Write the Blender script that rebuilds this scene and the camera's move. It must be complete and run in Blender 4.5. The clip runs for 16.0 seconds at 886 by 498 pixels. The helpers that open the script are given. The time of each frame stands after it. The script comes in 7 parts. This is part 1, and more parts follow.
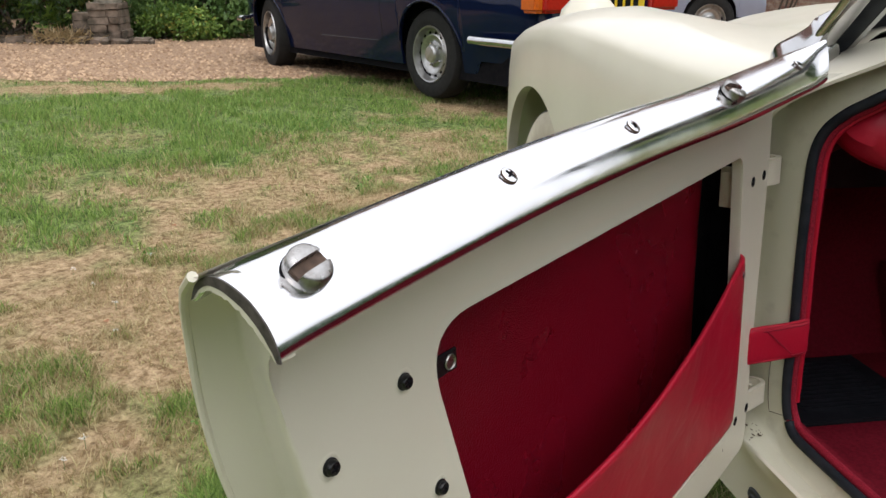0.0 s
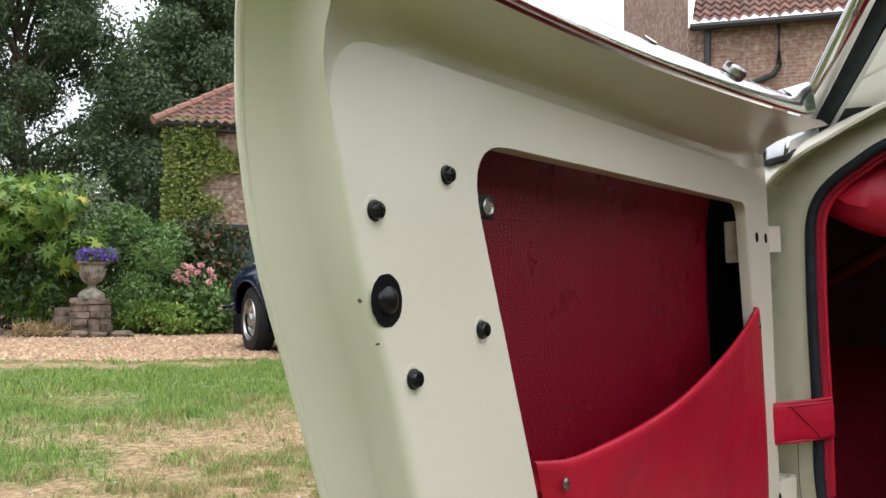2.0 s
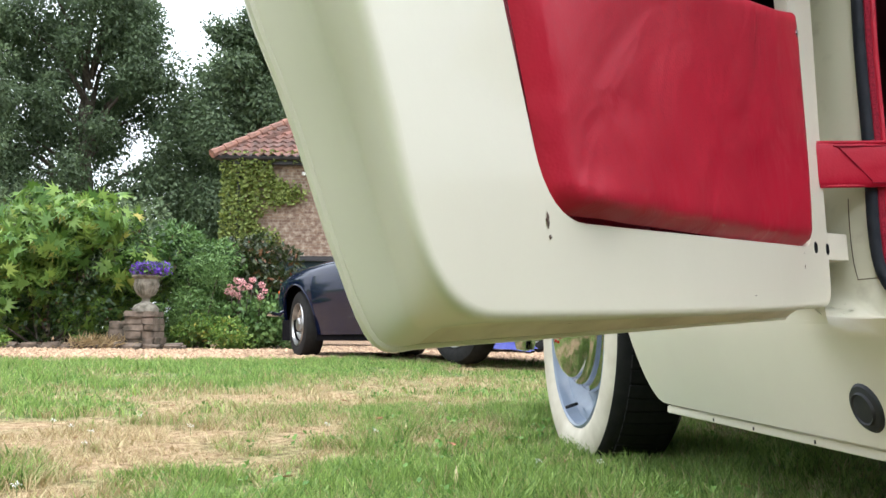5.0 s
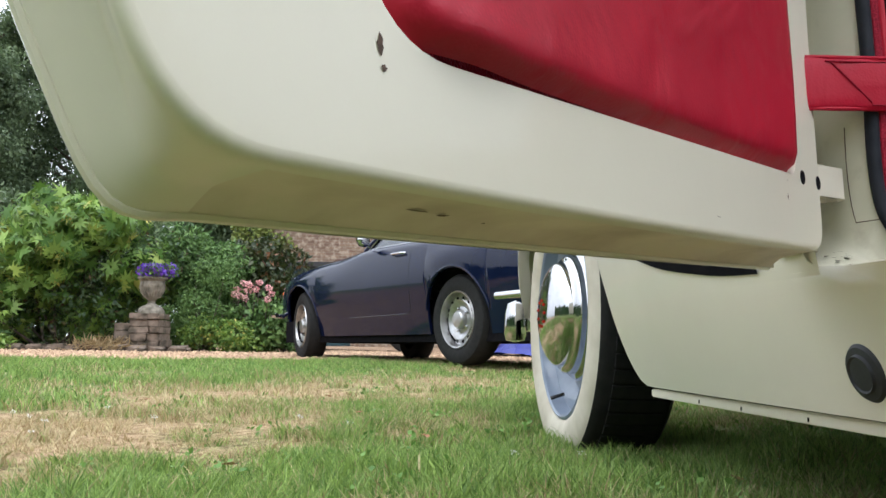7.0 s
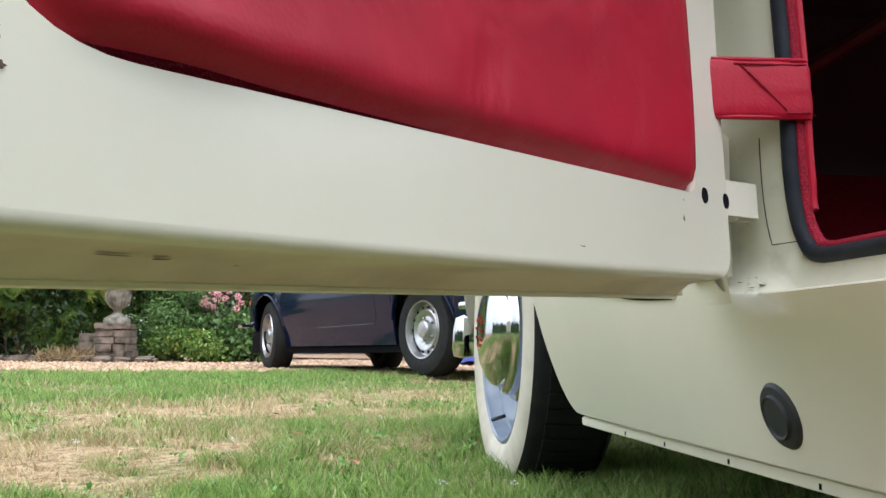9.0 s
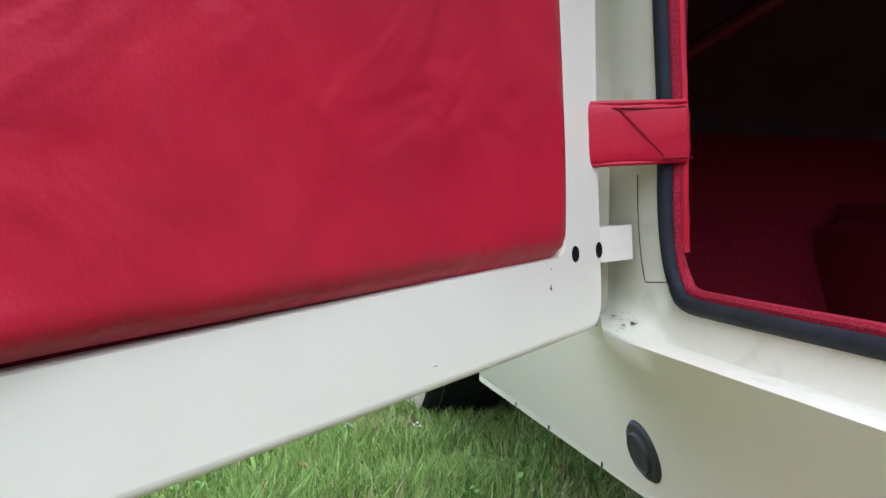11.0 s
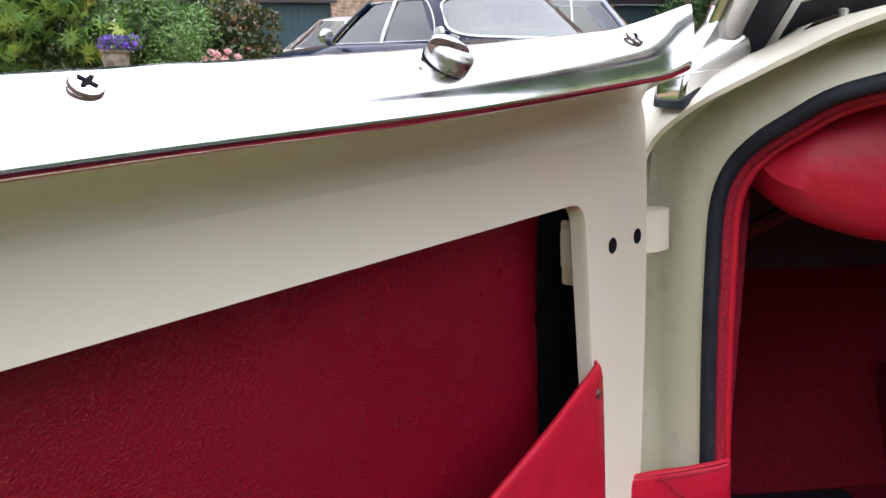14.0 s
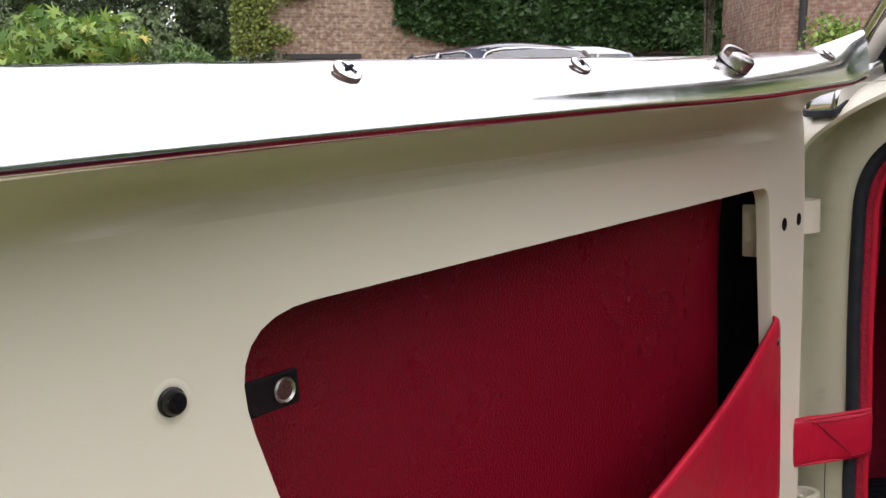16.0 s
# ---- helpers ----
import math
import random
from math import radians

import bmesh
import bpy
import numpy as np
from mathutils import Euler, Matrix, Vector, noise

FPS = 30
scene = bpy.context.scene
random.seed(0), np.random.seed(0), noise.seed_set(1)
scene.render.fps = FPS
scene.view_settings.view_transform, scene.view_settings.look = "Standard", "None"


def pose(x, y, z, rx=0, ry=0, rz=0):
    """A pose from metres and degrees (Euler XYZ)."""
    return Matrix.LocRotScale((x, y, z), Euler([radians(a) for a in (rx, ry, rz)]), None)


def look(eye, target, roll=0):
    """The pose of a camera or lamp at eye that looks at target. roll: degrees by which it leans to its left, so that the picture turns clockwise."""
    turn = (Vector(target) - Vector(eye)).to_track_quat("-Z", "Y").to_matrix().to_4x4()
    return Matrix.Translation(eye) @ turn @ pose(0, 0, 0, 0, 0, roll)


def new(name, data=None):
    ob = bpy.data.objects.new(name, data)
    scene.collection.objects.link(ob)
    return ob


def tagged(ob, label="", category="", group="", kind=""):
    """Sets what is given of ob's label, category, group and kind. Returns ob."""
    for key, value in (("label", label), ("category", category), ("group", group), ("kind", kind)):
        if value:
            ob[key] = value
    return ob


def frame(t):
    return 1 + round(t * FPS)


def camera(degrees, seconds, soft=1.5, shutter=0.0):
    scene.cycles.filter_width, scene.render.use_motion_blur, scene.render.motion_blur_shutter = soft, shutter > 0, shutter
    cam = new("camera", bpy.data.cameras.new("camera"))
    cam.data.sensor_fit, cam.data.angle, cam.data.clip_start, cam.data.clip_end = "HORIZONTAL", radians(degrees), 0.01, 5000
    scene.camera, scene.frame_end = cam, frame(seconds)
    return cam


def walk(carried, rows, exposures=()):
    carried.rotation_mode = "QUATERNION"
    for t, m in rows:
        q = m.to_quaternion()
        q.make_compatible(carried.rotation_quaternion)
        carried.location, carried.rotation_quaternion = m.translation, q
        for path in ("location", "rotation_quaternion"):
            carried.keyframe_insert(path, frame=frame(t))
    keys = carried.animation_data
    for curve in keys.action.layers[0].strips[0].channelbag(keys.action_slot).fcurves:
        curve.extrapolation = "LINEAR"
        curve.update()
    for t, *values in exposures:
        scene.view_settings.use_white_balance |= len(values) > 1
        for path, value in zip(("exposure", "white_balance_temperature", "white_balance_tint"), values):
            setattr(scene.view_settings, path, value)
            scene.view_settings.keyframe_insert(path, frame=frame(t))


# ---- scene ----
from mathutils.bvhtree import BVHTree
cam = camera(53.5, 16.0)
PATH = [
    (0, (-1.1423, -0.2928, 0.9784), (0.3900, 0.8299, 0.3527), 0.89),
    (0.5, (-1.1406, -0.2808, 0.8944), (0.3912, 0.9135, 0.4176), 0.66),
    (1, (-1.1650, -0.2576, 0.7973), (0.3883, 0.9671, 0.5018), 0.66),
    (1.5, (-1.2077, -0.2757, 0.7369), (0.3896, 0.9265, 0.6797), 0.83),
    (2, (-1.1874, -0.2759, 0.6493), (0.4560, 0.8604, 0.7386), 0.81),
    (2.5, (-1.1582, -0.2713, 0.5628), (0.5082, 0.8280, 0.6852), 0.69),
    (3, (-1.1388, -0.2664, 0.5017), (0.5329, 0.8225, 0.6414), 0.60),
    (3.5, (-1.1102, -0.2709, 0.4131), (0.5583, 0.8210, 0.5684), 0.62),
    (4, (-1.0929, -0.2677, 0.3419), (0.5488, 0.8627, 0.5057), 0.44),
    (4.5, (-1.0644, -0.2625, 0.3104), (0.5197, 0.9465, 0.4804), 0.35),
    (7, (-0.8445, -0.2328, 0.2314), (0.6885, 1.0346, 0.4407), 0.92),
    (7.5, (-0.7936, -0.2273, 0.2466), (0.7474, 1.0294, 0.4614), 0.90),
    (8, (-0.7620, -0.2215, 0.2400), (0.7858, 1.0252, 0.4633), 0.86),
    (8.5, (-0.7294, -0.2330, 0.2513), (0.8241, 1.0055, 0.4806), 0.80),
    (11, (-0.6743, -0.2822, 0.4183), (0.9887, 0.8249, 0.3268), 0.45),
    (11.5, (-0.6736, -0.2860, 0.5335), (0.9802, 0.7868, 0.1957), 0.70),
    (12, (-0.6407, -0.2848, 0.6017), (0.9867, 0.7947, 0.1703), 0.36),
    (12.5, (-0.6343, -0.2755, 0.6932), (0.9550, 0.8410, 0.2160), 0.46),
    (13, (-0.6351, -0.2687, 0.7643), (0.9109, 0.9001, 0.2706), 0.48),
    (13.5, (-0.6374, -0.2752, 0.8175), (0.8862, 0.9294, 0.3406), 0.33),
    (14, (-0.6627, -0.2931, 0.8673), (0.8584, 0.9310, 0.4336), 0.33),
    (14.5, (-0.7090, -0.3043, 0.8767), (0.8231, 0.9243, 0.4986), 0.08),
    (15, (-0.7838, -0.2939, 0.8792), (0.7513, 0.9413, 0.5362), 0.06),
    (15.5, (-0.8650, -0.2838, 0.8620), (0.6658, 0.9604, 0.5327), 0.13),
    (16, (-0.9290, -0.2642, 0.8326), (0.5883, 1.0002, 0.5175), -0.00),
]
LOOKS = [
    (0.0, -0.9, 6500, 12), (1.5, -0.45, 6400, 12), (2.5, -0.4, 6300, 11), (3.5, -0.1, 6000, 11), (4.5, 0.05, 6100, 9), (7.0, -0.27, 6050, 10), (7.6, -0.17, 6050, 10), (8.5, -0.12, 6000, 10),
    (10.8, 0.03, 5500, 12), (11.5, 0.33, 5450, 15), (12.5, 0.82, 5400, 17), (13.0, 0.95, 5650, 17), (13.5, 0.78, 5900, 16), (14.0, 0.1, 6200, 16), (15.0, -0.35, 6600, 18), (16.0, -0.35, 6600, 18)]
walk(cam, [(t, look(eye, target, roll)) for t, eye, target, roll in PATH], LOOKS)

# ---- light ----
world = bpy.data.worlds.new("overcast_sky")
world.use_nodes = True
scene.world = world
wn = world.node_tree.nodes
wl = world.node_tree.links
sky = wn.new("ShaderNodeTexSky")
sky.sky_type = "NISHITA"
sky.sun_disc = False
sky.sun_elevation = radians(62)
sky.sun_rotation = radians(225)
sky.dust_density = 4.0
sky.air_density = 1.0
pale = wn.new("ShaderNodeHueSaturation")
pale.inputs["Saturation"].default_value = 0.22
wl.new(sky.outputs[0], pale.inputs["Color"])
# an overcast vault is brightest overhead
way = wn.new("ShaderNodeTexCoord")
split = wn.new("ShaderNodeSeparateXYZ")
wl.new(way.outputs["Generated"], split.inputs[0])
vault = wn.new("ShaderNodeMapRange")
vault.inputs[3].default_value, vault.inputs[4].default_value = 0.70, 1.40
wl.new(split.outputs[2], vault.inputs[0])
lift = wn.new("ShaderNodeMix")
lift.data_type = "RGBA"
lift.blend_type = "MULTIPLY"
lift.inputs[0].default_value = 1.0
cloud = wn.new("ShaderNodeMix")
cloud.data_type = "RGBA"
cloud.inputs[0].default_value = 0.7
cloud.inputs[7].default_value = (6.6, 6.8, 7.1, 1)
wl.new(pale.outputs[0], cloud.inputs[6])
wl.new(cloud.outputs[2], lift.inputs[6])
wl.new(vault.outputs[0], lift.inputs[7])
wl.new(lift.outputs[2], wn["Background"].inputs[0])
wn["Background"].inputs[1].default_value = 0.42
sun_data = bpy.data.lights.new("sun", "SUN")
sun_data.energy = 0.5
sun_data.angle = radians(30)
sun_data.color = (1.0, 0.96, 0.9)
sun = new("sun", sun_data)
sun.matrix_world = look((-3.4, -3.4, 11), (0, 0, 0))


# ---- materials ----
def ramp_mix(nt, fac, a, b):
    mix = nt.nodes.new("ShaderNodeMix")
    mix.data_type = "RGBA"
    nt.links.new(fac, mix.inputs[0])
    for k, c in ((6, a), (7, b)):
        if isinstance(c, tuple):
            mix.inputs[k].default_value = (*c, 1)
        else:
            nt.links.new(c, mix.inputs[k])
    return mix.outputs[2]


def noise_fac(nt, scale, detail=4, lo=0.4, hi=0.6, coord="Object", rough=0.55):
    tc = nt.nodes.new("ShaderNodeTexCoord")
    n = nt.nodes.new("ShaderNodeTexNoise")
    n.inputs["Scale"].default_value = scale
    n.inputs["Detail"].default_value = detail
    n.inputs["Roughness"].default_value = rough
    nt.links.new(tc.outputs[coord], n.inputs["Vector"])
    m = nt.nodes.new("ShaderNodeMapRange")
    m.inputs[1].default_value, m.inputs[2].default_value = lo, hi
    nt.links.new(n.outputs[0], m.inputs[0])
    return m.outputs[0]


def mat(name, a, b=None, rough=0.5, metal=0.0, scale=20, coat=0.0, bump=0.0, bump_scale=200, bump_kind="noise", spec=0.5,
        rough2=None, lo=0.35, hi=0.65, sheen=0.0, coord="Object", bump_dist=0.002, wrinkle=None):
    """A surface with two mottled tones, a second tone of gloss and a fine relief."""
    m = bpy.data.materials.new(name)
    m.use_nodes = True
    nt = m.node_tree
    p = nt.nodes["Principled BSDF"]
    p.inputs["Roughness"].default_value = rough
    p.inputs["Metallic"].default_value = metal
    p.inputs["Specular IOR Level"].default_value = spec
    p.inputs["Coat Weight"].default_value = coat
    p.inputs["Coat Roughness"].default_value = 0.06
    p.inputs["Sheen Weight"].default_value = sheen
    p.inputs["Base Color"].default_value = (*a, 1)
    if b:
        nt.links.new(ramp_mix(nt, noise_fac(nt, scale, 5, lo, hi, coord), a, b), p.inputs["Base Color"])
    if rough2 is not None:
        mr = nt.nodes.new("ShaderNodeMapRange")
        mr.inputs[3].default_value, mr.inputs[4].default_value = rough, rough2
        nt.links.new(noise_fac(nt, scale * 1.7, 4, 0.3, 0.7, coord), mr.inputs[0])
        nt.links.new(mr.outputs[0], p.inputs["Roughness"])
    if bump:
        tc = nt.nodes.new("ShaderNodeTexCoord")
        if bump_kind == "cells":
            t = nt.nodes.new("ShaderNodeTexVoronoi")
            t.feature = "SMOOTH_F1"
            t.inputs["Smoothness"].default_value = 0.6
        else:
            t = nt.nodes.new("ShaderNodeTexNoise")
            t.inputs["Detail"].default_value = 5
        t.inputs["Scale"].default_value = bump_scale
        nt.links.new(tc.outputs[coord], t.inputs["Vector"])
        bp = nt.nodes.new("ShaderNodeBump")
        bp.inputs["Strength"].default_value = bump
        bp.inputs["Distance"].default_value = bump_dist
        nt.links.new(t.outputs[0], bp.inputs["Height"])
        nt.links.new(bp.outputs[0], p.inputs["Normal"])
        if wrinkle:
            # broad soft creases under the grain
            w = nt.nodes.new("ShaderNodeTexNoise")
            w.inputs["Scale"].default_value = wrinkle[0]
            w.inputs["Detail"].default_value = 3
            w.inputs["Distortion"].default_value = 0.6
            nt.links.new(tc.outputs[coord], w.inputs["Vector"])
            b2 = nt.nodes.new("ShaderNodeBump")
            b2.inputs["Strength"].default_value = 1.0
            b2.inputs["Distance"].default_value = wrinkle[1]
            nt.links.new(w.outputs[0], b2.inputs["Height"])
            nt.links.new(b2.outputs[0], bp.inputs["Normal"])
    return m


def leaf_mat(name, a, b, c=None, rough=0.5, trans=0.25):
    """Foliage whose leaves differ one by one."""
    m = bpy.data.materials.new(name)
    m.use_nodes = True
    nt = m.node_tree
    p = nt.nodes["Principled BSDF"]
    p.inputs["Roughness"].default_value = rough
    p.inputs["Specular IOR Level"].default_value = 0.35
    geo = nt.nodes.new("ShaderNodeNewGeometry")
    r = nt.nodes.new("ShaderNodeValToRGB")
    r.color_ramp.elements[0].color = (*a, 1)
    r.color_ramp.elements[1].color = (*b, 1)
    if c:
        r.color_ramp.elements[1].position = 0.9
        e = r.color_ramp.elements.new(1.0)
        e.color = (*c, 1)
    nt.links.new(geo.outputs["Random Per Island"], r.inputs[0])
    nt.links.new(r.outputs[0], p.inputs["Base Color"])
    tr = nt.nodes.new("ShaderNodeBsdfTranslucent")
    nt.links.new(r.outputs[0], tr.inputs[0])
    mix = nt.nodes.new("ShaderNodeMixShader")
    mix.inputs[0].default_value = trans
    nt.links.new(p.outputs[0], mix.inputs[1])
    nt.links.new(tr.outputs[0], mix.inputs[2])
    nt.links.new(mix.outputs[0], nt.nodes["Material Output"].inputs[0])
    return m


def glass_mat(name, tint, gloss_more=0.04):
    """A thin pane: clear, with gloss that grows towards grazing."""
    m = bpy.data.materials.new(name)
    m.use_nodes = True
    nt = m.node_tree
    nt.nodes.remove(nt.nodes["Principled BSDF"])
    clear = nt.nodes.new("ShaderNodeBsdfTransparent")
    clear.inputs[0].default_value = (*tint, 1)
    gloss = nt.nodes.new("ShaderNodeBsdfGlossy")
    gloss.inputs["Roughness"].default_value = 0.02
    fr = nt.nodes.new("ShaderNodeFresnel")
    fr.inputs[0].default_value = 1.7
    mix = nt.nodes.new("ShaderNodeMixShader")
    lift = nt.nodes.new("ShaderNodeMath")
    lift.use_clamp = True
    lift.inputs[1].default_value = gloss_more
    nt.links.new(fr.outputs[0], lift.inputs[0])
    nt.links.new(lift.outputs[0], mix.inputs[0])
    nt.links.new(clear.outputs[0], mix.inputs[1])
    nt.links.new(gloss.outputs[0], mix.inputs[2])
    nt.links.new(mix.outputs[0], nt.nodes["Material Output"].inputs[0])
    return m


def brick_mat(name, a, b, mortar, sx=0.225, sy=0.075, coord="Object"):
    m = bpy.data.materials.new(name)
    m.use_nodes = True
    nt = m.node_tree
    p = nt.nodes["Principled BSDF"]
    p.inputs["Roughness"].default_value = 0.9
    tc = nt.nodes.new("ShaderNodeTexCoord")
    sep = nt.nodes.new("ShaderNodeSeparateXYZ")
    nt.links.new(tc.outputs[coord], sep.inputs[0])
    add = nt.nodes.new("ShaderNodeMath")
    nt.links.new(sep.outputs[0], add.inputs[0])
    nt.links.new(sep.outputs[1], add.inputs[1])
    com = nt.nodes.new("ShaderNodeCombineXYZ")
    nt.links.new(add.outputs[0], com.inputs[0])
    nt.links.new(sep.outputs[2], com.inputs[1])
    br = nt.nodes.new("ShaderNodeTexBrick")
    br.inputs["Scale"].default_value = 1.0
    br.inputs["Brick Width"].default_value = sx
    br.inputs["Row Height"].default_value = sy
    br.inputs["Mortar Size"].default_value = 0.008
    br.inputs["Bias"].default_value = 0.1
    br.inputs["Color1"].default_value = (*a, 1)
    br.inputs["Color2"].default_value = (*b, 1)
    br.inputs["Mortar"].default_value = (*mortar, 1)
    nt.links.new(com.outputs[0], br.inputs["Vector"])
    dirt = noise_fac(nt, 0.9, 6, 0.35, 0.75)
    col = ramp_mix(nt, dirt, br.outputs[0], tuple(v * 0.75 for v in b))
    fine = noise_fac(nt, 9, 4, 0.45, 0.8)
    col2 = ramp_mix(nt, fine, col, (0.42, 0.36, 0.28))
    nt.links.new(col2, p.inputs["Base Color"])
    bp = nt.nodes.new("ShaderNodeBump")
    bp.inputs["Strength"].default_value = 0.6
    bp.inputs["Distance"].default_value = 0.01
    nt.links.new(br.outputs[1], bp.inputs["Height"])
    bp.invert = True
    nt.links.new(bp.outputs[0], p.inputs["Normal"])
    return m


CREAM = mat("cream_paint", (0.70, 0.66, 0.545), (0.65, 0.61, 0.50), rough=0.30, rough2=0.42, scale=3.0, coat=0.35, bump=0.05, bump_scale=90)
WELD = mat("weathered_cream_paint", (0.60, 0.57, 0.45), (0.33, 0.30, 0.22), rough=0.5, scale=26, lo=0.55, hi=0.8, bump=0.3, bump_scale=60)
# grubby jamb paint whose darker, greener base also carries the recess's shade
JAMB = mat("grubby_shaded_cream_paint", (0.60, 0.585, 0.465), (0.46, 0.44, 0.34), rough=0.45, scale=30, lo=0.56, hi=0.82, bump=0.25, bump_scale=45)
# dirt, with the underside's shade also put in as a darker, redder base
GRIME_SHADE = mat("dirty_shaded_cream_underside", (0.62, 0.555, 0.45), (0.40, 0.33, 0.265), rough=0.6, scale=11, lo=0.45, hi=0.8, bump=0.2, bump_scale=40)
ALU = mat("polished_aluminium", (0.93, 0.93, 0.94), (0.84, 0.84, 0.86), rough=0.10, rough2=0.2, metal=1.0, scale=18, bump=0.02, bump_scale=50)
CHROME = mat("chrome", (0.58, 0.58, 0.59), (0.50, 0.50, 0.51), rough=0.06, rough2=0.14, metal=1.0, scale=30)
STEEL = mat("dull_steel", (0.48, 0.47, 0.46), (0.28, 0.26, 0.24), rough=0.22, rough2=0.4, metal=1.0, scale=120, bump=0.1, bump_scale=400)
RUST = mat("brown_slot", (0.10, 0.06, 0.04), (0.05, 0.03, 0.02), rough=0.8, scale=200)
VINYL = mat("grained_red_vinyl", (0.180, 0.0035, 0.013), (0.166, 0.003, 0.012), rough=0.26, rough2=0.31, scale=5, bump=0.6, bump_scale=650, bump_kind="cells", bump_dist=0.0013, spec=0.32)
LEATHER = mat("red_leather", (0.42, 0.006, 0.026), (0.35, 0.005, 0.022), rough=0.40, rough2=0.52, scale=7, bump=0.22, bump_scale=420, bump_kind="cells", bump_dist=0.0006, spec=0.34, wrinkle=(11, 0.0065))
BRAID = mat("red_woven_braid", (0.30, 0.014, 0.034), (0.19, 0.007, 0.018), rough=0.8, scale=520, lo=0.42, hi=0.58, bump=0.8, bump_scale=640, bump_kind="cells", bump_dist=0.0009, spec=0.2)
CARPET = mat("red_carpet", (0.180, 0.0110, 0.022), (0.130, 0.0080, 0.016), rough=1.0, scale=150, bump=0.8, bump_scale=500, spec=0.05)
BLACK = mat("black_plastic", (0.006, 0.006, 0.007), (0.012, 0.012, 0.013), rough=0.25, scale=60, spec=0.35)
RUBBER = mat("black_rubber", (0.012, 0.014, 0.017), (0.022, 0.024, 0.028), rough=0.6, scale=40, bump=0.1, bump_scale=300)
MATRUBBER = mat("ribbed_mat_rubber", (0.008, 0.009, 0.012), (0.013, 0.014, 0.018), rough=0.7, scale=40, bump=0.1, bump_scale=300, spec=0.12)
SEAL = mat("dark_rubber_seal", (0.010, 0.013, 0.018), (0.02, 0.023, 0.03), rough=0.6, scale=40, spec=0.2)
# near-black that carries the shade of hollows, holes and gaps; also dark fittings
DARK = mat("shade_and_fitting_black", (0.006, 0.006, 0.008), (0.012, 0.011, 0.012), rough=1.0, scale=30, spec=0.05)
LINING = mat("black_cabin_lining", (0.060, 0.070, 0.092), (0.076, 0.086, 0.108), rough=0.85, scale=14, bump=0.3, bump_scale=200)
BRACE = mat("dark_red_painted_steel", (0.16, 0.06, 0.06), (0.10, 0.04, 0.04), rough=0.5, scale=30)
TYRE = mat("tyre_rubber", (0.014, 0.014, 0.014), (0.022, 0.021, 0.020), rough=0.8, scale=30, bump=0.2, bump_scale=150, spec=0.2)
OLDMETAL = mat("tarnished_metal_edge", (0.075, 0.062, 0.055), (0.022, 0.018, 0.016), rough=0.6, scale=160, lo=0.4, hi=0.7, bump=0.3, bump_scale=220)
WHITEWALL = mat("cream_whitewall", (0.62, 0.57, 0.46), (0.50, 0.45, 0.35), rough=0.7, scale=14)
WHEELGREY = mat("blue_grey_wheel_paint", (0.20, 0.25, 0.32), (0.16, 0.20, 0.27), rough=0.3, coat=0.4, scale=20)
ALLOY = mat("silver_wheel_paint", (0.50, 0.50, 0.50), (0.38, 0.37, 0.35), rough=0.32, metal=0.9, scale=20)
BLUE = mat("dark_blue_paint", (0.0035, 0.0065, 0.025), (0.004, 0.008, 0.030), rough=0.06, rough2=0.10, scale=4, spec=0.27)
GREYCAR = mat("silver_blue_paint", (0.26, 0.29, 0.38), (0.24, 0.27, 0.35), rough=0.3, coat=0.8, scale=4)
BROWNCAR = mat("bronze_brown_paint", (0.10, 0.075, 0.06), (0.085, 0.065, 0.055), rough=0.3, coat=0.8, scale=4)
REDLAMP = mat("red_lamp_lens", (0.45, 0.02, 0.01), (0.38, 0.015, 0.01), rough=0.15, coat=0.5, scale=60)
ORANGE = mat("amber_lamp_lens", (0.6, 0.12, 0.01), (0.5, 0.1, 0.01), rough=0.15, coat=0.5, scale=60)
YELLOW = mat("yellow_plate", (0.75, 0.50, 0.02), (0.70, 0.47, 0.02), rough=0.4, scale=30)
GLASS = glass_mat("car_window_glass", (0.72, 0.84, 0.80))
REARGLASS = glass_mat("rear_window_glass", (0.70, 0.86, 0.80), 0.12)
SMOKE = mat("grey_car_interior", (0.07, 0.07, 0.075), (0.12, 0.11, 0.10), rough=0.8, scale=5)
TARP = mat("blue_tarpaulin", (0.06, 0.07, 0.28), (0.05, 0.055, 0.22), rough=0.4, scale=8, bump=0.6, bump_scale=20)
STONE = mat("weathered_stone", (0.22, 0.165, 0.125), (0.055, 0.045, 0.030), rough=0.9, scale=9, bump=0.7, bump_scale=30, bump_dist=0.01)
URNSTONE = mat("mossy_urn_stone", (0.28, 0.25, 0.20), (0.10, 0.09, 0.065), rough=0.9, scale=14, bump=0.6, bump_scale=50, bump_dist=0.006)
BRICK = brick_mat("weathered_brick", (0.30, 0.205, 0.135), (0.155, 0.095, 0.065), (0.26, 0.22, 0.17))
HOUSEBRICK = brick_mat("red_house_brick", (0.30, 0.165, 0.115), (0.22, 0.115, 0.085), (0.30, 0.25, 0.21))
TILE = mat("clay_roof_tile", (0.25, 0.12, 0.09), (0.12, 0.08, 0.068), rough=0.85, scale=2.6, bump=0.5, bump_scale=14, bump_dist=0.02)
RIDGE = mat("orange_clay_ridge", (0.30, 0.145, 0.10), (0.16, 0.09, 0.07), rough=0.85, scale=6)
TEAL = mat("teal_garage_paint", (0.010, 0.045, 0.055), (0.008, 0.035, 0.045), rough=0.5, scale=3)
PIPE = mat("black_iron_pipe", (0.012, 0.012, 0.013), (0.025, 0.024, 0.023), rough=0.5, scale=20)
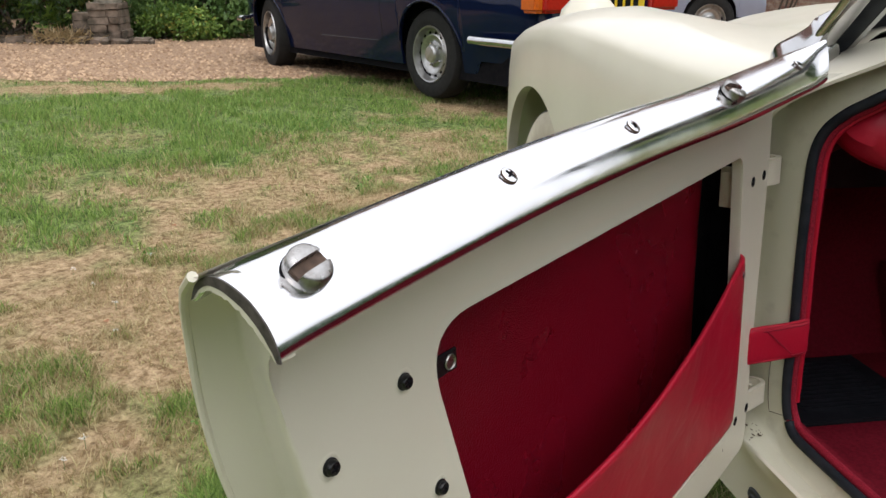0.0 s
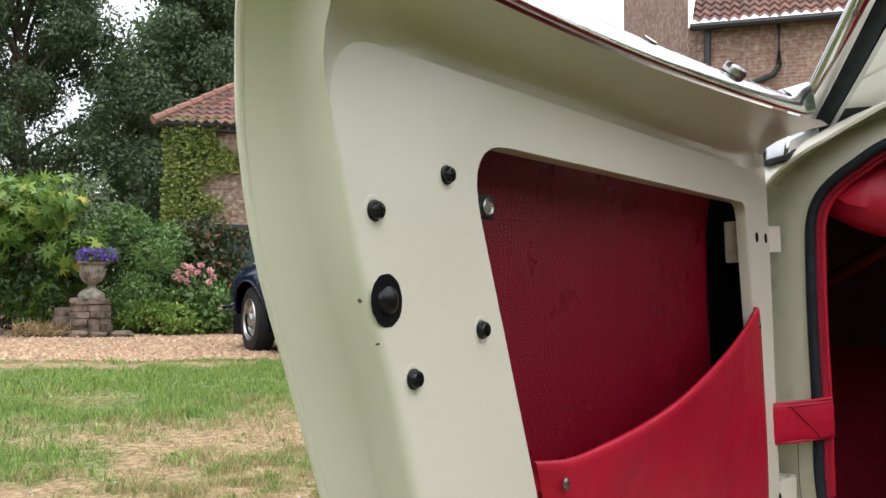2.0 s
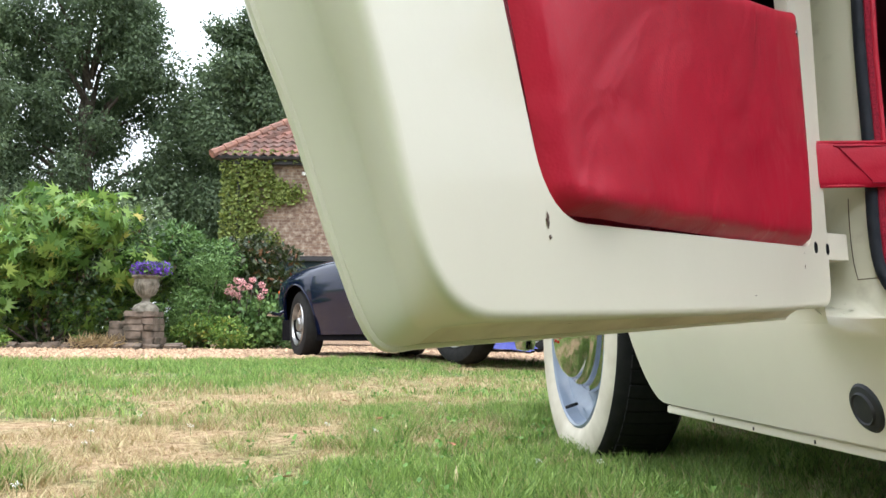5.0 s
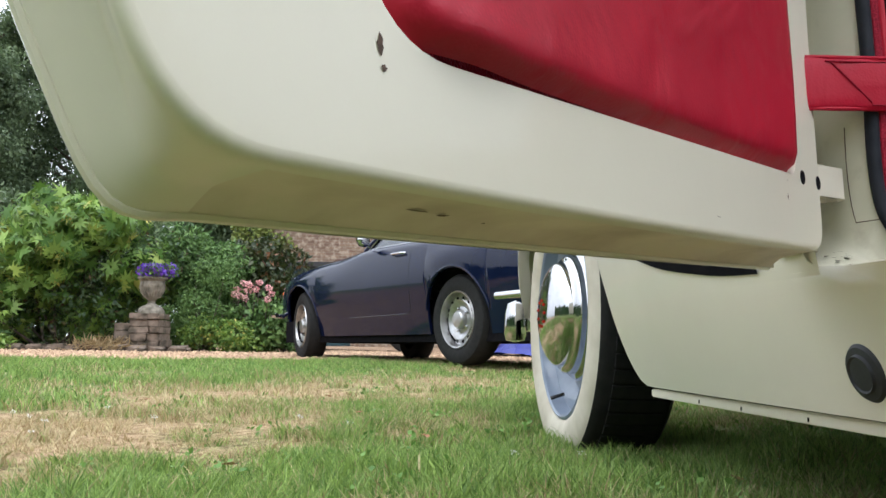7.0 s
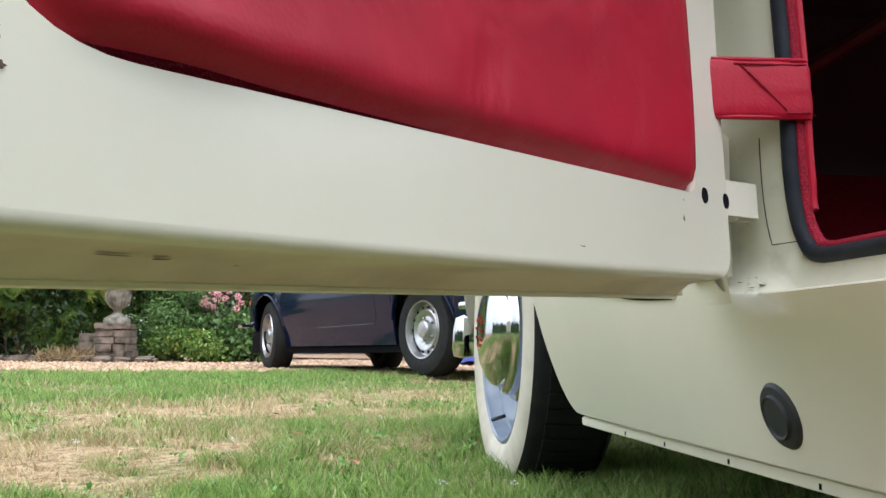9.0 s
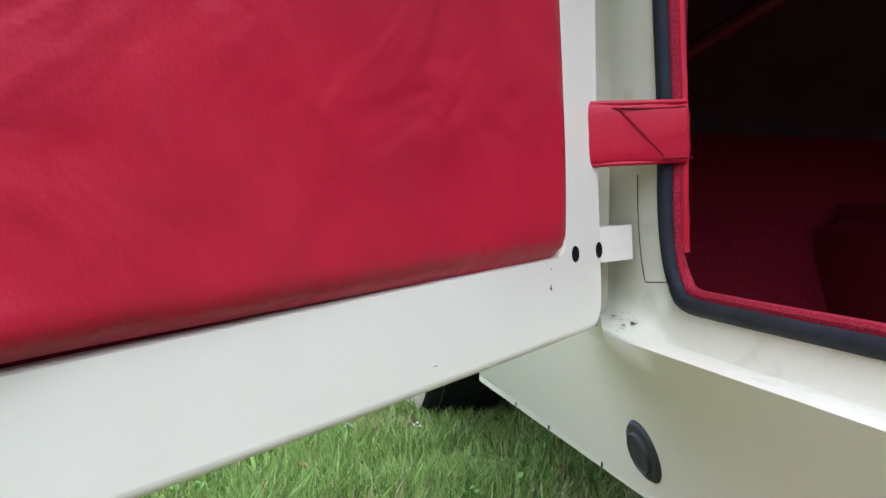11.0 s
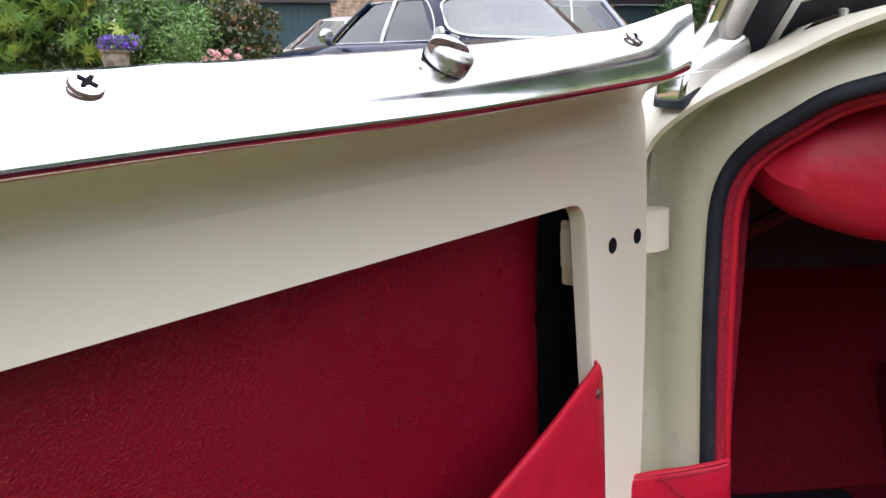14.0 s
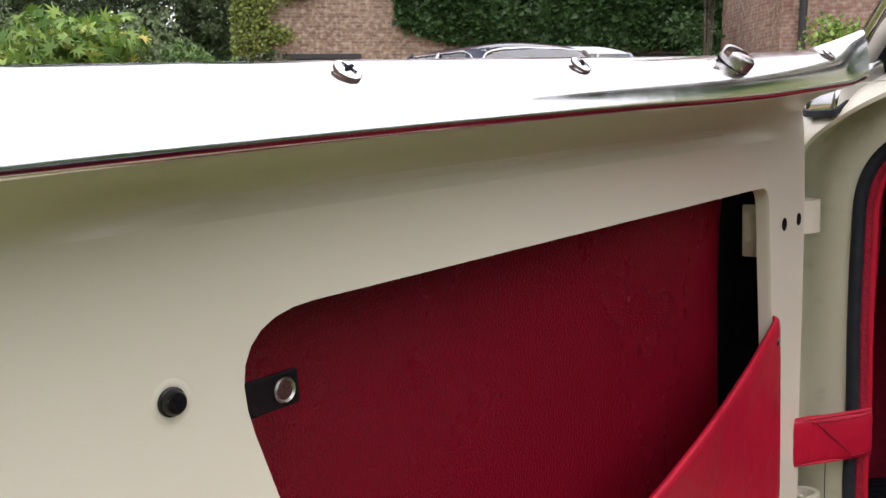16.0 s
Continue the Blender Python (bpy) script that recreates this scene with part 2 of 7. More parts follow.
WHITEWOOD = mat("white_window_paint", (0.75, 0.75, 0.73), (0.66, 0.66, 0.63), rough=0.5, scale=10)
BARK = mat("grey_brown_bark", (0.10, 0.08, 0.06), (0.05, 0.04, 0.03), rough=0.95, scale=10, bump=0.8, bump_scale=20, bump_dist=0.02)
GRAVEL = mat("tan_gravel", (0.45, 0.30, 0.185), (0.20, 0.12, 0.07), rough=0.95, scale=55, lo=0.3, hi=0.7, bump=1.0, bump_scale=70, bump_kind="cells", bump_dist=0.02)
PEBBLE = leaf_mat("tan_pebbles", (0.20, 0.115, 0.062), (0.58, 0.40, 0.25), rough=0.8, trans=0.0)
LEAF_FATSIA = leaf_mat("broad_green_leaf", (0.060, 0.140, 0.022), (0.25, 0.37, 0.075), (0.46, 0.38, 0.09), rough=0.4, trans=0.22)
LEAF_SHRUB = leaf_mat("shrub_green_leaf", (0.036, 0.088, 0.018), (0.17, 0.28, 0.078), trans=0.2)
LEAF_DARK = leaf_mat("dark_evergreen_leaf", (0.018, 0.045, 0.012), (0.05, 0.09, 0.025), (0.14, 0.05, 0.03), rough=0.35)
LEAF_RED = leaf_mat("reddish_evergreen_leaf", (0.018, 0.036, 0.010), (0.060, 0.070, 0.022), (0.26, 0.10, 0.055), rough=0.35)
LEAF_IVY = leaf_mat("ivy_leaf", (0.018, 0.05, 0.014), (0.05, 0.11, 0.03))
LEAF_LIGHT = leaf_mat("yellow_green_creeper_leaf", (0.085, 0.125, 0.022), (0.25, 0.30, 0.075))
LEAF_TREE = leaf_mat("tree_leaf", (0.050, 0.080, 0.040), (0.130, 0.18, 0.085), trans=0.35)
LEAF_BIRCH = leaf_mat("pale_tree_leaf", (0.08, 0.12, 0.055), (0.18, 0.24, 0.115), trans=0.3)
PETAL_PURPLE = leaf_mat("purple_petal", (0.12, 0.04, 0.42), (0.26, 0.12, 0.62))
PETAL_PINK = leaf_mat("pink_petal", (0.66, 0.24, 0.30), (0.88, 0.62, 0.56))
PETAL_WHITE = leaf_mat("white_petal", (0.75, 0.75, 0.72), (0.85, 0.84, 0.8))
LEAF_WEED = leaf_mat("clover_leaf", (0.08, 0.18, 0.03), (0.20, 0.36, 0.08), trans=0.25)
DRYLEAF = mat("dead_leaf", (0.36, 0.14, 0.05), (0.24, 0.10, 0.04), rough=0.7, scale=120, bump=0.4, bump_scale=300)
STRAW = leaf_mat("dry_straw", (0.30, 0.21, 0.10), (0.45, 0.34, 0.18))


def lawn_mat(name, blades):
    """Green turf with straw-coloured dry patches, by the attribute dry."""
    m = bpy.data.materials.new(name)
    m.use_nodes = True
    nt = m.node_tree
    p = nt.nodes["Principled BSDF"]
    p.inputs["Roughness"].default_value = 0.58 if blades else 0.95
    p.inputs["Specular IOR Level"].default_value = 0.5 if blades else 0.15
    at = nt.nodes.new("ShaderNodeAttribute")
    at.attribute_name = "dry"
    if blades:
        geo = nt.nodes.new("ShaderNodeNewGeometry")
        rnd = geo.outputs["Random Per Island"]
        green = ramp_mix(nt, rnd, (0.075, 0.155, 0.026), (0.36, 0.50, 0.125))
        straw = ramp_mix(nt, rnd, (0.30, 0.20, 0.095), (0.64, 0.51, 0.31))
    else:
        f = noise_fac(nt, 30, 10, 0.40, 0.60, rough=0.78)
        green = ramp_mix(nt, f, (0.035, 0.060, 0.016), (0.25, 0.32, 0.105))
        straw = ramp_mix(nt, f, (0.19, 0.12, 0.058), (0.56, 0.41, 0.245))
    col = ramp_mix(nt, at.outputs["Fac"], green, straw)
    nt.links.new(col, p.inputs["Base Color"])
    if not blades:
        tc = nt.nodes.new("ShaderNodeTexCoord")
        t = nt.nodes.new("ShaderNodeTexNoise")
        t.inputs["Scale"].default_value = 60
        t.inputs["Detail"].default_value = 6
        nt.links.new(tc.outputs["Object"], t.inputs["Vector"])
        bp = nt.nodes.new("ShaderNodeBump")
        bp.inputs["Distance"].default_value = 0.03
        nt.links.new(t.outputs[0], bp.inputs["Height"])
        nt.links.new(bp.outputs[0], p.inputs["Normal"])
    else:
        tr = nt.nodes.new("ShaderNodeBsdfTranslucent")
        nt.links.new(col, tr.inputs[0])
        mix = nt.nodes.new("ShaderNodeMixShader")
        mix.inputs[0].default_value = 0.3
        nt.links.new(p.outputs[0], mix.inputs[1])
        nt.links.new(tr.outputs[0], mix.inputs[2])
        nt.links.new(mix.outputs[0], nt.nodes["Material Output"].inputs[0])
    return m


TURF = lawn_mat("lawn_turf", False)
BLADE = lawn_mat("grass_blades", True)

# ---- building helpers ----
PLACE = {}


def thing(name, m, label, category, group="", kind=""):
    ob = new(name)
    ob.matrix_basis = m
    PLACE[ob.name] = m
    return tagged(ob, label, category, group, kind)


def link(name, me, material, parent=None, label="", at=None, smooth=True):
    """Links a mesh as one object, given in world space unless at places it."""
    me.materials.append(material)
    if smooth:
        me.polygons.foreach_set("use_smooth", [True] * len(me.polygons))
    ob = new(name, me)
    world_m = at if at is not None else Matrix.Identity(4)
    if parent is not None:
        ob.parent = parent
        ob.matrix_basis = PLACE[parent.name].inverted() @ world_m
    else:
        ob.matrix_basis = world_m
    PLACE[ob.name] = world_m
    if label:
        ob["label"] = label
    return ob


def part(name, bm, material, parent=None, label="", at=None, smooth=True, edge=35):
    bmesh.ops.recalc_face_normals(bm, faces=bm.faces)
    me = bpy.data.meshes.new(name)
    bm.to_mesh(me)
    bm.free()
    ob = link(name, me, material, parent, label, at, smooth)
    if smooth:
        me.set_sharp_from_angle(angle=radians(edge))
    return ob


def np_part(name, verts, faces, material, parent=None, label="", at=None, smooth=False):
    me = bpy.data.meshes.new(name)
    verts = np.asarray(verts, dtype=np.float32)
    faces = np.asarray(faces, dtype=np.int32)
    k = faces.shape[1]
    me.vertices.add(len(verts))
    me.vertices.foreach_set("co", verts.ravel())
    me.loops.add(faces.size)
    me.loops.foreach_set("vertex_index", faces.ravel())
    me.polygons.add(len(faces))
    me.polygons.foreach_set("loop_start", np.arange(0, faces.size, k, dtype=np.int32))
    me.polygons.foreach_set("loop_total", np.full(len(faces), k, dtype=np.int32))
    me.update(calc_edges=True)
    return link(name, me, material, parent, label, at, smooth)


def box(x0, x1, y0, y1, z0, z1, bevel=0.0, seg=2):
    bm = bmesh.new()
    vs = [bm.verts.new((x, y, z)) for x in (x0, x1) for y in (y0, y1) for z in (z0, z1)]
    for f in ((0, 1, 3, 2), (4, 6, 7, 5), (0, 4, 5, 1), (2, 3, 7, 6), (0, 2, 6, 4), (1, 5, 7, 3)):
        bm.faces.new([vs[i] for i in f])
    if bevel:
        bmesh.ops.bevel(bm, geom=bm.edges[:], offset=bevel, segments=seg, affect="EDGES")
    return bm


def grid(rows, close=False, cap=False):
    """A skin over rows of points."""
    bm = bmesh.new()
    vv = [[bm.verts.new(p) for p in row] for row in rows]
    n = len(rows[0])
    for a, b in zip(vv, vv[1:]):
        for i in range(n if close else n - 1):
            q = [a[i], a[(i + 1) % n], b[(i + 1) % n], b[i]]
            bm.faces.new(q)
    if cap:
        for row in (vv[0], vv[-1]):
            try:
                bm.faces.new(row)
            except ValueError:
                pass
    return bm


def lathe(profile, seg=32, axis="z"):
    """Turns (radius, height) pairs about an axis."""
    rows = []
    for r, h in profile:
        row = []
        for i in range(seg):
            a = 2 * math.pi * i / seg
            u, v = r * math.cos(a), r * math.sin(a)
            row.append({"z": (u, v, h), "x": (h, u, v), "y": (u, h, v)}[axis])
        rows.append(row)
    bm = grid(rows, close=True)
    bmesh.ops.remove_doubles(bm, verts=bm.verts, dist=1e-6)
    return bm


def tube(path, radius, seg=10, up=(0, 0, 1), flat=1.0, cap=True):
    """A round or flattened rod along a path of points."""
    pts = [Vector(p) for p in path]
    rows = []
    for i, p in enumerate(pts):
        d = (pts[min(i + 1, len(pts) - 1)] - pts[max(i - 1, 0)]).normalized()
        side = d.cross(Vector(up))
        if side.length < 1e-4:
            side = d.cross(Vector((1, 0, 0)))
        side.normalize()
        top = side.cross(d)
        rad = radius[i] if isinstance(radius, (list, tuple)) else radius
        rows.append([p + side * rad * math.cos(2 * math.pi * k / seg) + top * rad * flat * math.sin(2 * math.pi * k / seg) for k in range(seg)])
    return grid(rows, close=True, cap=cap)


def curve_at(keys, x):
    """Smooth value at x between (x, value) keys."""
    xs = [k[0] for k in keys]
    if x <= xs[0]:
        return keys[0][1]
    if x >= xs[-1]:
        return keys[-1][1]
    i = max(j for j in range(len(xs)) if xs[j] <= x)
    i = min(i, len(xs) - 2)
    x0, y0 = keys[i]
    x1, y1 = keys[i + 1]
    m0 = (y1 - keys[i - 1][1]) / (x1 - xs[i - 1]) if i > 0 else (y1 - y0) / (x1 - x0)
    m1 = (keys[i + 2][1] - y0) / (xs[i + 2] - x0) if i + 2 < len(xs) else (y1 - y0) / (x1 - x0)
    h = x1 - x0
    t = (x - x0) / h
    return (2 * t**3 - 3 * t**2 + 1) * y0 + (t**3 - 2 * t**2 + t) * h * m0 + (-2 * t**3 + 3 * t**2) * y1 + (t**3 - t**2) * h * m1


def round_poly(pts, radii, seg=6):
    """A closed outline in two dimensions with rounded corners."""
    out = []
    n = len(pts)
    for i in range(n):
        p = Vector((*pts[i], 0))
        a = (Vector((*pts[i - 1], 0)) - p)
        b = (Vector((*pts[(i + 1) % n], 0)) - p)
        r = min(radii[i], a.length * 0.49, b.length * 0.49)
        if r < 1e-5:
            out.append((p.x, p.y))
            continue
        a, b = p + a.normalized() * r, p + b.normalized() * r
        for k in range(seg + 1):
            t = k / seg
            q = a * (1 - t) ** 2 + p * 2 * t * (1 - t) + b * t**2
            out.append((q.x, q.y))
    return out


def linspace(a, b, n):
    return [a + (b - a) * i / (n - 1) for i in range(n)]


def smooth_path(pts, n=6):
    """More points along a bent path."""
    p = [Vector(q) for q in pts]
    out = []
    for i in range(len(p) - 1):
        a, b, c, d = p[max(i - 1, 0)], p[i], p[i + 1], p[min(i + 2, len(p) - 1)]
        for k in range(n):
            t = k / n
            out.append(0.5 * ((2 * b) + (c - a) * t + (2 * a - 5 * b + 4 * c - d) * t * t + (3 * b - a - 3 * c + d) * t**3))
    out.append(p[-1])
    return out

# ---- ground ----


def ground_z(x, y):
    """The lawn, rising a little towards the drive."""
    far = np.clip((np.asarray(x) * 0.62 + np.asarray(y) * 0.78 - 2.2) / 3.0, 0, 1)
    return 0.062 * far * far * (3 - 2 * far)


def drive_edge(x, y):
    """Above zero on the gravel side of the lawn's edge."""
    x, y = np.asarray(x), np.asarray(y)
    return (x - 2.731) * 0.705 + (y - 5.633) * 0.709 - 0.06 + 0.07 * np.sin(1.7 * (x - y)) + 0.03 * np.sin(5.1 * (x - y) + 1)


# the last spot, unseen below the door, is added to warm its bounced light
DRY_SPOTS = [(0.42, 1.95, 0.62, 0.62, 1.0), (0.15, 1.5, 0.55, 0.4, 0.9), (1.55, 2.3, 0.75, 0.5, 0.85), (1.15, 2.95, 0.8, 0.3, 0.7), (2.5, 2.45, 0.7, 0.4, 0.65), (2.2, 5.6, 1.2, 0.2, 0.9),
             (-0.4, 1.3, 0.3, 0.22, 0.7), (3.6, 2.9, 0.45, 0.3, 0.9), (-1.3, 2.9, 0.8, 0.6, 0.6), (-0.35, 0.2, 0.55, 0.3, 0.8)]


def value_noise(x, y, f, seed):
    rng = np.random.default_rng(seed)
    t = rng.random((64, 64))
    x, y = np.asarray(x) * f, np.asarray(y) * f
    i, j = np.floor(x).astype(int), np.floor(y).astype(int)
    u, v = x - i, y - j
    u, v = u * u * (3 - 2 * u), v * v * (3 - 2 * v)
    g = lambda a, b: t[a % 64, b % 64]
    return (g(i, j) * (1 - u) + g(i + 1, j) * u) * (1 - v) + (g(i, j + 1) * (1 - u) + g(i + 1, j + 1) * u) * v


def dryness(x, y):
    d = np.zeros_like(np.asarray(x, dtype=float))
    wob = 0.8 * (value_noise(x, y, 1.9, 3) - 0.5) + 0.75 * (value_noise(x, y, 5.0, 4) - 0.5) + 0.8 * (value_noise(x, y, 12.0, 6) - 0.5)
    for cx, cy, a, b, w in DRY_SPOTS:
        u, v = (x - cx) * 0.62 + (y - cy) * 0.78, (x - cx) * 0.78 - (y - cy) * 0.62
        q = np.sqrt((u / b) ** 2 + (v / a) ** 2) + 1.1 * wob
        d = np.maximum(d, w * np.clip((1.55 - q) / 0.9, 0, 1))
    d = np.maximum(d, 0.5 * np.clip(value_noise(x, y, 1.3, 9) * 2.2 - 1.15, 0, 1))
    return np.clip(d * (0.45 + 1.1 * value_noise(x, y, 9, 5)) + 0.5 * (value_noise(x, y, 22, 7) - 0.5) * (d > 0.05), 0, 1)


def dry_attribute(ob, d):
    at = ob.data.attributes.new("dry", "FLOAT", "POINT")
    at.data.foreach_set("value", np.asarray(d, dtype=np.float32))


def ground_sheet():
    near = np.arange(-5, 12.01, 0.05)
    xs = np.concatenate([[-600, -150, -40, -12], near, [20, 45, 150, 600]])
    ys = np.concatenate([[-600, -150, -40, -12], near, [20, 45, 150, 600]])
    X, Y = np.meshgrid(xs, ys)
    Z = ground_z(X, Y) + 0.012 * (value_noise(X, Y, 3.0, 1) - 0.5)
    n = len(xs)
    v = np.stack([X.ravel(), Y.ravel(), Z.ravel()], 1)
    i = np.arange(len(ys) - 1)[:, None] * n + np.arange(n - 1)[None, :]
    f = np.stack([i, i + 1, i + n + 1, i + n], -1).reshape(-1, 4)
    ob = np_part("ground", v, f, TURF, smooth=True)
    dry_attribute(ob, dryness(v[:, 0], v[:, 1]))
    return tagged(ob, "mown lawn of green grass with dry straw-coloured patches", "lawn", kind="structure")


ground_sheet()


def gravel_drive():
    xs = np.arange(-6, 30.01, 0.15)
    ys = np.arange(-6, 24.01, 0.15)
    X, Y = np.meshgrid(xs, ys)
    e = drive_edge(X, Y)
    rise = np.clip(e / 0.12, 0, 1)
    Z = ground_z(X, Y) - 0.03 + 0.042 * rise + 0.012 * (value_noise(X, Y, 4, 8) - 0.5) * rise
    n = len(xs)
    v = np.stack([X.ravel(), Y.ravel(), Z.ravel()], 1)
    i = (np.arange(len(ys) - 1)[:, None] * n + np.arange(n - 1)[None, :])
    keep = (e[:-1, :-1] > -0.3) & (e[1:, 1:] > -0.3)
    f = np.stack([i, i + 1, i + n + 1, i + n], -1)[keep]
    ob = np_part("gravel_drive", v, f, GRAVEL, smooth=True)
    tagged(ob, "tan pea-gravel drive behind the lawn", "gravel drive", kind="structure")
    # loose stones, densest along the lawn
    rng = np.random.default_rng(11)
    c = 60000
    px, py = rng.uniform(-3, 9, c), rng.uniform(1, 11, c)
    d = drive_edge(px, py)
    ok = (d > 0.02) & (rng.random(c) < np.exp(-np.maximum(d, 0) / 1.6) + 0.15)
    px, py, d = px[ok], py[ok], d[ok]
    k = len(px)
    pz = ground_z(px, py) + 0.012 + 0.0 * d
    r = rng.uniform(0.010, 0.026, k)
    base = np.array([(1, 0, 0), (-0.4, 0.9, 0), (-0.6, -0.8, 0), (0.1, 0.1, 0.75), (0.0, 0.0, -0.5)])
    a = rng.uniform(0, 6.28, k)
    ca, sa = np.cos(a), np.sin(a)
    vx = base[None, :, 0] * ca[:, None] - base[None, :, 1] * sa[:, None]
    vy = base[None, :, 0] * sa[:, None] + base[None, :, 1] * ca[:, None]
    vz = np.repeat(base[None, :, 2], k, 0)
    V = np.stack([px[:, None] + vx * r[:, None], py[:, None] + vy * r[:, None], pz[:, None] + vz * r[:, None]], -1).reshape(-1, 3)
    t = np.array([(0, 1, 3), (1, 2, 3), (2, 0, 3)])
    F = (np.arange(k)[:, None, None] * 5 + t[None]).reshape(-1, 3)
    tagged(np_part("loose_gravel", V, F, PEBBLE), "loose tan gravel stones on the drive", "gravel", kind="stuff")


gravel_drive()


def grass_blades():
    rng = np.random.default_rng(5)
    out_v, out_f, tone, base = [], [], [], 0
    bands = [((-1.0, 1.9, -0.6, 2.2), 310000, 0.033, 0.0011), ((-1.5, 4.2, 0.0, 5.2), 260000, 0.031, 0.0017), ((-3.5, 7.5, 0.5, 8.0), 110000, 0.030, 0.0040)]
    for (x0, x1, y0, y1), n, h, w in bands:
        x, y = rng.uniform(x0, x1, n), rng.uniform(y0, y1, n)
        clump = value_noise(x, y, 7, 21) * 0.6 + value_noise(x, y, 17, 22) * 0.4
        thin = np.clip(1.2 - 1.1 * dryness(x, y), 0.25, 1) * np.clip(4.2 * clump - 1.25, 0.06, 1)
        ok = (drive_edge(x, y) < 0.03 * rng.random(n)) & (y > -0.8) & (rng.random(n) < thin)
        x, y = x[ok], y[ok]
        n = len(x)
        dry = dryness(x, y)
        hh = h * rng.uniform(0.5, 1.35, n) * (1 - 0.55 * dry)
        hh *= 0.55 + 1.5 * value_noise(x, y, 4, 17) * value_noise(x, y, 13, 18) + 0.5 * clump[ok] + 0.4 * (rng.random(n) > 0.97)
        a = rng.uniform(0, 6.283, n)
        lean = rng.uniform(0.1, 0.9, n) + 0.4 * dry
        la = rng.uniform(0, 6.283, n)
        z = ground_z(x, y) - 0.004
        dx, dy = np.cos(a) * w, np.sin(a) * w
        lx, ly = np.cos(la) * lean * hh, np.sin(la) * lean * hh
        P = np.stack([
            np.stack([x - dx, y - dy, z], 1), np.stack([x + dx, y + dy, z], 1),
            np.stack([x + dx * 0.8 + lx * 0.35, y + dy * 0.8 + ly * 0.35, z + hh * 0.6], 1),
            np.stack([x + lx, y + ly, z + hh], 1),
            np.stack([x - dx * 0.8 + lx * 0.35, y - dy * 0.8 + ly * 0.35, z + hh * 0.6], 1)], 1).reshape(-1, 3)
        t = np.array([(0, 1, 2), (0, 2, 4), (4, 2, 3)])
        F = (np.arange(n)[:, None, None] * 5 + t[None]).reshape(-1, 3) + base
        out_v.append(P), out_f.append(F)
        # straw and living blades stand mixed
        tone.append(np.repeat(np.where(1.15 * dry + 0.06 > rng.random(n), 0.75 + 0.25 * rng.random(n), 0.35 * rng.random(n) * dry), 5))
        base += len(P)
    ob = np_part("grass", np.concatenate(out_v), np.concatenate(out_f), BLADE)
    dry_attribute(ob, np.concatenate(tone))
    tagged(ob, "short green and straw-coloured grass blades of the lawn", "grass", kind="stuff")


grass_blades()

# ---- the cream sports car ----
# car space: x into the car, y forwards, z up, from below the door hinge
CAR = pose(0, 0, 0, 0, 0, -43)
# door space: x along the door towards the hinge, y outwards through it
DOOR = Matrix(((0.99969, 0.00054, -0.02497, 0.0), (0.00054, 0.99908, 0.04284, 0.0), (0.02497, -0.04284, 0.99877, 0.03103), (0, 0, 0, 1)))
car = thing("sports_car", CAR, "cream vintage open sports car with red interior, door standing open", "car")

FOLD = [(0.30, -0.690), (0.339, -0.705), (0.389, -0.720), (0.456, -0.744), (0.501, -0.759), (0.562, -0.776), (0.607, -0.792), (0.649, -0.808), (0.704, -0.823), (0.745, -0.833), (0.775, -0.836)]
OUTX = [(0.27, -0.670), (0.313, -0.692), (0.389, -0.724), (0.44, -0.750), (0.546, -0.787), (0.60, -0.806), (0.655, -0.825), (0.72, -0.840), (0.775, -0.852), (0.80, -0.862), (0.815, -0.872), (0.831, -0.886)]
OUTY = [(0.27, 0.058), (0.313, 0.060), (0.60, 0.060), (0.655, 0.059), (0.72, 0.055), (0.775, 0.042), (0.80, 0.028), (0.815, 0.012), (0.831, -0.015)]
RAILY = [(-0.90, -0.046), (-0.856, -0.043), (-0.66, -0.037), (-0.486, -0.042), (-0.315, -0.056), (-0.117, -0.069), (-0.05, -0.078)]
RAILZ = [(-0.90, 0.8205), (-0.856, 0.8235), (-0.654, 0.8296), (-0.481, 0.8336), (-0.302, 0.837), (-0.1276, 0.845), (-0.05, 0.850)]
# the pocket's opening in the inner skin
HOLE = round_poly([(-0.703, 0.733), (-0.073, 0.7315), (-0.044, 0.353), (-0.578, 0.338)], [0.055, 0.02, 0.02, 0.045], 8)


def right_edge(z):
    return curve_at([(0.29, 0.014), (0.31, 0.018), (0.46, 0.021), (0.62, 0.029), (0.70, 0.031), (0.772, 0.027), (0.80, 0.020)], z)


def corner_ring(t):
    """Inner edge of the return from the capping down to the flat panel."""
    z = 0.806 - 0.071 * t
    return (-0.868 + 0.0375 * t**0.7, -0.052 * (1 - t) ** 2.2, z)


def cove_left(t):
    """Where the cove begins, from the flat panel up to the capping."""
    a, b, c = Vector((-0.790, 0, 0.775)), Vector((-0.815, -0.004, 0.786)), Vector((-0.868, -0.052, 0.806))
    return a * (1 - t) ** 2 + b * 2 * t * (1 - t) + c * t * t


def corner_rows():
    """The soft corner between return, cove and flat panel."""
    rows = []
    for i in range(7):
        t = i / 6
        a, c = Vector(corner_ring(t)), cove_left(1 - t)
        b = Vector((a.x, (a.y + c.y) / 2 - 0.000 * t, c.z)) if t > 0 else a
        rows.append([a * (1 - u) ** 2 + b * 2 * u * (1 - u) + c * u * u for u in linspace(0, 1, 9)])
    return rows


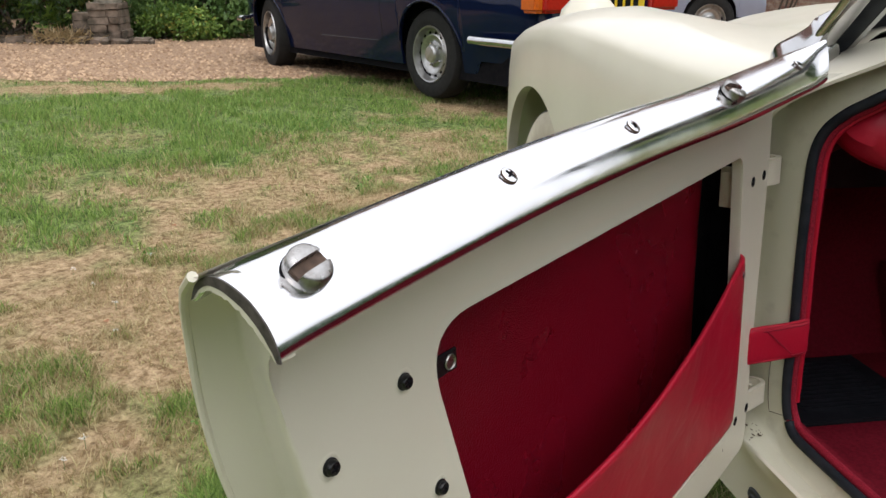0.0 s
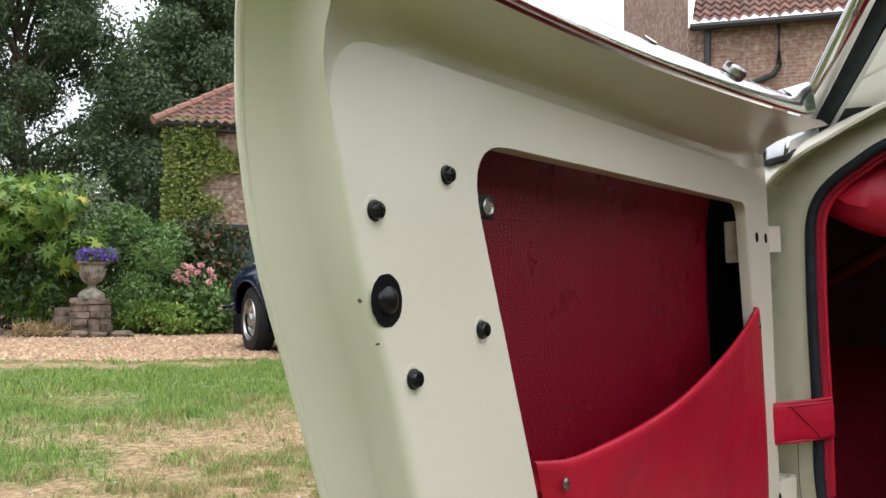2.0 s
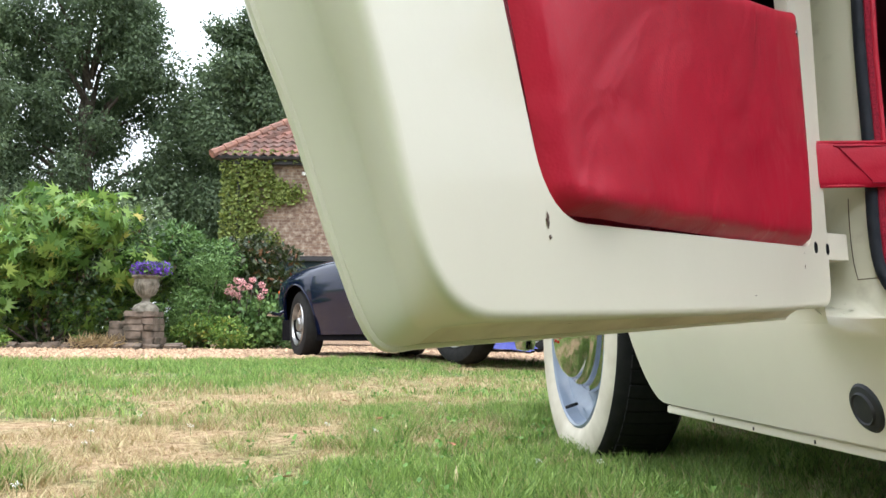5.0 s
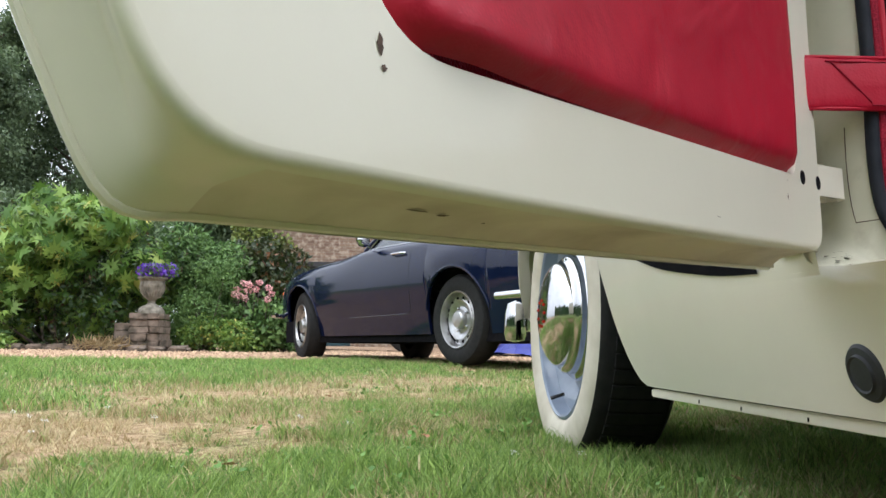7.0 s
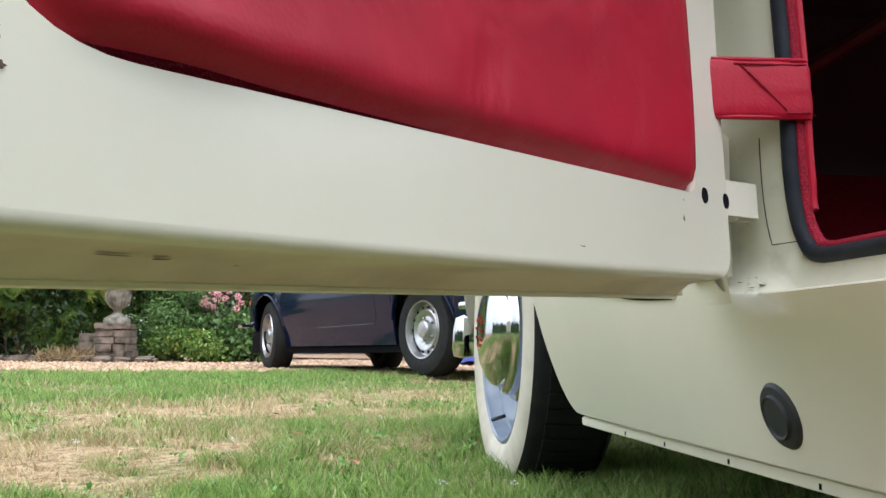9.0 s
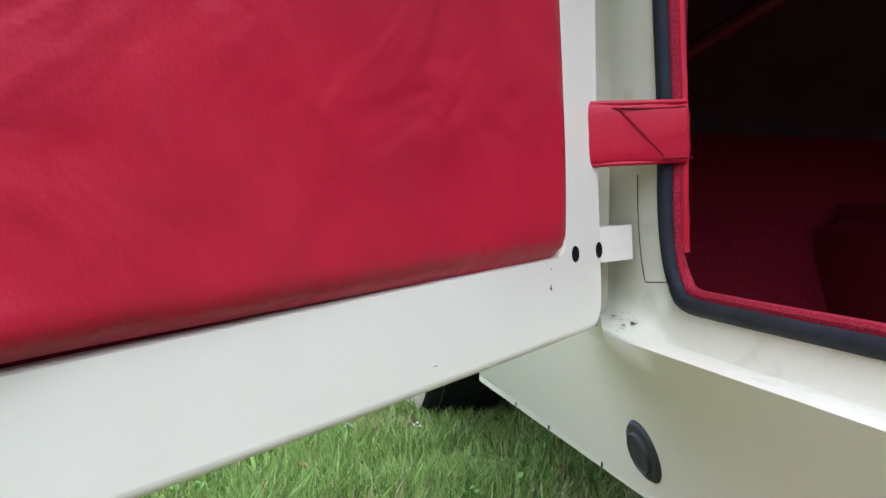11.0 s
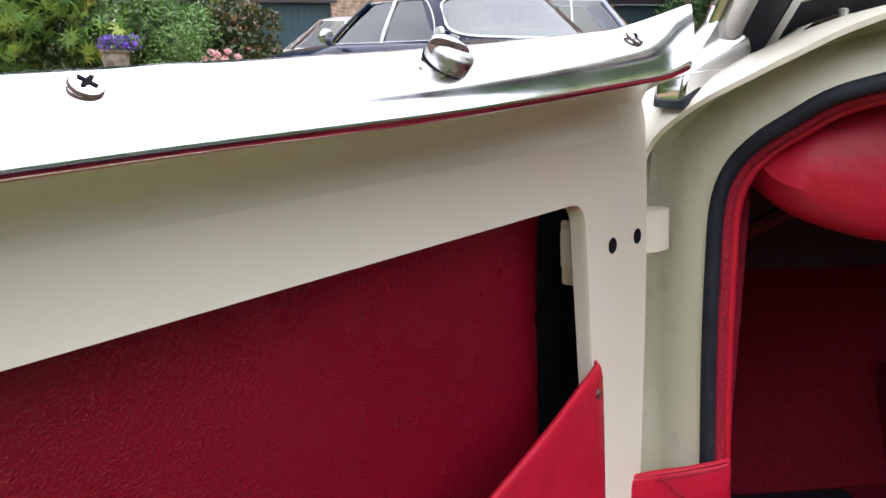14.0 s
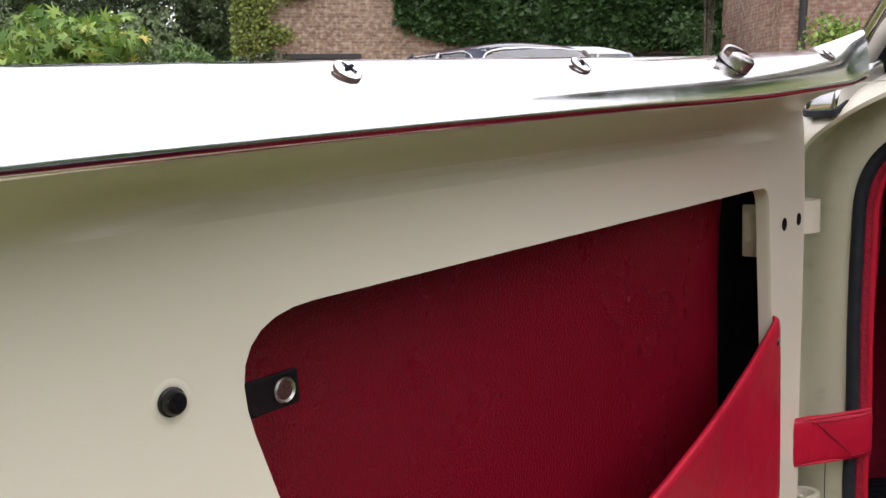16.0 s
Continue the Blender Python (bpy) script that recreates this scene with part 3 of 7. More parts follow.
def door_rings():
    """The inner outline and the outer outline of the door, point by point."""
    inner, outer = [], []
    for i in range(7):
        t = i / 6
        inner.append(corner_ring(t))
        zo = 0.831 - 0.096 * t
        outer.append((curve_at(OUTX, zo), curve_at(OUTY, zo), zo))
    for z in linspace(0.720, 0.33, 17):
        inner.append((curve_at(FOLD, z), 0.0, z))
        outer.append((curve_at(OUTX, z), curve_at(OUTY, z), z))
    for i in range(1, 9):
        t = i / 9
        a, b, c = Vector((-0.7015, 0, 0.33)), Vector((-0.684, 0, 0.2795)), Vector((-0.635, 0, 0.2800))
        inner.append(a * (1 - t) ** 2 + b * 2 * t * (1 - t) + c * t * t)
        a, b, c = Vector((-0.699, 0.06, 0.33)), Vector((-0.671, 0.059, 0.2645)), Vector((-0.635, 0.058, 0.268))
        s = t ** 1.0
        outer.append(a * (1 - s) ** 3 + b * 3 * s * (1 - s) ** 2 + b * 3 * s * s * (1 - s) + c * s**3)
    for t in linspace(0, 1, 16):
        inner.append((-0.635 + 0.632 * t, 0, 0.2800 + 0.0100 * t * t))
        outer.append((-0.635 + 0.67 * t, 0.058, 0.268 + 0.012 * t))
    for i in range(1, 6):
        t = i / 6
        a, b, c = Vector((-0.003, 0, 0.2900)), Vector((0.0165, 0, 0.2905)), Vector((0.018, 0, 0.314))
        inner.append(a * (1 - t) ** 2 + b * 2 * t * (1 - t) + c * t * t)
        outer.append(Vector((0.035 + 0.008 * t, 0.058, 0.280 + 0.028 * t)))
    for z in linspace(0.316, 0.775, 16):
        inner.append((right_edge(z), 0, z))
        outer.append((right_edge(z) + 0.02, 0.052 - 0.03 * max(0, (z - 0.7) / 0.08), z))
    return [Vector(p) for p in inner], [Vector(p) for p in outer]


def inner_skin():
    """Flat inner panel with its opening, folded edges and the cove below the capping."""
    inner, outer = door_rings()
    bm = bmesh.new()
    corner = corner_rows()
    # the fold is rolled over a radius
    n = len(inner)
    inward, radius = [], []
    for i in range(n):
        tang = (inner[min(i + 1, n - 1)] - inner[max(i - 1, 0)])
        inn = Vector((-tang.z, 0, tang.x)).normalized()
        if inn.dot(Vector((-0.36, 0, 0.54)) - inner[i]) < 0:
            inn = -inn
        inward.append(inn)
        radius.append(0.0 if i < 7 else 0.0050 * min(1, (i - 6) / 5) * (1.0 if i < 48 else max(0.3, 1 - (i - 48) / 6)) * min(1, (n - 1 - i) / 4))
    flat = list(reversed(corner[-1])) + [inner[i] + inward[i] * radius[i] for i in range(7, n)]
    loop = [bm.verts.new(p) for p in flat]
    hole = [bm.verts.new((x, 0, z)) for x, z in HOLE]
    edges = [bm.edges.new((a, b)) for a, b in zip(loop, loop[1:] + loop[:1])]
    edges += [bm.edges.new((a, b)) for a, b in zip(hole, hole[1:] + hole[:1])]
    bmesh.ops.triangle_fill(bm, use_beauty=True, use_dissolve=False, edges=edges, normal=(0, -1, 0))
    # lip round the opening
    prev = hole
    cx, cz = -0.36, 0.54
    for y, k in ((0.0015, 0.0006), (0.004, 0.0010), (0.013, 0.0010)):
        row = []
        for v in hole:
            d = Vector((cx - v.co.x, 0, cz - v.co.z)).normalized()
            row.append(bm.verts.new((v.co.x + d.x * k, y, v.co.z + d.z * k)))
        for i in range(len(hole)):
            j = (i + 1) % len(hole)
            bm.faces.new((prev[i], prev[j], row[j], row[i]))
        prev = row
    # folded return to the outer skin, hollowed along its length
    stations = ((0.0, 0.0), (0.06, 0.0012), (0.14, 0.0040), (0.26, 0.0085), (0.40, 0.0135), (0.54, 0.0175), (0.64, 0.0202), (0.68, 0.0198), (0.75, 0.0164), (0.83, 0.0115), (0.91, 0.0058), (0.96, 0.0022), (1.0, 0.0))
    rows = []
    for i in range(n):
        inn = inward[i]
        k = 0.25 + 0.75 * abs(inn.x) ** 2
        w = (outer[i] - inner[i]).normalized()
        a, b = inner[i] + inn * radius[i], inner[i] + w * radius[i]
        row = [a * (1 - t) ** 2 + inner[i] * 2 * t * (1 - t) + b * t * t for t in linspace(0, 1, 6)]
        rows.append(row + [b.lerp(outer[i], t) + inn * g * (k if g > 0 else 1) for t, g in stations[1:]])
    vv = [[bm.verts.new(p) for p in row] for row in rows]
    for a, b in zip(vv, vv[1:]):
        for k in range(len(a) - 1):
            bm.faces.new((a[k], b[k], b[k + 1], a[k + 1]))
    vv = [[bm.verts.new(p) for p in row] for row in corner]
    for a, b in zip(vv, vv[1:]):
        for k in range(8):
            bm.faces.new((a[k], a[k + 1], b[k + 1], b[k]))
    # cove
    xs = linspace(0, 1, 40)
    prof = ((0.0, 0.0), (0.04, -0.02), (0.10, -0.06), (0.20, -0.10), (0.34, -0.10), (0.50, -0.04), (0.65, 0.07), (0.78, 0.24), (0.89, 0.50), (0.96, 0.75), (1.0, 1.0))
    cove = []
    for zt, yt in prof:
        row = []
        for t in xs:
            edge = cove_left(zt)
            left = edge.x
            x = left + (0.027 - 0.03 * zt * zt - left) * t
            top_z = curve_at(RAILZ, x) - 0.0247
            top_y = curve_at(RAILY, x) - 0.009
            hollow = yt if yt > 0 else yt * min(1, max(0, -0.02 - x) / 0.15)
            q = Vector((x, top_y * hollow, 0.775 + (top_z - 0.775) * zt))
            row.append(edge.lerp(q, min(1, t / 0.12)) if t < 0.12 else q)
            row[-1].x = x
        cove.append(row)
    vv = [[bm.verts.new(p) for p in row] for row in cove]
    for a, b in zip(vv, vv[1:]):
        for k in range(len(xs) - 1):
            bm.faces.new((a[k], a[k + 1], b[k + 1], b[k]))
    # the cove's end by the hinge
    bmesh.ops.remove_doubles(bm, verts=bm.verts, dist=0.0004)
    return bm


door = part("door", inner_skin(), CREAM, car, "open cream door with red leather pocket and aluminium capping", DOOR, edge=50)
door.data.materials.append(GRIME_SHADE)
for poly in door.data.polygons:
    if abs(poly.normal.z) > 0.75 and poly.center.z < 0.30 and poly.center.y > 0.008 and poly.center.x > -0.64:
        poly.material_index = 1
    if abs(poly.normal.y) > 0.9999:
        poly.use_smooth = False


def outer_skin():
    rows = []
    for z in linspace(0.268, 0.831, 26):
        xo, yo = curve_at(OUTX, z), curve_at(OUTY, z)
        xr = 0.055 if z < 0.8 else 0.035
        row = []
        for t in linspace(0, 1, 24):
            x = xo + (xr - xo) * t
            foot = 0.268 + 0.0125 * max(0, (x + 0.635) / 0.67)
            row.append((x, yo + 0.002 + 0.021 * min(1, 1.9 * math.sin(math.pi * t)) * (1 if z < 0.76 else 0.6), foot + (z - 0.268) * (0.831 - foot) / 0.563))
        rows.append(row)
    return grid(rows)


part("outer_skin", outer_skin(), CREAM, door, "", DOOR)
part("hem_edge", tube([p + Vector((0, 0.0012, 0)) for p in door_rings()[1]], 0.0027, 8), CREAM, door, "rolled cream hem round the door", DOOR)


def capping():
    """Convex polished strip along the top of the door, turned up at its hinge end."""
    prof = [(-0.0135, -0.0244), (-0.0165, -0.0240), (-0.0175, -0.0226), (-0.0167, -0.0190), (-0.0150, -0.0148), (-0.0120, -0.0095), (-0.0065, -0.0035), (0.0005, 0.0022), (0.009, 0.0062), (0.018, 0.0086), (0.028, 0.0078), (0.036, 0.002), (0.040, -0.006), (0.037, -0.006), (0.026, 0.003), (0.016, 0.0035), (0.0, -0.006), (-0.010, -0.016), (-0.0125, -0.024)]
    # by the hinge the front face stands upright
    end = [(-0.0135, -0.0222), (-0.0165, -0.0215), (-0.0175, -0.0200), (-0.0168, -0.0130), (-0.0156, -0.0060), (-0.0140, 0.0010), (-0.0118, 0.0084), (-0.0094, 0.0150), (-0.0068, 0.0205), (-0.0050, 0.0208), (0.006, 0.0160), (0.022, 0.0070), (0.036, -0.006), (0.034, -0.008), (0.020, 0.0030), (0.006, 0.0110), (-0.006, 0.0110), (-0.0125, -0.006), (-0.0135, -0.019)]
    rows = []
    for t in linspace(0, 1, 80):
        x = -0.881 + 0.799 * t
        e = min(1, max(0, (x + 0.119) / 0.037)) ** 1.4
        yr, zr = curve_at(RAILY, x), curve_at(RAILZ, x)
        row = []
        for (dy, dz), (ey, ez) in zip(prof, end):
            dy, dz = dy + (ey - dy) * e, dz + (ez - dz) * e
            row.append((x + 0.55 * dz * e, yr + dy, zr + dz))
        rows.append(row)
    return grid(rows, close=True, cap=True)


part("capping", capping(), ALU, door, "polished aluminium door capping", DOOR, edge=60)


def rail_frame(x, lift=0.0):
    """The pose of a fixing on the capping, its axis square to the metal."""
    y, z = curve_at(RAILY, x), curve_at(RAILZ, x)
    return DOOR @ Matrix.Translation((x, y, z + 0.0021 + lift)) @ pose(0, 0, 0, 41, 0, 0)


def thumb_screw(x, turn):
    """A thick round head cut by a wide slot, on a dark washer."""
    m = rail_frame(x, -0.0010) @ pose(0, 0, 0, 0, 0, turn)
    bm = lathe([(0.0, -0.004), (0.0094, -0.004), (0.0098, -0.0005), (0.0118, 0.0004), (0.0120, 0.0010), (0.0120, 0.0042), (0.0, 0.0042)], 36)
    ob = part("slotted_screw", bm, STEEL, door, "worn steel slotted thumb screw", m)
    part("washer", lathe([(0.0122, -0.0012), (0.0124, 0.0002), (0.010, 0.0006)], 30), DARK, door, "", m)
    for side in (1, -1):
        rows = []
        for r, z in ((0.0120, 0.0040), (0.0120, 0.0072), (0.0114, 0.0086), (0.0100, 0.0096), (0.0070, 0.0104)):
            a = math.asin(min(0.99, 0.0034 / r))
            rows.append([(r * math.cos(t), side * r * math.sin(t), z) for t in linspace(a, math.pi - a, 16)])
        bm = grid(rows)
        bm.faces.new(list(bm.verts)[-16:])
        cut = [rows[i][0] for i in range(5)] + [rows[i][-1] for i in reversed(range(5))]
        bm.faces.new([bm.verts.new(p) for p in cut])
        part("screw_half", bm, STEEL, door, "", m, edge=40)
    part("slot", box(-0.0112, 0.0112, -0.0033, 0.0033, 0.0040, 0.0064, 0.0), RUST, door, "", m)
    return ob


def cross_screw(x, at=None, r=0.0060):
    """A flat polished head let into the metal, with a dark cross."""
    m = (rail_frame(x, 0.0006) if at is None else at)
    part("screw_rim", lathe([(r * 1.06, -0.0006), (r * 1.05, 0.0009), (r * 1.0, 0.0008)], 28), RUST, door, "", m)
    part("cross_head_screw", lathe([(r * 1.01, -0.0006), (r, 0.0010), (r * 0.85, 0.0016), (0.0, 0.0018)], 28), ALU, door, "polished cross-head screw", m)
    bm = bmesh.new()
    out = []
    for k in range(4):
        a = k * math.pi / 2
        for u, v in ((0.17, 0.17), (0.66, 0.13), (0.66, -0.13)):
            out.append((r * (u * math.cos(a) - v * math.sin(a)), r * (u * math.sin(a) + v * math.cos(a)), 0.00215))
    out = sorted(out, key=lambda p: math.atan2(p[1], p[0]))
    bm.faces.new([bm.verts.new(p) for p in out])
    part("screw_recess", bm, DARK, door, "", m @ pose(0, 0, 0, 0, 0, 20 + 70 * (x % 0.37)), smooth=False)


thumb_screw(-0.844, 8)
thumb_screw(-0.303, -25)
for x in (-0.654, -0.481, -0.1276):
    cross_screw(x)


END_LINE = [(-0.0180, -0.0246), (-0.0171, -0.0192), (-0.0154, -0.0148), (-0.0124, -0.0093), (-0.0069, -0.0031), (0.0003, 0.0026), (0.009, 0.0066), (0.018, 0.0090), (0.028, 0.0082), (0.036, 0.0024), (0.0402, -0.006)]


def end_band(inner, outer, x0, x1, ragged=0.0):
    """A strip across the cut end of the capping, between two depths below its metal."""
    rng = random.Random(3)
    pts = smooth_path([(0, y, z) for y, z in END_LINE], 4)
    yr, zr = curve_at(RAILY, -0.88), curve_at(RAILZ, -0.88)
    rows = []
    for k, p in enumerate(pts):
        u = k / (len(pts) - 1)
        t = pts[min(k + 1, len(pts) - 1)] - pts[max(k - 1, 0)]
        n = Vector((0, t.z, -t.y)).normalized()
        w = math.sin(math.pi * min(1, 0.06 + 0.94 * u)) ** 0.6
        a = p + n * inner * w
        b = p + n * (outer + rng.uniform(-ragged, ragged)) * w
        o = Vector((0, yr, zr))
        rows.append([a + o + Vector((x1, 0, 0)), a + o + Vector((x0, 0, 0)), b + o + Vector((x0, 0, 0)), b + o + Vector((x1, 0, 0))])
    return grid(rows)


part("capping_end", end_band(0.0002, 0.0064, -0.8816, -0.8806), OLDMETAL, door, "dark tarnished cut end", DOOR)
part("filler_edge", end_band(0.0060, 0.0098, -0.8812, -0.870, 0.0009), WELD, door, "ragged flaking cream filler", DOOR)

# bolts of the lock, the hole of its handle, hinge fixings and chips


def on_face(x, z, y=0.0):
    """A pose on the inner skin whose z points to the cabin."""
    return DOOR @ Matrix.Translation((x, y, z)) @ pose(0, 0, 0, 90, 0, 0)


def black_bolt(x, z):
    m = on_face(x, z)
    part("dimple", lathe([(0.0095, -0.0001), (0.0080, 0.0005), (0.0064, 0.0002)], 24), CREAM, door, "", m)
    part("bolt", lathe([(0.0, 0.0), (0.0060, 0.0), (0.0060, 0.0012), (0.0052, 0.0016), (0.0051, 0.0036), (0.0042, 0.0048), (0.0, 0.0053)], 24), BLACK, door, "black cross-head bolt", m)
    for a in (0, 90):
        part("bolt_slot", box(-0.0030, 0.0030, -0.0006, 0.0006, 0.0047, 0.0055), DARK, door, "", m @ pose(0, 0, 0, 0, 0, a + 20), smooth=False)


for x, z in ((-0.7255, 0.707), (-0.797, 0.681), (-0.6915, 0.610), (-0.7665, 0.586)):
    black_bolt(x, z)
g = on_face(-0.7885, 0.6315)


def lock_hole():
    rng = random.Random(8)
    rings = []
    for r, z in ((0.0150, 0.0003), (0.0140, 0.0006), (0.0085, 0.0005)):
        rng = random.Random(8)
        rings.append([(r * (1 + rng.uniform(-0.03, 0.025)) * math.cos(a) * 0.94, r * (1 + rng.uniform(-0.03, 0.025)) * math.sin(a), z) for a in [2 * math.pi * k / 28 for k in range(28)]])
    return grid(rings, close=True, cap=True)


part("grommet", lock_hole(), DARK, door, "black lock hole with a ragged paint edge", g)
part("lock_pin", lathe([(0.0085, 0.0004), (0.0078, 0.0024), (0.005, 0.0042), (0.002, 0.0046), (0.0, 0.0046)], 24), BLACK, door, "", g)
# hinge holes are near-black discs on the skin, in place of shaded openings
for x, z in ((-0.030, 0.690), (0.0125, 0.690), (-0.030, 0.3535), (0.0155, 0.354)):
    part("hinge_hole_disc", lathe([(0.0066, 0.0001), (0.0062, 0.0006), (0.0, 0.0006)], 20), DARK, door, "", on_face(x, z))


def chip(x, z, w, h, seed):
    rng = random.Random(seed)
    bm = bmesh.new()
    vs = [bm.verts.new((math.cos(a) * w * rng.uniform(0.5, 1.2), math.sin(a) * h * rng.uniform(0.5, 1.2), 0.0005)) for a in [i * 0.63 for i in range(10)]]
    bm.faces.new(vs)
    part("paint_chip", bm, RUST, door, "", on_face(x, z), smooth=False)


chip(-0.581, 0.338, 0.0022, 0.005, 1)
chip(-0.579, 0.328, 0.002, 0.0016, 2)
chip(-0.075, 0.331, 0.0016, 0.003, 3)
chip(-0.074, 0.345, 0.001, 0.001, 8)
chip(-0.812, 0.632, 0.0025, 0.0012, 4)
chip(-0.798, 0.608, 0.002, 0.0008, 5)

chip(-0.232, 0.2985, 0.004, 0.0003, 11)
# the first disc stands in for a shaded drain hole, the others are dirt
for x, y, w, h, seed in ((-0.4995, 0.0359, 0.0050, 0.0032, 21), (-0.521, 0.034, 0.0075, 0.0022, 22), (-0.46, 0.040, 0.0020, 0.0014, 23)):
    rng = random.Random(seed)
    bm = bmesh.new()
    bm.faces.new([bm.verts.new((math.cos(a) * w * rng.uniform(0.6, 1.1), math.sin(a) * h * rng.uniform(0.6, 1.1), 0)) for a in [i * 0.6 for i in range(10)]])
    part("drain_hole" if seed == 21 else "dirt_fleck", bm, RUST, door, "", DOOR @ Matrix.Translation((x, y, 0.2779)), smooth=False)
part("thread", tube(smooth_path([(-0.2977, 0.012, 0.7300), (-0.2844, 0.012, 0.7199), (-0.2762, 0.012, 0.7041)], 4), 0.0003, 5), LEATHER, door, "loose red thread", DOOR)
part("thread", tube(smooth_path([(-0.2185, 0.012, 0.7300), (-0.2180, 0.012, 0.7240), (-0.2212, 0.012, 0.7182)], 4), 0.0003, 5), LEATHER, door, "", DOOR)


def trim_panel():
    """Lining that curls back into the hollow before it reaches the hinge."""
    rows = []
    for z in linspace(0.335, 0.762, 14):
        left = curve_at(OUTX, z) + 0.045
        y = curve_at(OUTY, z) - 0.005
        row = [(left + (-0.083 - left) * t, y, z) for t in linspace(0, 1, 40)]
        row += [(-0.083 + 0.038 * math.sin(a), y + 0.011 * (1 - math.cos(a)), z) for a in linspace(0.08, 1.5, 14)]
        rows.append(row)
    return grid(rows)


part("trim_panel", trim_panel(), VINYL, door, "dark red grained vinyl lining", DOOR)
# near-black sheets that put the door hollow's shade into their colour
part("cavity_shade", grid([[(x, curve_at(OUTY, z) + d, z) for x, d in ((curve_at(OUTX, z) + 0.02, 0.000), (-0.3, 0.012), (-0.05, 0.009), (0.02, 0.001))] for z in linspace(0.285, 0.775, 12)]), DARK, door, "", DOOR)
part("cavity_end_shade", box(0.004, 0.008, 0.0135, 0.066, 0.296, 0.765), DARK, door, "", DOOR)
part("lower_cavity_shade", box(-0.655, 0.012, 0.0135, 0.05, 0.292, 0.334), DARK, door, "", DOOR)


def pocket():
    """Soft leather pocket, its top edge sagging outwards."""
    nu, nv = 44, 26
    rows = []
    def top(u):
        return curve_at([(0, 0.510), (0.08, 0.509), (0.3, 0.522), (0.55, 0.548), (0.8, 0.577), (0.95, 0.598), (1.0, 0.602)], u)
    def left(z):
        return curve_at([(0.338, -0.548), (0.346, -0.562), (0.36, -0.574), (0.41, -0.588), (0.51, -0.615)], z)
    def right(z):
        return curve_at([(0.345, -0.075), (0.352, -0.055), (0.372, -0.046), (0.45, -0.042), (0.59, -0.047), (0.61, -0.055)], z)
    for j in range(nv + 4):
        row = []
        for i in range(nu + 1):
            u = i / nu
            v = min(j / nv, 1.0)
            zb = 0.3435 + 0.008 * u
            z = zb + (top(u) - zb) * v
            x0, x1 = left(z), right(z)
            x = x0 + (x1 - x0) * u
            e = min(u, 1 - u)
            edge = min(1, (e / 0.025)) ** 0.5 if e < 0.025 else 1.0
            eb = min(1, (v / 0.06)) ** 0.5 if v < 0.06 else 1.0
            swell = 0.004 * math.sin(7.1 * u + 2.0 * v) * math.sin(3 * v + 1) * 0.5
            y = 0.006 - 0.012 * edge * eb - (0.019 * math.sin(math.pi * u) ** 0.8 * v**1.5 + swell * min(1, e / 0.1)) * edge
            y -= 0.006 * math.exp(-((u - 0.09) / 0.07) ** 2 - ((v - 0.05) / 0.08) ** 2)
            if j > nv:
                k = j - nv
                y += (0.0016, 0.005, 0.007)[k - 1]
                z += (0.0022, 0.0016, -0.02)[k - 1]
            row.append((x, y, z))
        rows.append(row)
    return grid(rows)


part("pocket", pocket(), LEATHER, door, "bright red leather map pocket", DOOR, edge=80)
for x, z, y in ((-0.598, 0.494, -0.0082), (-0.070, 0.580, -0.0085)):
    m = on_face(x, z, y)
    part("stud", lathe([(0.0045, -0.0005), (0.0046, 0.0006), (0.0032, 0.0016), (0.0, 0.0018)], 20), STEEL, door, "small steel stud", m)


part("lock_bracket", box(-0.712, -0.651, 0.011, 0.014, 0.6835, 0.7005, 0.001), BLACK, door, "black steel bracket", DOOR)
part("bracket_hole", lathe([(0.0062, 0.0002), (0.0055, 0.0012), (0.0045, 0.0002), (0.0, 0.0002)], 20), STEEL, door, "", on_face(-0.6605, 0.692, 0.0105))
part("hinge_plate", box(-0.0605, -0.0565, 0.016, 0.030, 0.675, 0.705, 0.001), WELD, door, "cream hinge plate", DOOR)
part("hinge_plate", box(-0.0525, -0.0480, 0.016, 0.034, 0.659, 0.711, 0.001), WELD, door, "", DOOR)
part("hinge_plate", box(-0.0470, -0.0420, 0.020, 0.034, 0.662, 0.708, 0.001), STEEL, door, "", DOOR)


def hinge(z0, z1, x1):
    rows = []
    pts = [(0.010, 0.012), (0.03, 0.004), (x1 - 0.02, -0.003), (x1 - 0.006, -0.005), (x1, 0.002), (x1 - 0.001, 0.012), (x1 - 0.012, 0.017)]
    path = smooth_path([(x, y, 0) for x, y in pts], 4)
    for i, p in enumerate(path):
        d = (path[min(i + 1, len(path) - 1)] - path[max(i - 1, 0)]).normalized()
        s = Vector((d.y, -d.x, 0)) * 0.0035
        rows.append([p + s + Vector((0, 0, z0)), p + s + Vector((0, 0, z1)), p - s + Vector((0, 0, z1)), p - s + Vector((0, 0, z0))])
    return grid(rows, close=True, cap=True)


part("hinge", hinge(0.672, 0.7065, 0.061), CREAM, door, "cream painted hinge", DOOR, edge=50)


def hook_hinge(z0, z1):
    """A plate that curls round into an open eye."""
    cx, cy, ro, ri = 0.0640, 0.0065, 0.0158, 0.0098
    rows = [[(0.008, y, z) for y, z in ((0.003, z0), (0.003, z1), (0.009, z1), (0.009, z0))], [(0.024, y, z) for y, z in ((0.0005, z0), (0.0005, z1), (0.0065, z1), (0.0065, z0))]]
    for a in linspace(-90, 190, 26):
        c, s = math.cos(radians(a)), math.sin(radians(a))
        rows.append([(cx + ro * c, cy + ro * s, z0), (cx + ro * c, cy + ro * s, z1), (cx + ri * c, cy + ri * s, z1), (cx + ri * c, cy + ri * s, z0)])
    return grid(rows, close=True, cap=True)


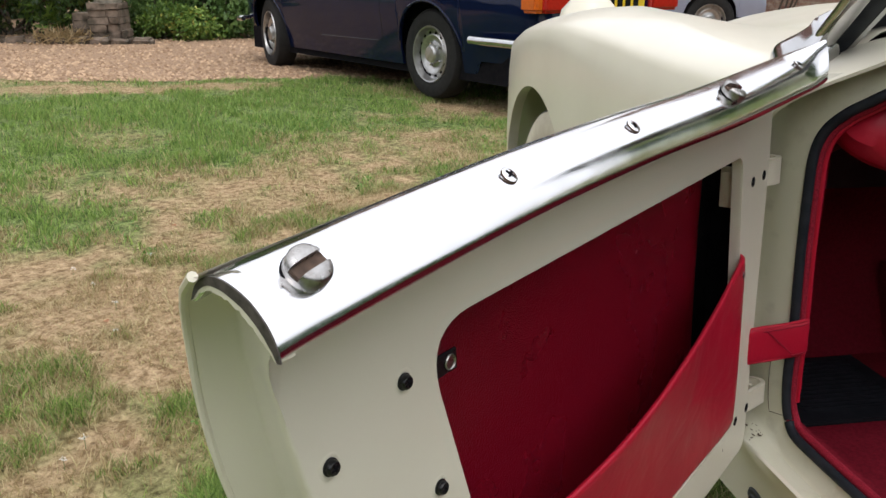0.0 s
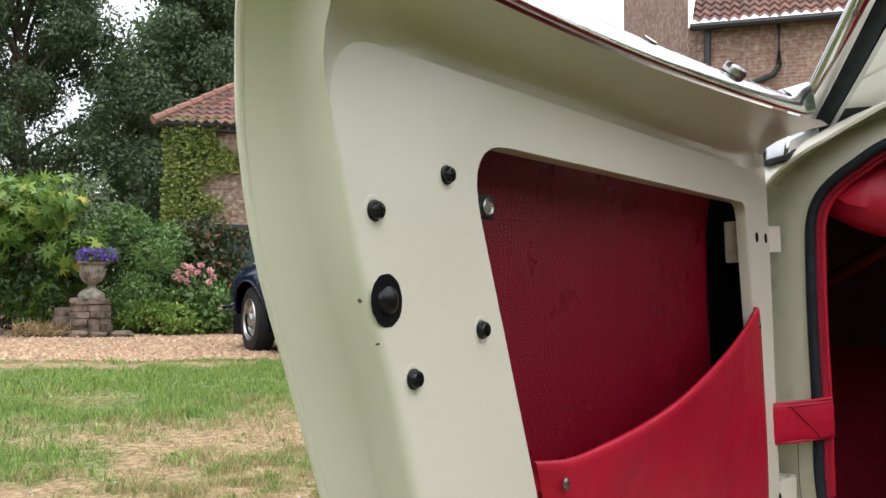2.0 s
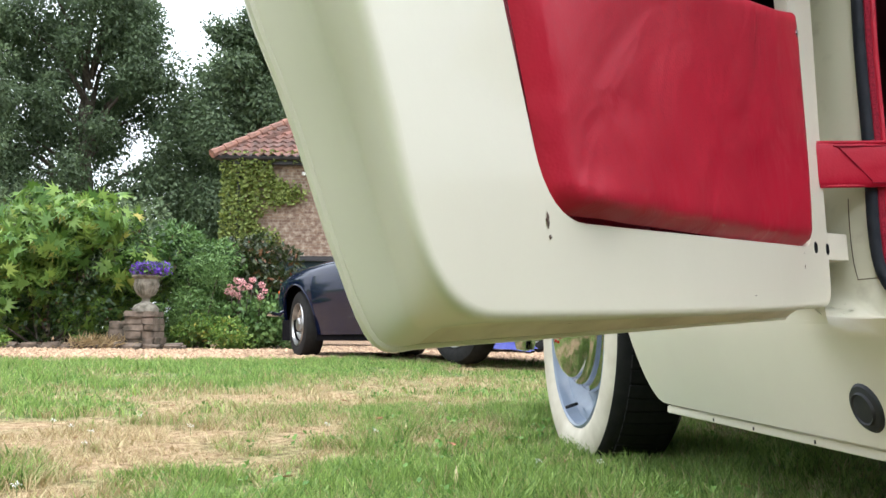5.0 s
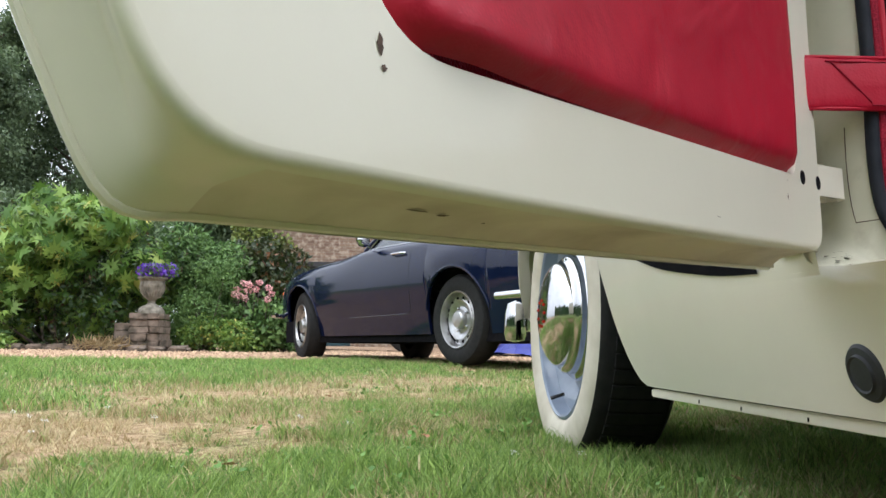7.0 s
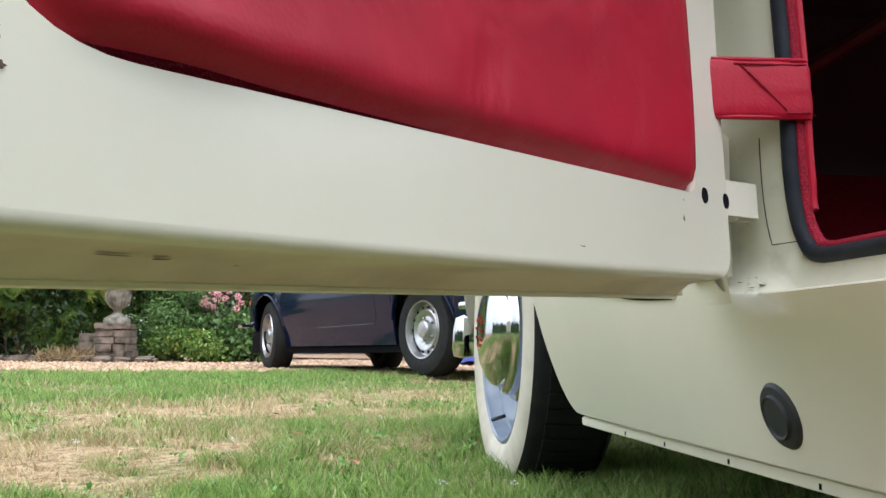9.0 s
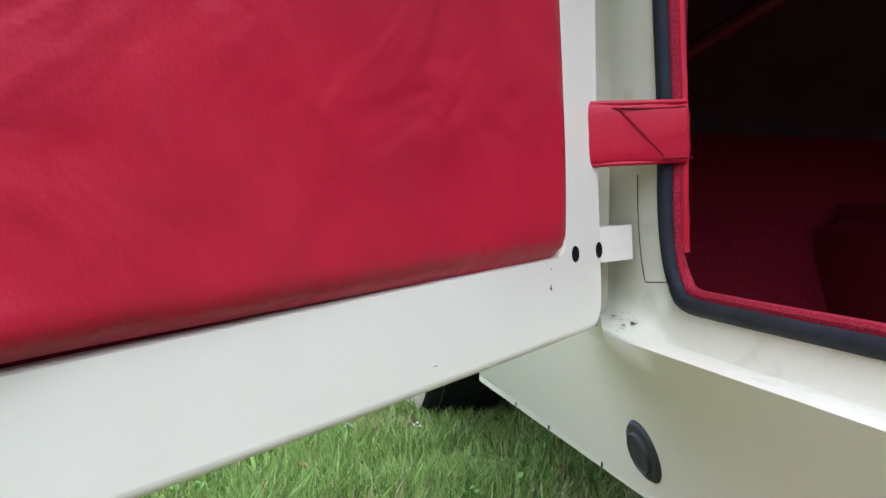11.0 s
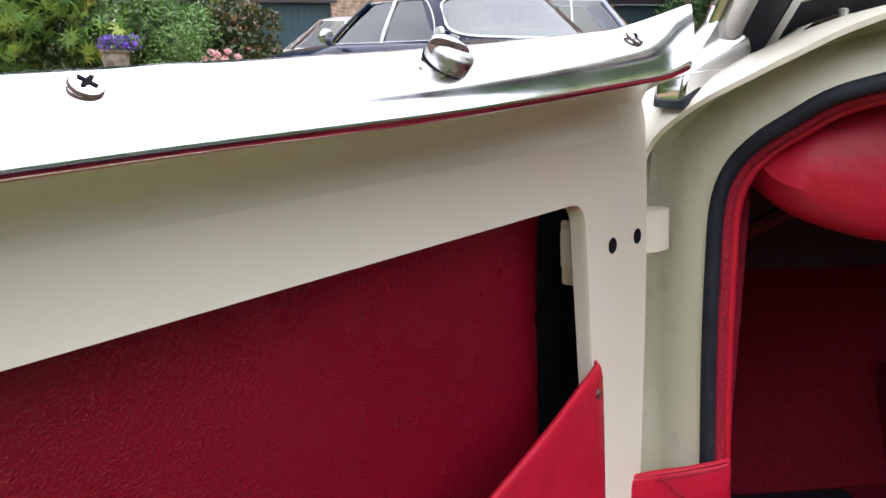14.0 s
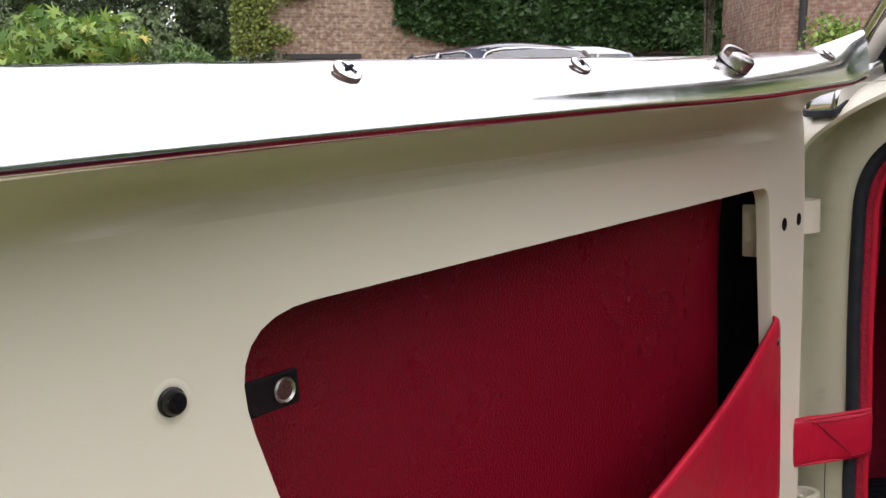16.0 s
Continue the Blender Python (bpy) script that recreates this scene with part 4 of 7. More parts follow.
part("hinge", hook_hinge(0.343, 0.3730), CREAM, door, "cream hinge curled into an open eye", DOOR, edge=50)
part("hinge_pivot", lathe([(0.0, 0.0), (0.0105, 0.0), (0.0105, 0.010), (0.008, 0.012), (0.0, 0.012)], 20), DARK, door, "", DOOR @ Matrix.Translation((0.088, 0.040, 0.376)) @ pose(0, 0, 0, 90, 0, 0))


def strap():
    """Folded leather check strap from the door to the post."""
    path = smooth_path([(0.006, 0.004, 0), (0.016, -0.0035, 0), (0.035, -0.018, 0), (0.06, -0.0395, 0), (0.071, -0.0475, 0), (0.0775, -0.0515, 0), (0.0818, -0.0530, 0), (0.0845, -0.0505, 0), (0.0843, -0.0430, 0)], 5)
    rows = []
    for i, p in enumerate(path):
        d = (path[min(i + 1, len(path) - 1)] - path[max(i - 1, 0)]).normalized()
        s = Vector((d.y, -d.x, 0))
        t = i / (len(path) - 1)
        zc = 0.449 + 0.002 * t
        h = 0.0255
        ring = []
        for a, b in ((-0.0015, -1), (-0.0036, -0.94), (-0.0044, -0.80), (-0.0052, -0.45), (-0.0047, 0.05), (-0.0053, 0.5), (-0.0044, 0.82), (-0.0036, 0.95), (-0.0015, 1), (0.002, 1), (0.003, 0.8), (0.003, -0.8), (0.002, -1)):
            ring.append(p - s * a * 1.0 + Vector((0, 0, zc + h * b + 0.0012 * math.sin(9 * t) * (b > 0))))
        rows.append(ring)
    return grid(rows, close=True, cap=True)


st = part("check_strap", strap(), LEATHER, car, "red leather door check strap", DOOR, edge=60)
part("seam", tube([(0.0251, -0.0169, 0.471), (0.0401, -0.0299, 0.452), (0.0571, -0.0436, 0.431)], 0.0009, 6), BRAID, st, "", DOOR)
part("seam", tube([(0.0211, -0.0142, 0.4705), (0.0441, -0.0330, 0.4705), (0.0690, -0.0518, 0.4715), (0.0775, -0.0564, 0.4725)], 0.0008, 6), BRAID, st, "", DOOR)
part("seam", tube([(0.0571, -0.0436, 0.4285), (0.0690, -0.0518, 0.4290), (0.0775, -0.0564, 0.4295)], 0.0008, 6), BRAID, st, "", DOOR)
for z, rad, name in ((0.4745, 0.0023, "rolled leather hem"), (0.4245, 0.0020, "")):
    hem = smooth_path([(0.0080, 0.0010, z), (0.0211, -0.0102, z + 0.0004), (0.0441, -0.0288, z + 0.0008), (0.0670, -0.0465, z + 0.0016), (0.0765, -0.0530, z + 0.0020), (0.0820, -0.0550, z + 0.0020), (0.0850, -0.0518, z + 0.0020)], 3)
    part("hem", tube(hem, rad, 8), LEATHER, st, name, DOOR)
part("loose_thread", tube(smooth_path([(0.0838, -0.0545, 0.4290), (0.0858, -0.0570, 0.4300), (0.0865, -0.0585, 0.4275)], 3), 0.0004, 5), BRAID, st, "", DOOR)


# -- body --
SEAL_PATH = [(0.066, -1.0, 0.338), (0.066, -0.5, 0.338), (0.066, -0.22, 0.338), (0.066, -0.05, 0.338), (0.0668, 0.004, 0.340), (0.0690, 0.026, 0.352), (0.0655, 0.033, 0.376), (0.060, 0.033, 0.42), (0.056, 0.03, 0.5), (0.050, 0.03, 0.60), (0.047, 0.03, 0.69), (0.047, 0.029, 0.745), (0.053, 0.020, 0.778), (0.064, 0.0, 0.802), (0.078, -0.022, 0.820), (0.097, -0.052, 0.841), (0.132, -0.092, 0.857), (0.185, -0.145, 0.872), (0.27, -0.20, 0.888)]
EDGE_PATH = [(0.026, -1.0, 0.309), (0.026, -0.5, 0.309), (0.026, -0.22, 0.309), (0.025, -0.05, 0.309), (0.024, 0.012, 0.309), (0.020, 0.06, 0.311), (0.010, 0.075, 0.33), (0.0, 0.07, 0.42), (-0.008, 0.062, 0.5), (-0.012, 0.06, 0.60), (-0.013, 0.06, 0.69), (-0.011, 0.06, 0.760), (-0.003, 0.048, 0.798), (0.014, 0.006, 0.830), (0.040, -0.028, 0.853), (0.058, -0.055, 0.869), (0.085, -0.085, 0.889), (0.125, -0.125, 0.908), (0.19, -0.18, 0.925)]


def aperture():
    """Jamb between the body's edge and the rubber seal: sill top, hinge post and scuttle return."""
    a, b = smooth_path(EDGE_PATH, 5), smooth_path(SEAL_PATH, 5)
    rows = []
    for i, (q, p) in enumerate(zip(a, b)):
        k = i / (len(a) - 1) * (len(EDGE_PATH) - 1)
        deep = curve_at([(0, 0), (4.2, 0), (5.0, 0.012), (5.5, 0.036), (6.5, 0.052), (8.15, 0.046), (8.4, 0.058), (11, 0.052), (13, 0.062), (15, 0.068), (18, 0.062)], k)
        low = curve_at([(0, 0.022), (4.2, 0.022), (5.5, 0.008), (7, 0), (11.5, 0), (14, -0.008), (18, -0.010)], k)
        fwd = Vector((0, 1, 0))
        row = [q, q.lerp(p, 0.06) + fwd * deep * 0.25 - Vector((0, 0, low * 0.03)), q.lerp(p, 0.2) + fwd * deep * 0.75, q.lerp(p, 0.34) + fwd * deep]
        row[2] -= Vector((0, 0, low * 0.25))
        row[3] -= Vector((0, 0, low * 0.45))
        row += [q.lerp(p, 0.60) + fwd * deep * 1.02 - Vector((0, 0, low * 0.8)), q.lerp(p, 0.68) + fwd * deep * 0.7 - Vector((0, 0, low)), q.lerp(p, 0.80) + fwd * deep * 0.28 - Vector((0, 0, low)), p + fwd * 0.004]
        rows.append(row)
    return rows


JAMB_ROWS = aperture()
part("door_jamb", grid(JAMB_ROWS), JAMB, car, "cream painted door jamb and sill top", CAR, edge=60)
part("post_plate", box(0.006, 0.034, 0.082, 0.125, 0.325, 0.46, 0.003), WELD, car, "scuffed cream plate of the hinge post", CAR)
part("jamb_screw", lathe([(0.0, -0.002), (0.003, 0.0), (0.0026, 0.0018), (0.0, 0.0024)], 12), RUST, car, "", CAR @ Matrix.Translation((0.048, 0.083, 0.751)) @ pose(0, 0, 0, 90, 0, 0))




def dirt(r, s, z, w, h, seed, rx):
    """A flat fleck of dirt lying on the jamb."""
    rng = random.Random(seed)
    bm = bmesh.new()
    vs = [bm.verts.new((math.cos(a) * w * rng.uniform(0.3, 1.3), math.sin(a) * h * rng.uniform(0.3, 1.3), 0.0)) for a in [i * 0.57 for i in range(11)]]
    bm.faces.new(vs)
    part("dirt_fleck", bm, RUST, car, "", CAR @ Matrix.Translation((r, s, z)) @ pose(0, 0, 0, rx, 0, rng.uniform(0, 180) if rx == 0 else 0), smooth=False)


def jamb_z(r, s):
    """Height of the sill top below a point, taken from the jamb's own rows."""
    tree = BVHTree.FromPolygons([tuple(p) for row in JAMB_ROWS for p in row], [(i * 8 + k, i * 8 + k + 1, i * 8 + k + 9, i * 8 + k + 8) for i in range(len(JAMB_ROWS) - 1) for k in range(7)])
    hit = tree.ray_cast(Vector((r, s, 0.42)), Vector((0, 0, -1)))[0]
    return hit.z if hit else 0.322


rng = random.Random(77)
for i in range(16):
    r_, s_ = rng.uniform(0.022, 0.046), rng.uniform(0.044, 0.078)
    w_ = rng.choice((0.0015, 0.002, 0.003, 0.0045))
    dirt(r_, s_, jamb_z(r_, s_) + 0.0012, w_, w_ * rng.uniform(0.3, 0.6), 60 + i, 0)

# open joints where the post meets the sill
crack = [JAMB_ROWS[26][7], JAMB_ROWS[29][6]] + [row[6] for row in JAMB_ROWS[30:38]]
part("panel_joint", tube([p - Vector((0, 0.0002, 0)) for p in crack], 0.0005, 6), RUST, car, "dark open joint of the hinge post", CAR)


def offset_path(dx):
    """The seal's path shifted into the cabin."""
    a, b = smooth_path(EDGE_PATH, 5), smooth_path(SEAL_PATH, 5)
    return [p + (p - q).normalized() * dx for q, p in zip(a, b)]


cut = 26
seal = offset_path(0.003)
low_end = [p + Vector((-0.0015, -0.003, -0.001)) for p in seal[:cut]]
part("door_seal", tube(low_end, 0.0070, 12, up=(0.3, 1, 0.2)), SEAL, car, "dark rubber door seal", CAR)
part("door_seal", tube(seal[cut - 1:], 0.0068, 12, up=(0.3, 1, 0.2)), SEAL, car, "", CAR)
part("seal_braid", tube([p + Vector((0, 0.004, 0)) for p in offset_path(0.0138)], 0.0060, 10, up=(0.3, 1, 0.2)), BRAID, car, "red woven edging", CAR)
part("seal_welt", tube([p + Vector((0, 0.004, 0)) for p in offset_path(0.0212)[29:]], 0.0038, 10, up=(0.3, 1, 0.2)), LEATHER, car, "red leather welt", CAR)


def sill_panel():
    """The tucked-under body side from the cabin to the front wheel."""
    rows = []
    for s in linspace(-1.0, 0.5, 26) + linspace(0.53, 0.64, 5) + linspace(0.65, 0.7505, 22):
        zl, ro = rear_low(s), curve_at(ROUT, s)
        row = [(ro + tuck(zl) + 0.02, s, zl + 0.004)]
        row += [(ro + tuck(z), s, z) for z in [zl + (0.3075 - zl) * k for k in linspace(0, 1, 8)]]
        if s < 0.07:
            row.append((0.0262, s, 0.3092))
        else:
            row.append((ro + tuck(0.3125) + 0.0006, s, 0.3125))
        rows.append(row)
    return grid(rows)


part("sill_flange", box(0.074, 0.088, -1.0, 0.66, 0.1465, 0.160, 0.002), CREAM, car, "cream sill flange with dark notches", CAR)
for s in (0.47, 0.34, 0.18, 0.02, -0.12):
    part("notch", box(0.0732, 0.075, s, s + 0.003, 0.149, 0.154), DARK, car, "", CAR, smooth=False)
bm = lathe([(0.0, 0.007), (0.016, 0.006), (0.018, 0.0075), (0.0195, 0.0045), (0.026, 0.0035), (0.029, 0.0), (0.026, -0.003)], 36)
part("bung", bm, RUBBER, car, "round black rubber jacking point bung", CAR @ Matrix.Translation((0.047, 0.031, 0.208)) @ pose(0, 0, 0, 0, -107, 0))

ARCH_S, ARCH_Z, ARCH_R = 1.235, 0.30, 0.365
CROWN = [(0.06, 0.862), (0.25, 0.862), (0.5, 0.868), (0.8, 0.878), (1.1, 0.878), (1.4, 0.845), (1.6, 0.80), (1.8, 0.72), (1.95, 0.61), (2.03, 0.48)]
VALLEY = [(0.06, 0.902), (0.3, 0.885), (0.6, 0.865), (1.0, 0.82), (1.5, 0.70), (1.8, 0.58), (2.03, 0.46)]
BONNET = [(0.06, 0.94), (0.5, 0.925), (1.0, 0.895), (1.5, 0.81), (1.85, 0.66), (2.03, 0.5)]
ROUT = [(0.06, 0.0), (0.4, 0.004), (0.8, 0.012), (1.2, 0.018), (1.55, 0.045), (1.8, 0.11), (1.95, 0.19), (2.03, 0.27)]
CROWN_R = [(0.06, 0.085), (0.5, 0.16), (1.0, 0.22), (1.5, 0.26), (2.03, 0.34)]


def front_body(mirror=False):
    """One wing and half the bonnet."""
    ss = [0.06, 0.10, 0.2, 0.3, 0.4, 0.5, 0.56, 0.60, 0.63] + linspace(0.65, 0.80, 26)
    # rear edge of the arch sweeps forwards from the sill
    ss += linspace(0.815, 1.62, 34) + linspace(1.66, 2.03, 12)
    rows = []
    for s in ss:
        zl = max(rear_low(s), 0.3075)
        zc, zv, zb = curve_at(CROWN, s), curve_at(VALLEY, s), curve_at(BONNET, s)
        ro, rc = curve_at(ROUT, s), curve_at(CROWN_R, s)
        rv = rc + 0.18 * min(1, 0.35 + s)
        zl = min(zl, zc - 0.12)
        row = [(ro + 0.03 + tuck(zl), s, zl + 0.006) if zl > 0.31 else (ro + tuck(zl - 0.005), s, zl - 0.005), (ro + tuck(zl), s, zl)]
        for k in (0.15, 0.32, 0.5, 0.66):
            z = zl + (zc - 0.07 - zl) * k / 0.75
            z = min(z, zc - 0.06)
            row.append((ro + tuck(z) * 1.0, s, z))
        for a in (12, 27, 42, 57, 72, 90):
            row.append((ro + (rc - ro) * (1 - math.cos(radians(a))), s, zc - 0.075 * (1 - math.sin(radians(a)))))
        for t in (0.25, 0.5, 0.75, 1.0):
            row.append((rc + (rv - rc) * t, s, zc + (zv - zc) * (3 * t * t - 2 * t**3)))
        for t in (0.2, 0.45, 0.7, 1.0):
            row.append((rv + (0.73 - rv) * t, s, zv + (zb - zv) * math.sin(t * math.pi / 2)))
        rows.append(row)
    if mirror:
        rows = [[(1.46 - x, y, z) for x, y, z in row] for row in rows]
    return grid(rows)


def tuck(z):
    return max(0.0, (0.42 - z) / 0.26) ** 1.4 * 0.062


def rear_low(s):
    """Lower edge of the body side: sill, sweep behind the wheel, arch."""
    d = s - ARCH_S
    if s < 0.64:
        return 0.163
    if s < 0.985:
        return curve_at([(0.64, 0.163), (0.675, 0.166), (0.70, 0.18), (0.725, 0.215), (0.745, 0.275), (0.755, 0.33), (0.775, 0.395), (0.82, 0.46), (0.90, 0.522), (0.985, 0.566)], s)
    if d < ARCH_R:
        return ARCH_Z + math.sqrt(max(ARCH_R**2 - d * d, 0))
    return 0.30


def sill_gap_shade():
    """A near-black sliver laid for the shade of the gap between wing and sill."""
    rows = []
    for s in linspace(0.18, 0.565, 20):
        lo = curve_at([(0.18, 0.3120), (0.25, 0.3148), (0.314, 0.3200), (0.465, 0.340), (0.565, 0.3630)], s)
        hi = 0.3175 + (s - 0.18) * 0.122
        hi = max(hi, lo + 0.0003)
        rows.append([(curve_at(ROUT, s) + tuck(z) - 0.0025, s, z) for z in (lo, (lo + hi) / 2, hi)])
    return grid(rows)


part("sill_gap_shade", sill_gap_shade(), DARK, car, "", CAR)
part("sill_panel", sill_panel(), CREAM, car, "cream body side below the door", CAR, edge=60)
part("front_wing", front_body(), CREAM, car, "rounded cream front wing and bonnet", CAR, edge=70)
part("front_wing", front_body(True), CREAM, car, "", CAR, edge=70)
# near-black panels give the arch and underside their shade by colour
part("wheel_arch_shade", box(0.30, 0.32, 0.66, 1.62, 0.14, 0.70), DARK, car, "", CAR)
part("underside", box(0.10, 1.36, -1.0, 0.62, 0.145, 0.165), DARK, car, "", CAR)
part("arch_back_shade", box(0.09, 0.34, 0.70, 0.73, 0.17, 0.80), DARK, car, "", CAR)

WHEEL = CAR @ Matrix.Translation((0.055, 1.17, 0.296)) @ pose(0, 0, 0, 0, 0, -1.2) @ Matrix.Diagonal((1.03, 1.03, 1.03, 1))


def road_wheel(m):
    """Steel wheel on its axle along x; the outer side faces -x."""
    tyre_p = [(0.215, 0.150), (0.245, 0.168), (0.290, 0.165), (0.309, 0.150), (0.315, 0.120), (0.3165, 0.085), (0.315, 0.040), (0.311, 0.016), (0.306, 0.006), (0.302, 0.003), (0.300, 0.003)]
    w = part("wheel", lathe(tyre_p, 64, "x"), TYRE, car, "black tyre with cream whitewall", m)
    part("whitewall", lathe([(0.3025, 0.0035), (0.296, -0.0005), (0.285, -0.0035), (0.270, -0.0055), (0.250, -0.0060), (0.235, -0.002), (0.226, 0.004), (0.224, 0.012)], 64, "x"), WHITEWALL, w, "cream whitewall", m)
    rim_p = [(0.2255, 0.010), (0.224, 0.004), (0.219, 0.002), (0.215, 0.006), (0.213, 0.020), (0.208, 0.034), (0.192, 0.040), (0.183, 0.052), (0.170, 0.058), (0.150, 0.050), (0.12, 0.036), (0.05, 0.03), (0.0, 0.03)]
    part("rim", lathe(rim_p, 64, "x"), WHEELGREY, w, "blue-grey painted steel rim", m)
    cap_p = [(0.138, 0.052), (0.1425, 0.046), (0.1425, 0.038), (0.138, 0.031), (0.129, 0.030), (0.1265, 0.026), (0.1285, 0.020), (0.1275, 0.012), (0.122, 0.007), (0.114, 0.006), (0.1115, 0.001), (0.112, -0.006), (0.107, -0.014), (0.094, -0.024), (0.075, -0.032), (0.05, -0.038), (0.025, -0.041), (0.0, -0.042)]
    part("hubcap", lathe(cap_p, 64, "x"), CHROME, w, "chrome hubcap with red emblem", m, edge=70)
    for i in range(9):
        a = i * 0.7 + 0.3
        y, z = 0.028 * math.cos(a), 0.028 * math.sin(a)
        part("emblem", box(-0.0435, -0.036, y - 0.006, y + 0.006, z - 0.003, z + 0.003, 0.001), REDLAMP, w, "", m)
    part("valve", tube([(0.03, 0.075, -0.175), (0.0, 0.078, -0.185)], 0.004, 8), BLACK, w, "", m)
    for i in range(64):
        a = 2 * math.pi * i / 64
        part("tread_block", box(0.030, 0.138, -0.0125, 0.0125, 0.314, 0.3195, 0.0), TYRE, w, "", m @ Matrix.Rotation(a, 4, "X"), smooth=False)
    return w


road_wheel(WHEEL)
over = lathe([(0.0, 0.0), (0.03, 0.006), (0.036, 0.03), (0.034, 0.09), (0.026, 0.125), (0.0, 0.135)], 20)
part("bumper_overrider", over, CHROME, car, "chrome bumper overrider", CAR @ Matrix.Translation((0.095, 1.82, 0.232)) @ Matrix.Diagonal((0.92, 0.92, 0.92, 1)))
part("bumper_bar", tube(smooth_path([(0.12, 1.82, 0.285), (0.24, 2.02, 0.29), (0.5, 2.11, 0.29), (0.96, 2.11, 0.29), (1.22, 2.02, 0.29), (1.34, 1.82, 0.285)], 4), 0.022, 12), CHROME, car, "", CAR)
part("headlamp_pod", lathe([(0.0, 0.10), (0.05, 0.09), (0.085, 0.05), (0.095, 0.0), (0.09, -0.05)], 24), CREAM, car, "", CAR @ Matrix.Translation((0.30, 1.62, 0.79)))

# scuttle from the cockpit's edge to the wing
def section_z(r):
    return curve_at([(-0.02, 0.79), (0.0, 0.806), (0.04, 0.838), (0.085, 0.864), (0.15, 0.885), (0.26, 0.903), (0.4, 0.915), (0.73, 0.94)], r)


def scuttle():
    edge = smooth_path(EDGE_PATH[11:] + [(0.40, -0.22, 0.945), (0.73, -0.23, 0.955)], 4)
    rows = []
    for p in edge:
        q = Vector((p.x + 0.02 + 0.10 * max(0, 0.065 - p.y), 0.075, 0))
        q.x = max(q.x, -0.012)
        q.z = section_z(q.x) + 0.002
        rows.append([p - Vector((-0.002, 0, 0.004)), p, p.lerp(q, 0.15) + Vector((0, 0, 0.003)), p.lerp(q, 0.5) + Vector((0, 0, 0.006)), q])
    return grid(rows)


part("scuttle", scuttle(), CREAM, car, "cream scuttle round the cockpit's edge", CAR, edge=60)

# windscreen
PIL = [(0.056, 0.100, 0.846), (0.053, 0.055, 0.885), (0.046, -0.016, 0.945), (0.038, -0.10, 1.02), (0.030, -0.19, 1.10), (0.026, -0.25, 1.15)]


def blade(path, w, d, lean=0.0, curved=False):
    """A bar of flat or oval section along a path."""
    flat = ((-1, -0.6), (-0.8, -1), (0.8, -1), (1, -0.6), (1, 0.6), (0.8, 1), (-0.8, 1), (-1, 0.6))
    oval = [(math.cos(2 * math.pi * k / 18), math.sin(2 * math.pi * k / 18)) for k in range(18)]
    rows = []
    pts = smooth_path(path, 4)
    for i, p in enumerate(pts):
        t = (pts[min(i + 1, len(pts) - 1)] - pts[max(i - 1, 0)]).normalized()
        side = Vector((1, lean, 0))
        side = (side - t * side.dot(t)).normalized()
        back = t.cross(side)
        row = []
        for a, b in (oval if curved else flat):
            row.append(p + side * a * w + back * b * d)
        rows.append(row)
    return grid(rows, close=True, cap=True)


def shifted(dx, dy=0.0, dz=0.0, grow=0.0):
    return [(x + dx + grow * i, y + dy, z + dz) for i, (x, y, z) in enumerate(PIL)]


part("windscreen_pillar", blade(shifted(0.003), 0.017, 0.013, 0.3, True), CHROME, car, "chrome windscreen pillar with screws", CAR, edge=50)
part("pillar_channel", blade(shifted(0.027, 0.004, 0.003, 0.002), 0.017, 0.009), SEAL, car, "black glazing channel", CAR, edge=50)
part("pillar_strip", blade(shifted(0.047, 0.007, 0.004, 0.0035), 0.005, 0.009), CHROME, car, "chrome inner strip", CAR, edge=50)


FOOT = [(0.006, 0.070), (0.008, 0.018), (0.084, 0.052), (0.098, 0.150), (0.04, 0.150)]


def foot_ring(k, lift, lean):
    """Outline of the pillar's foot, drawn in towards the pillar by k."""
    c = Vector((0.055, 0.095, 0))
    top = Vector((0.062, 0.060, 0.880))
    row = []
    for x, y in round_poly(FOOT, [0.010, 0.008, 0.014, 0.014, 0.014], 5):
        p = c + (Vector((x, y, 0)) - c) * k
        base = Vector((p.x, p.y, 0.8405 + 0.50 * (p.x - 0.010) + lift))
        row.append(base + (Vector((top.x - c.x, top.y - c.y, 0.0)) * lean))
    return row


def pillar_foot():
    return grid([foot_ring(1.0, -0.009, 0), foot_ring(1.02, -0.003, 0), foot_ring(1.0, 0.008, 0), foot_ring(0.93, 0.0165, 0.05), foot_ring(0.78, 0.022, 0.2), foot_ring(0.60, 0.030, 0.5), foot_ring(0.46, 0.042, 0.85), foot_ring(0.40, 0.052, 1.0)], close=True, cap=True)


part("pillar_foot", pillar_foot(), CHROME, car, "chrome pillar foot", CAR, edge=60)
part("pillar_gasket", grid([foot_ring(1.06, -0.0135, 0), foot_ring(1.05, -0.0075, 0), foot_ring(0.98, -0.007, 0)], close=True), SEAL, car, "black rubber gasket", CAR)
for x, y, z in ((0.0475, 0.008, 0.932), (0.0385, -0.075, 1.002)):
    part("pillar_screw", lathe([(0.0062, -0.001), (0.0060, 0.0016), (0.004, 0.0024), (0.0, 0.0024)], 16), STEEL, car, "", CAR @ Matrix.Translation((x - 0.004, y - 0.0105, z - 0.008)) @ pose(0, 0, 0, 128, 0, -12))
BASE = [(0.10, 0.112, 0.868), (0.2, 0.15, 0.888), (0.4, 0.20, 0.915), (0.73, 0.23, 0.935), (1.06, 0.20, 0.915), (1.36, 0.112, 0.868)]
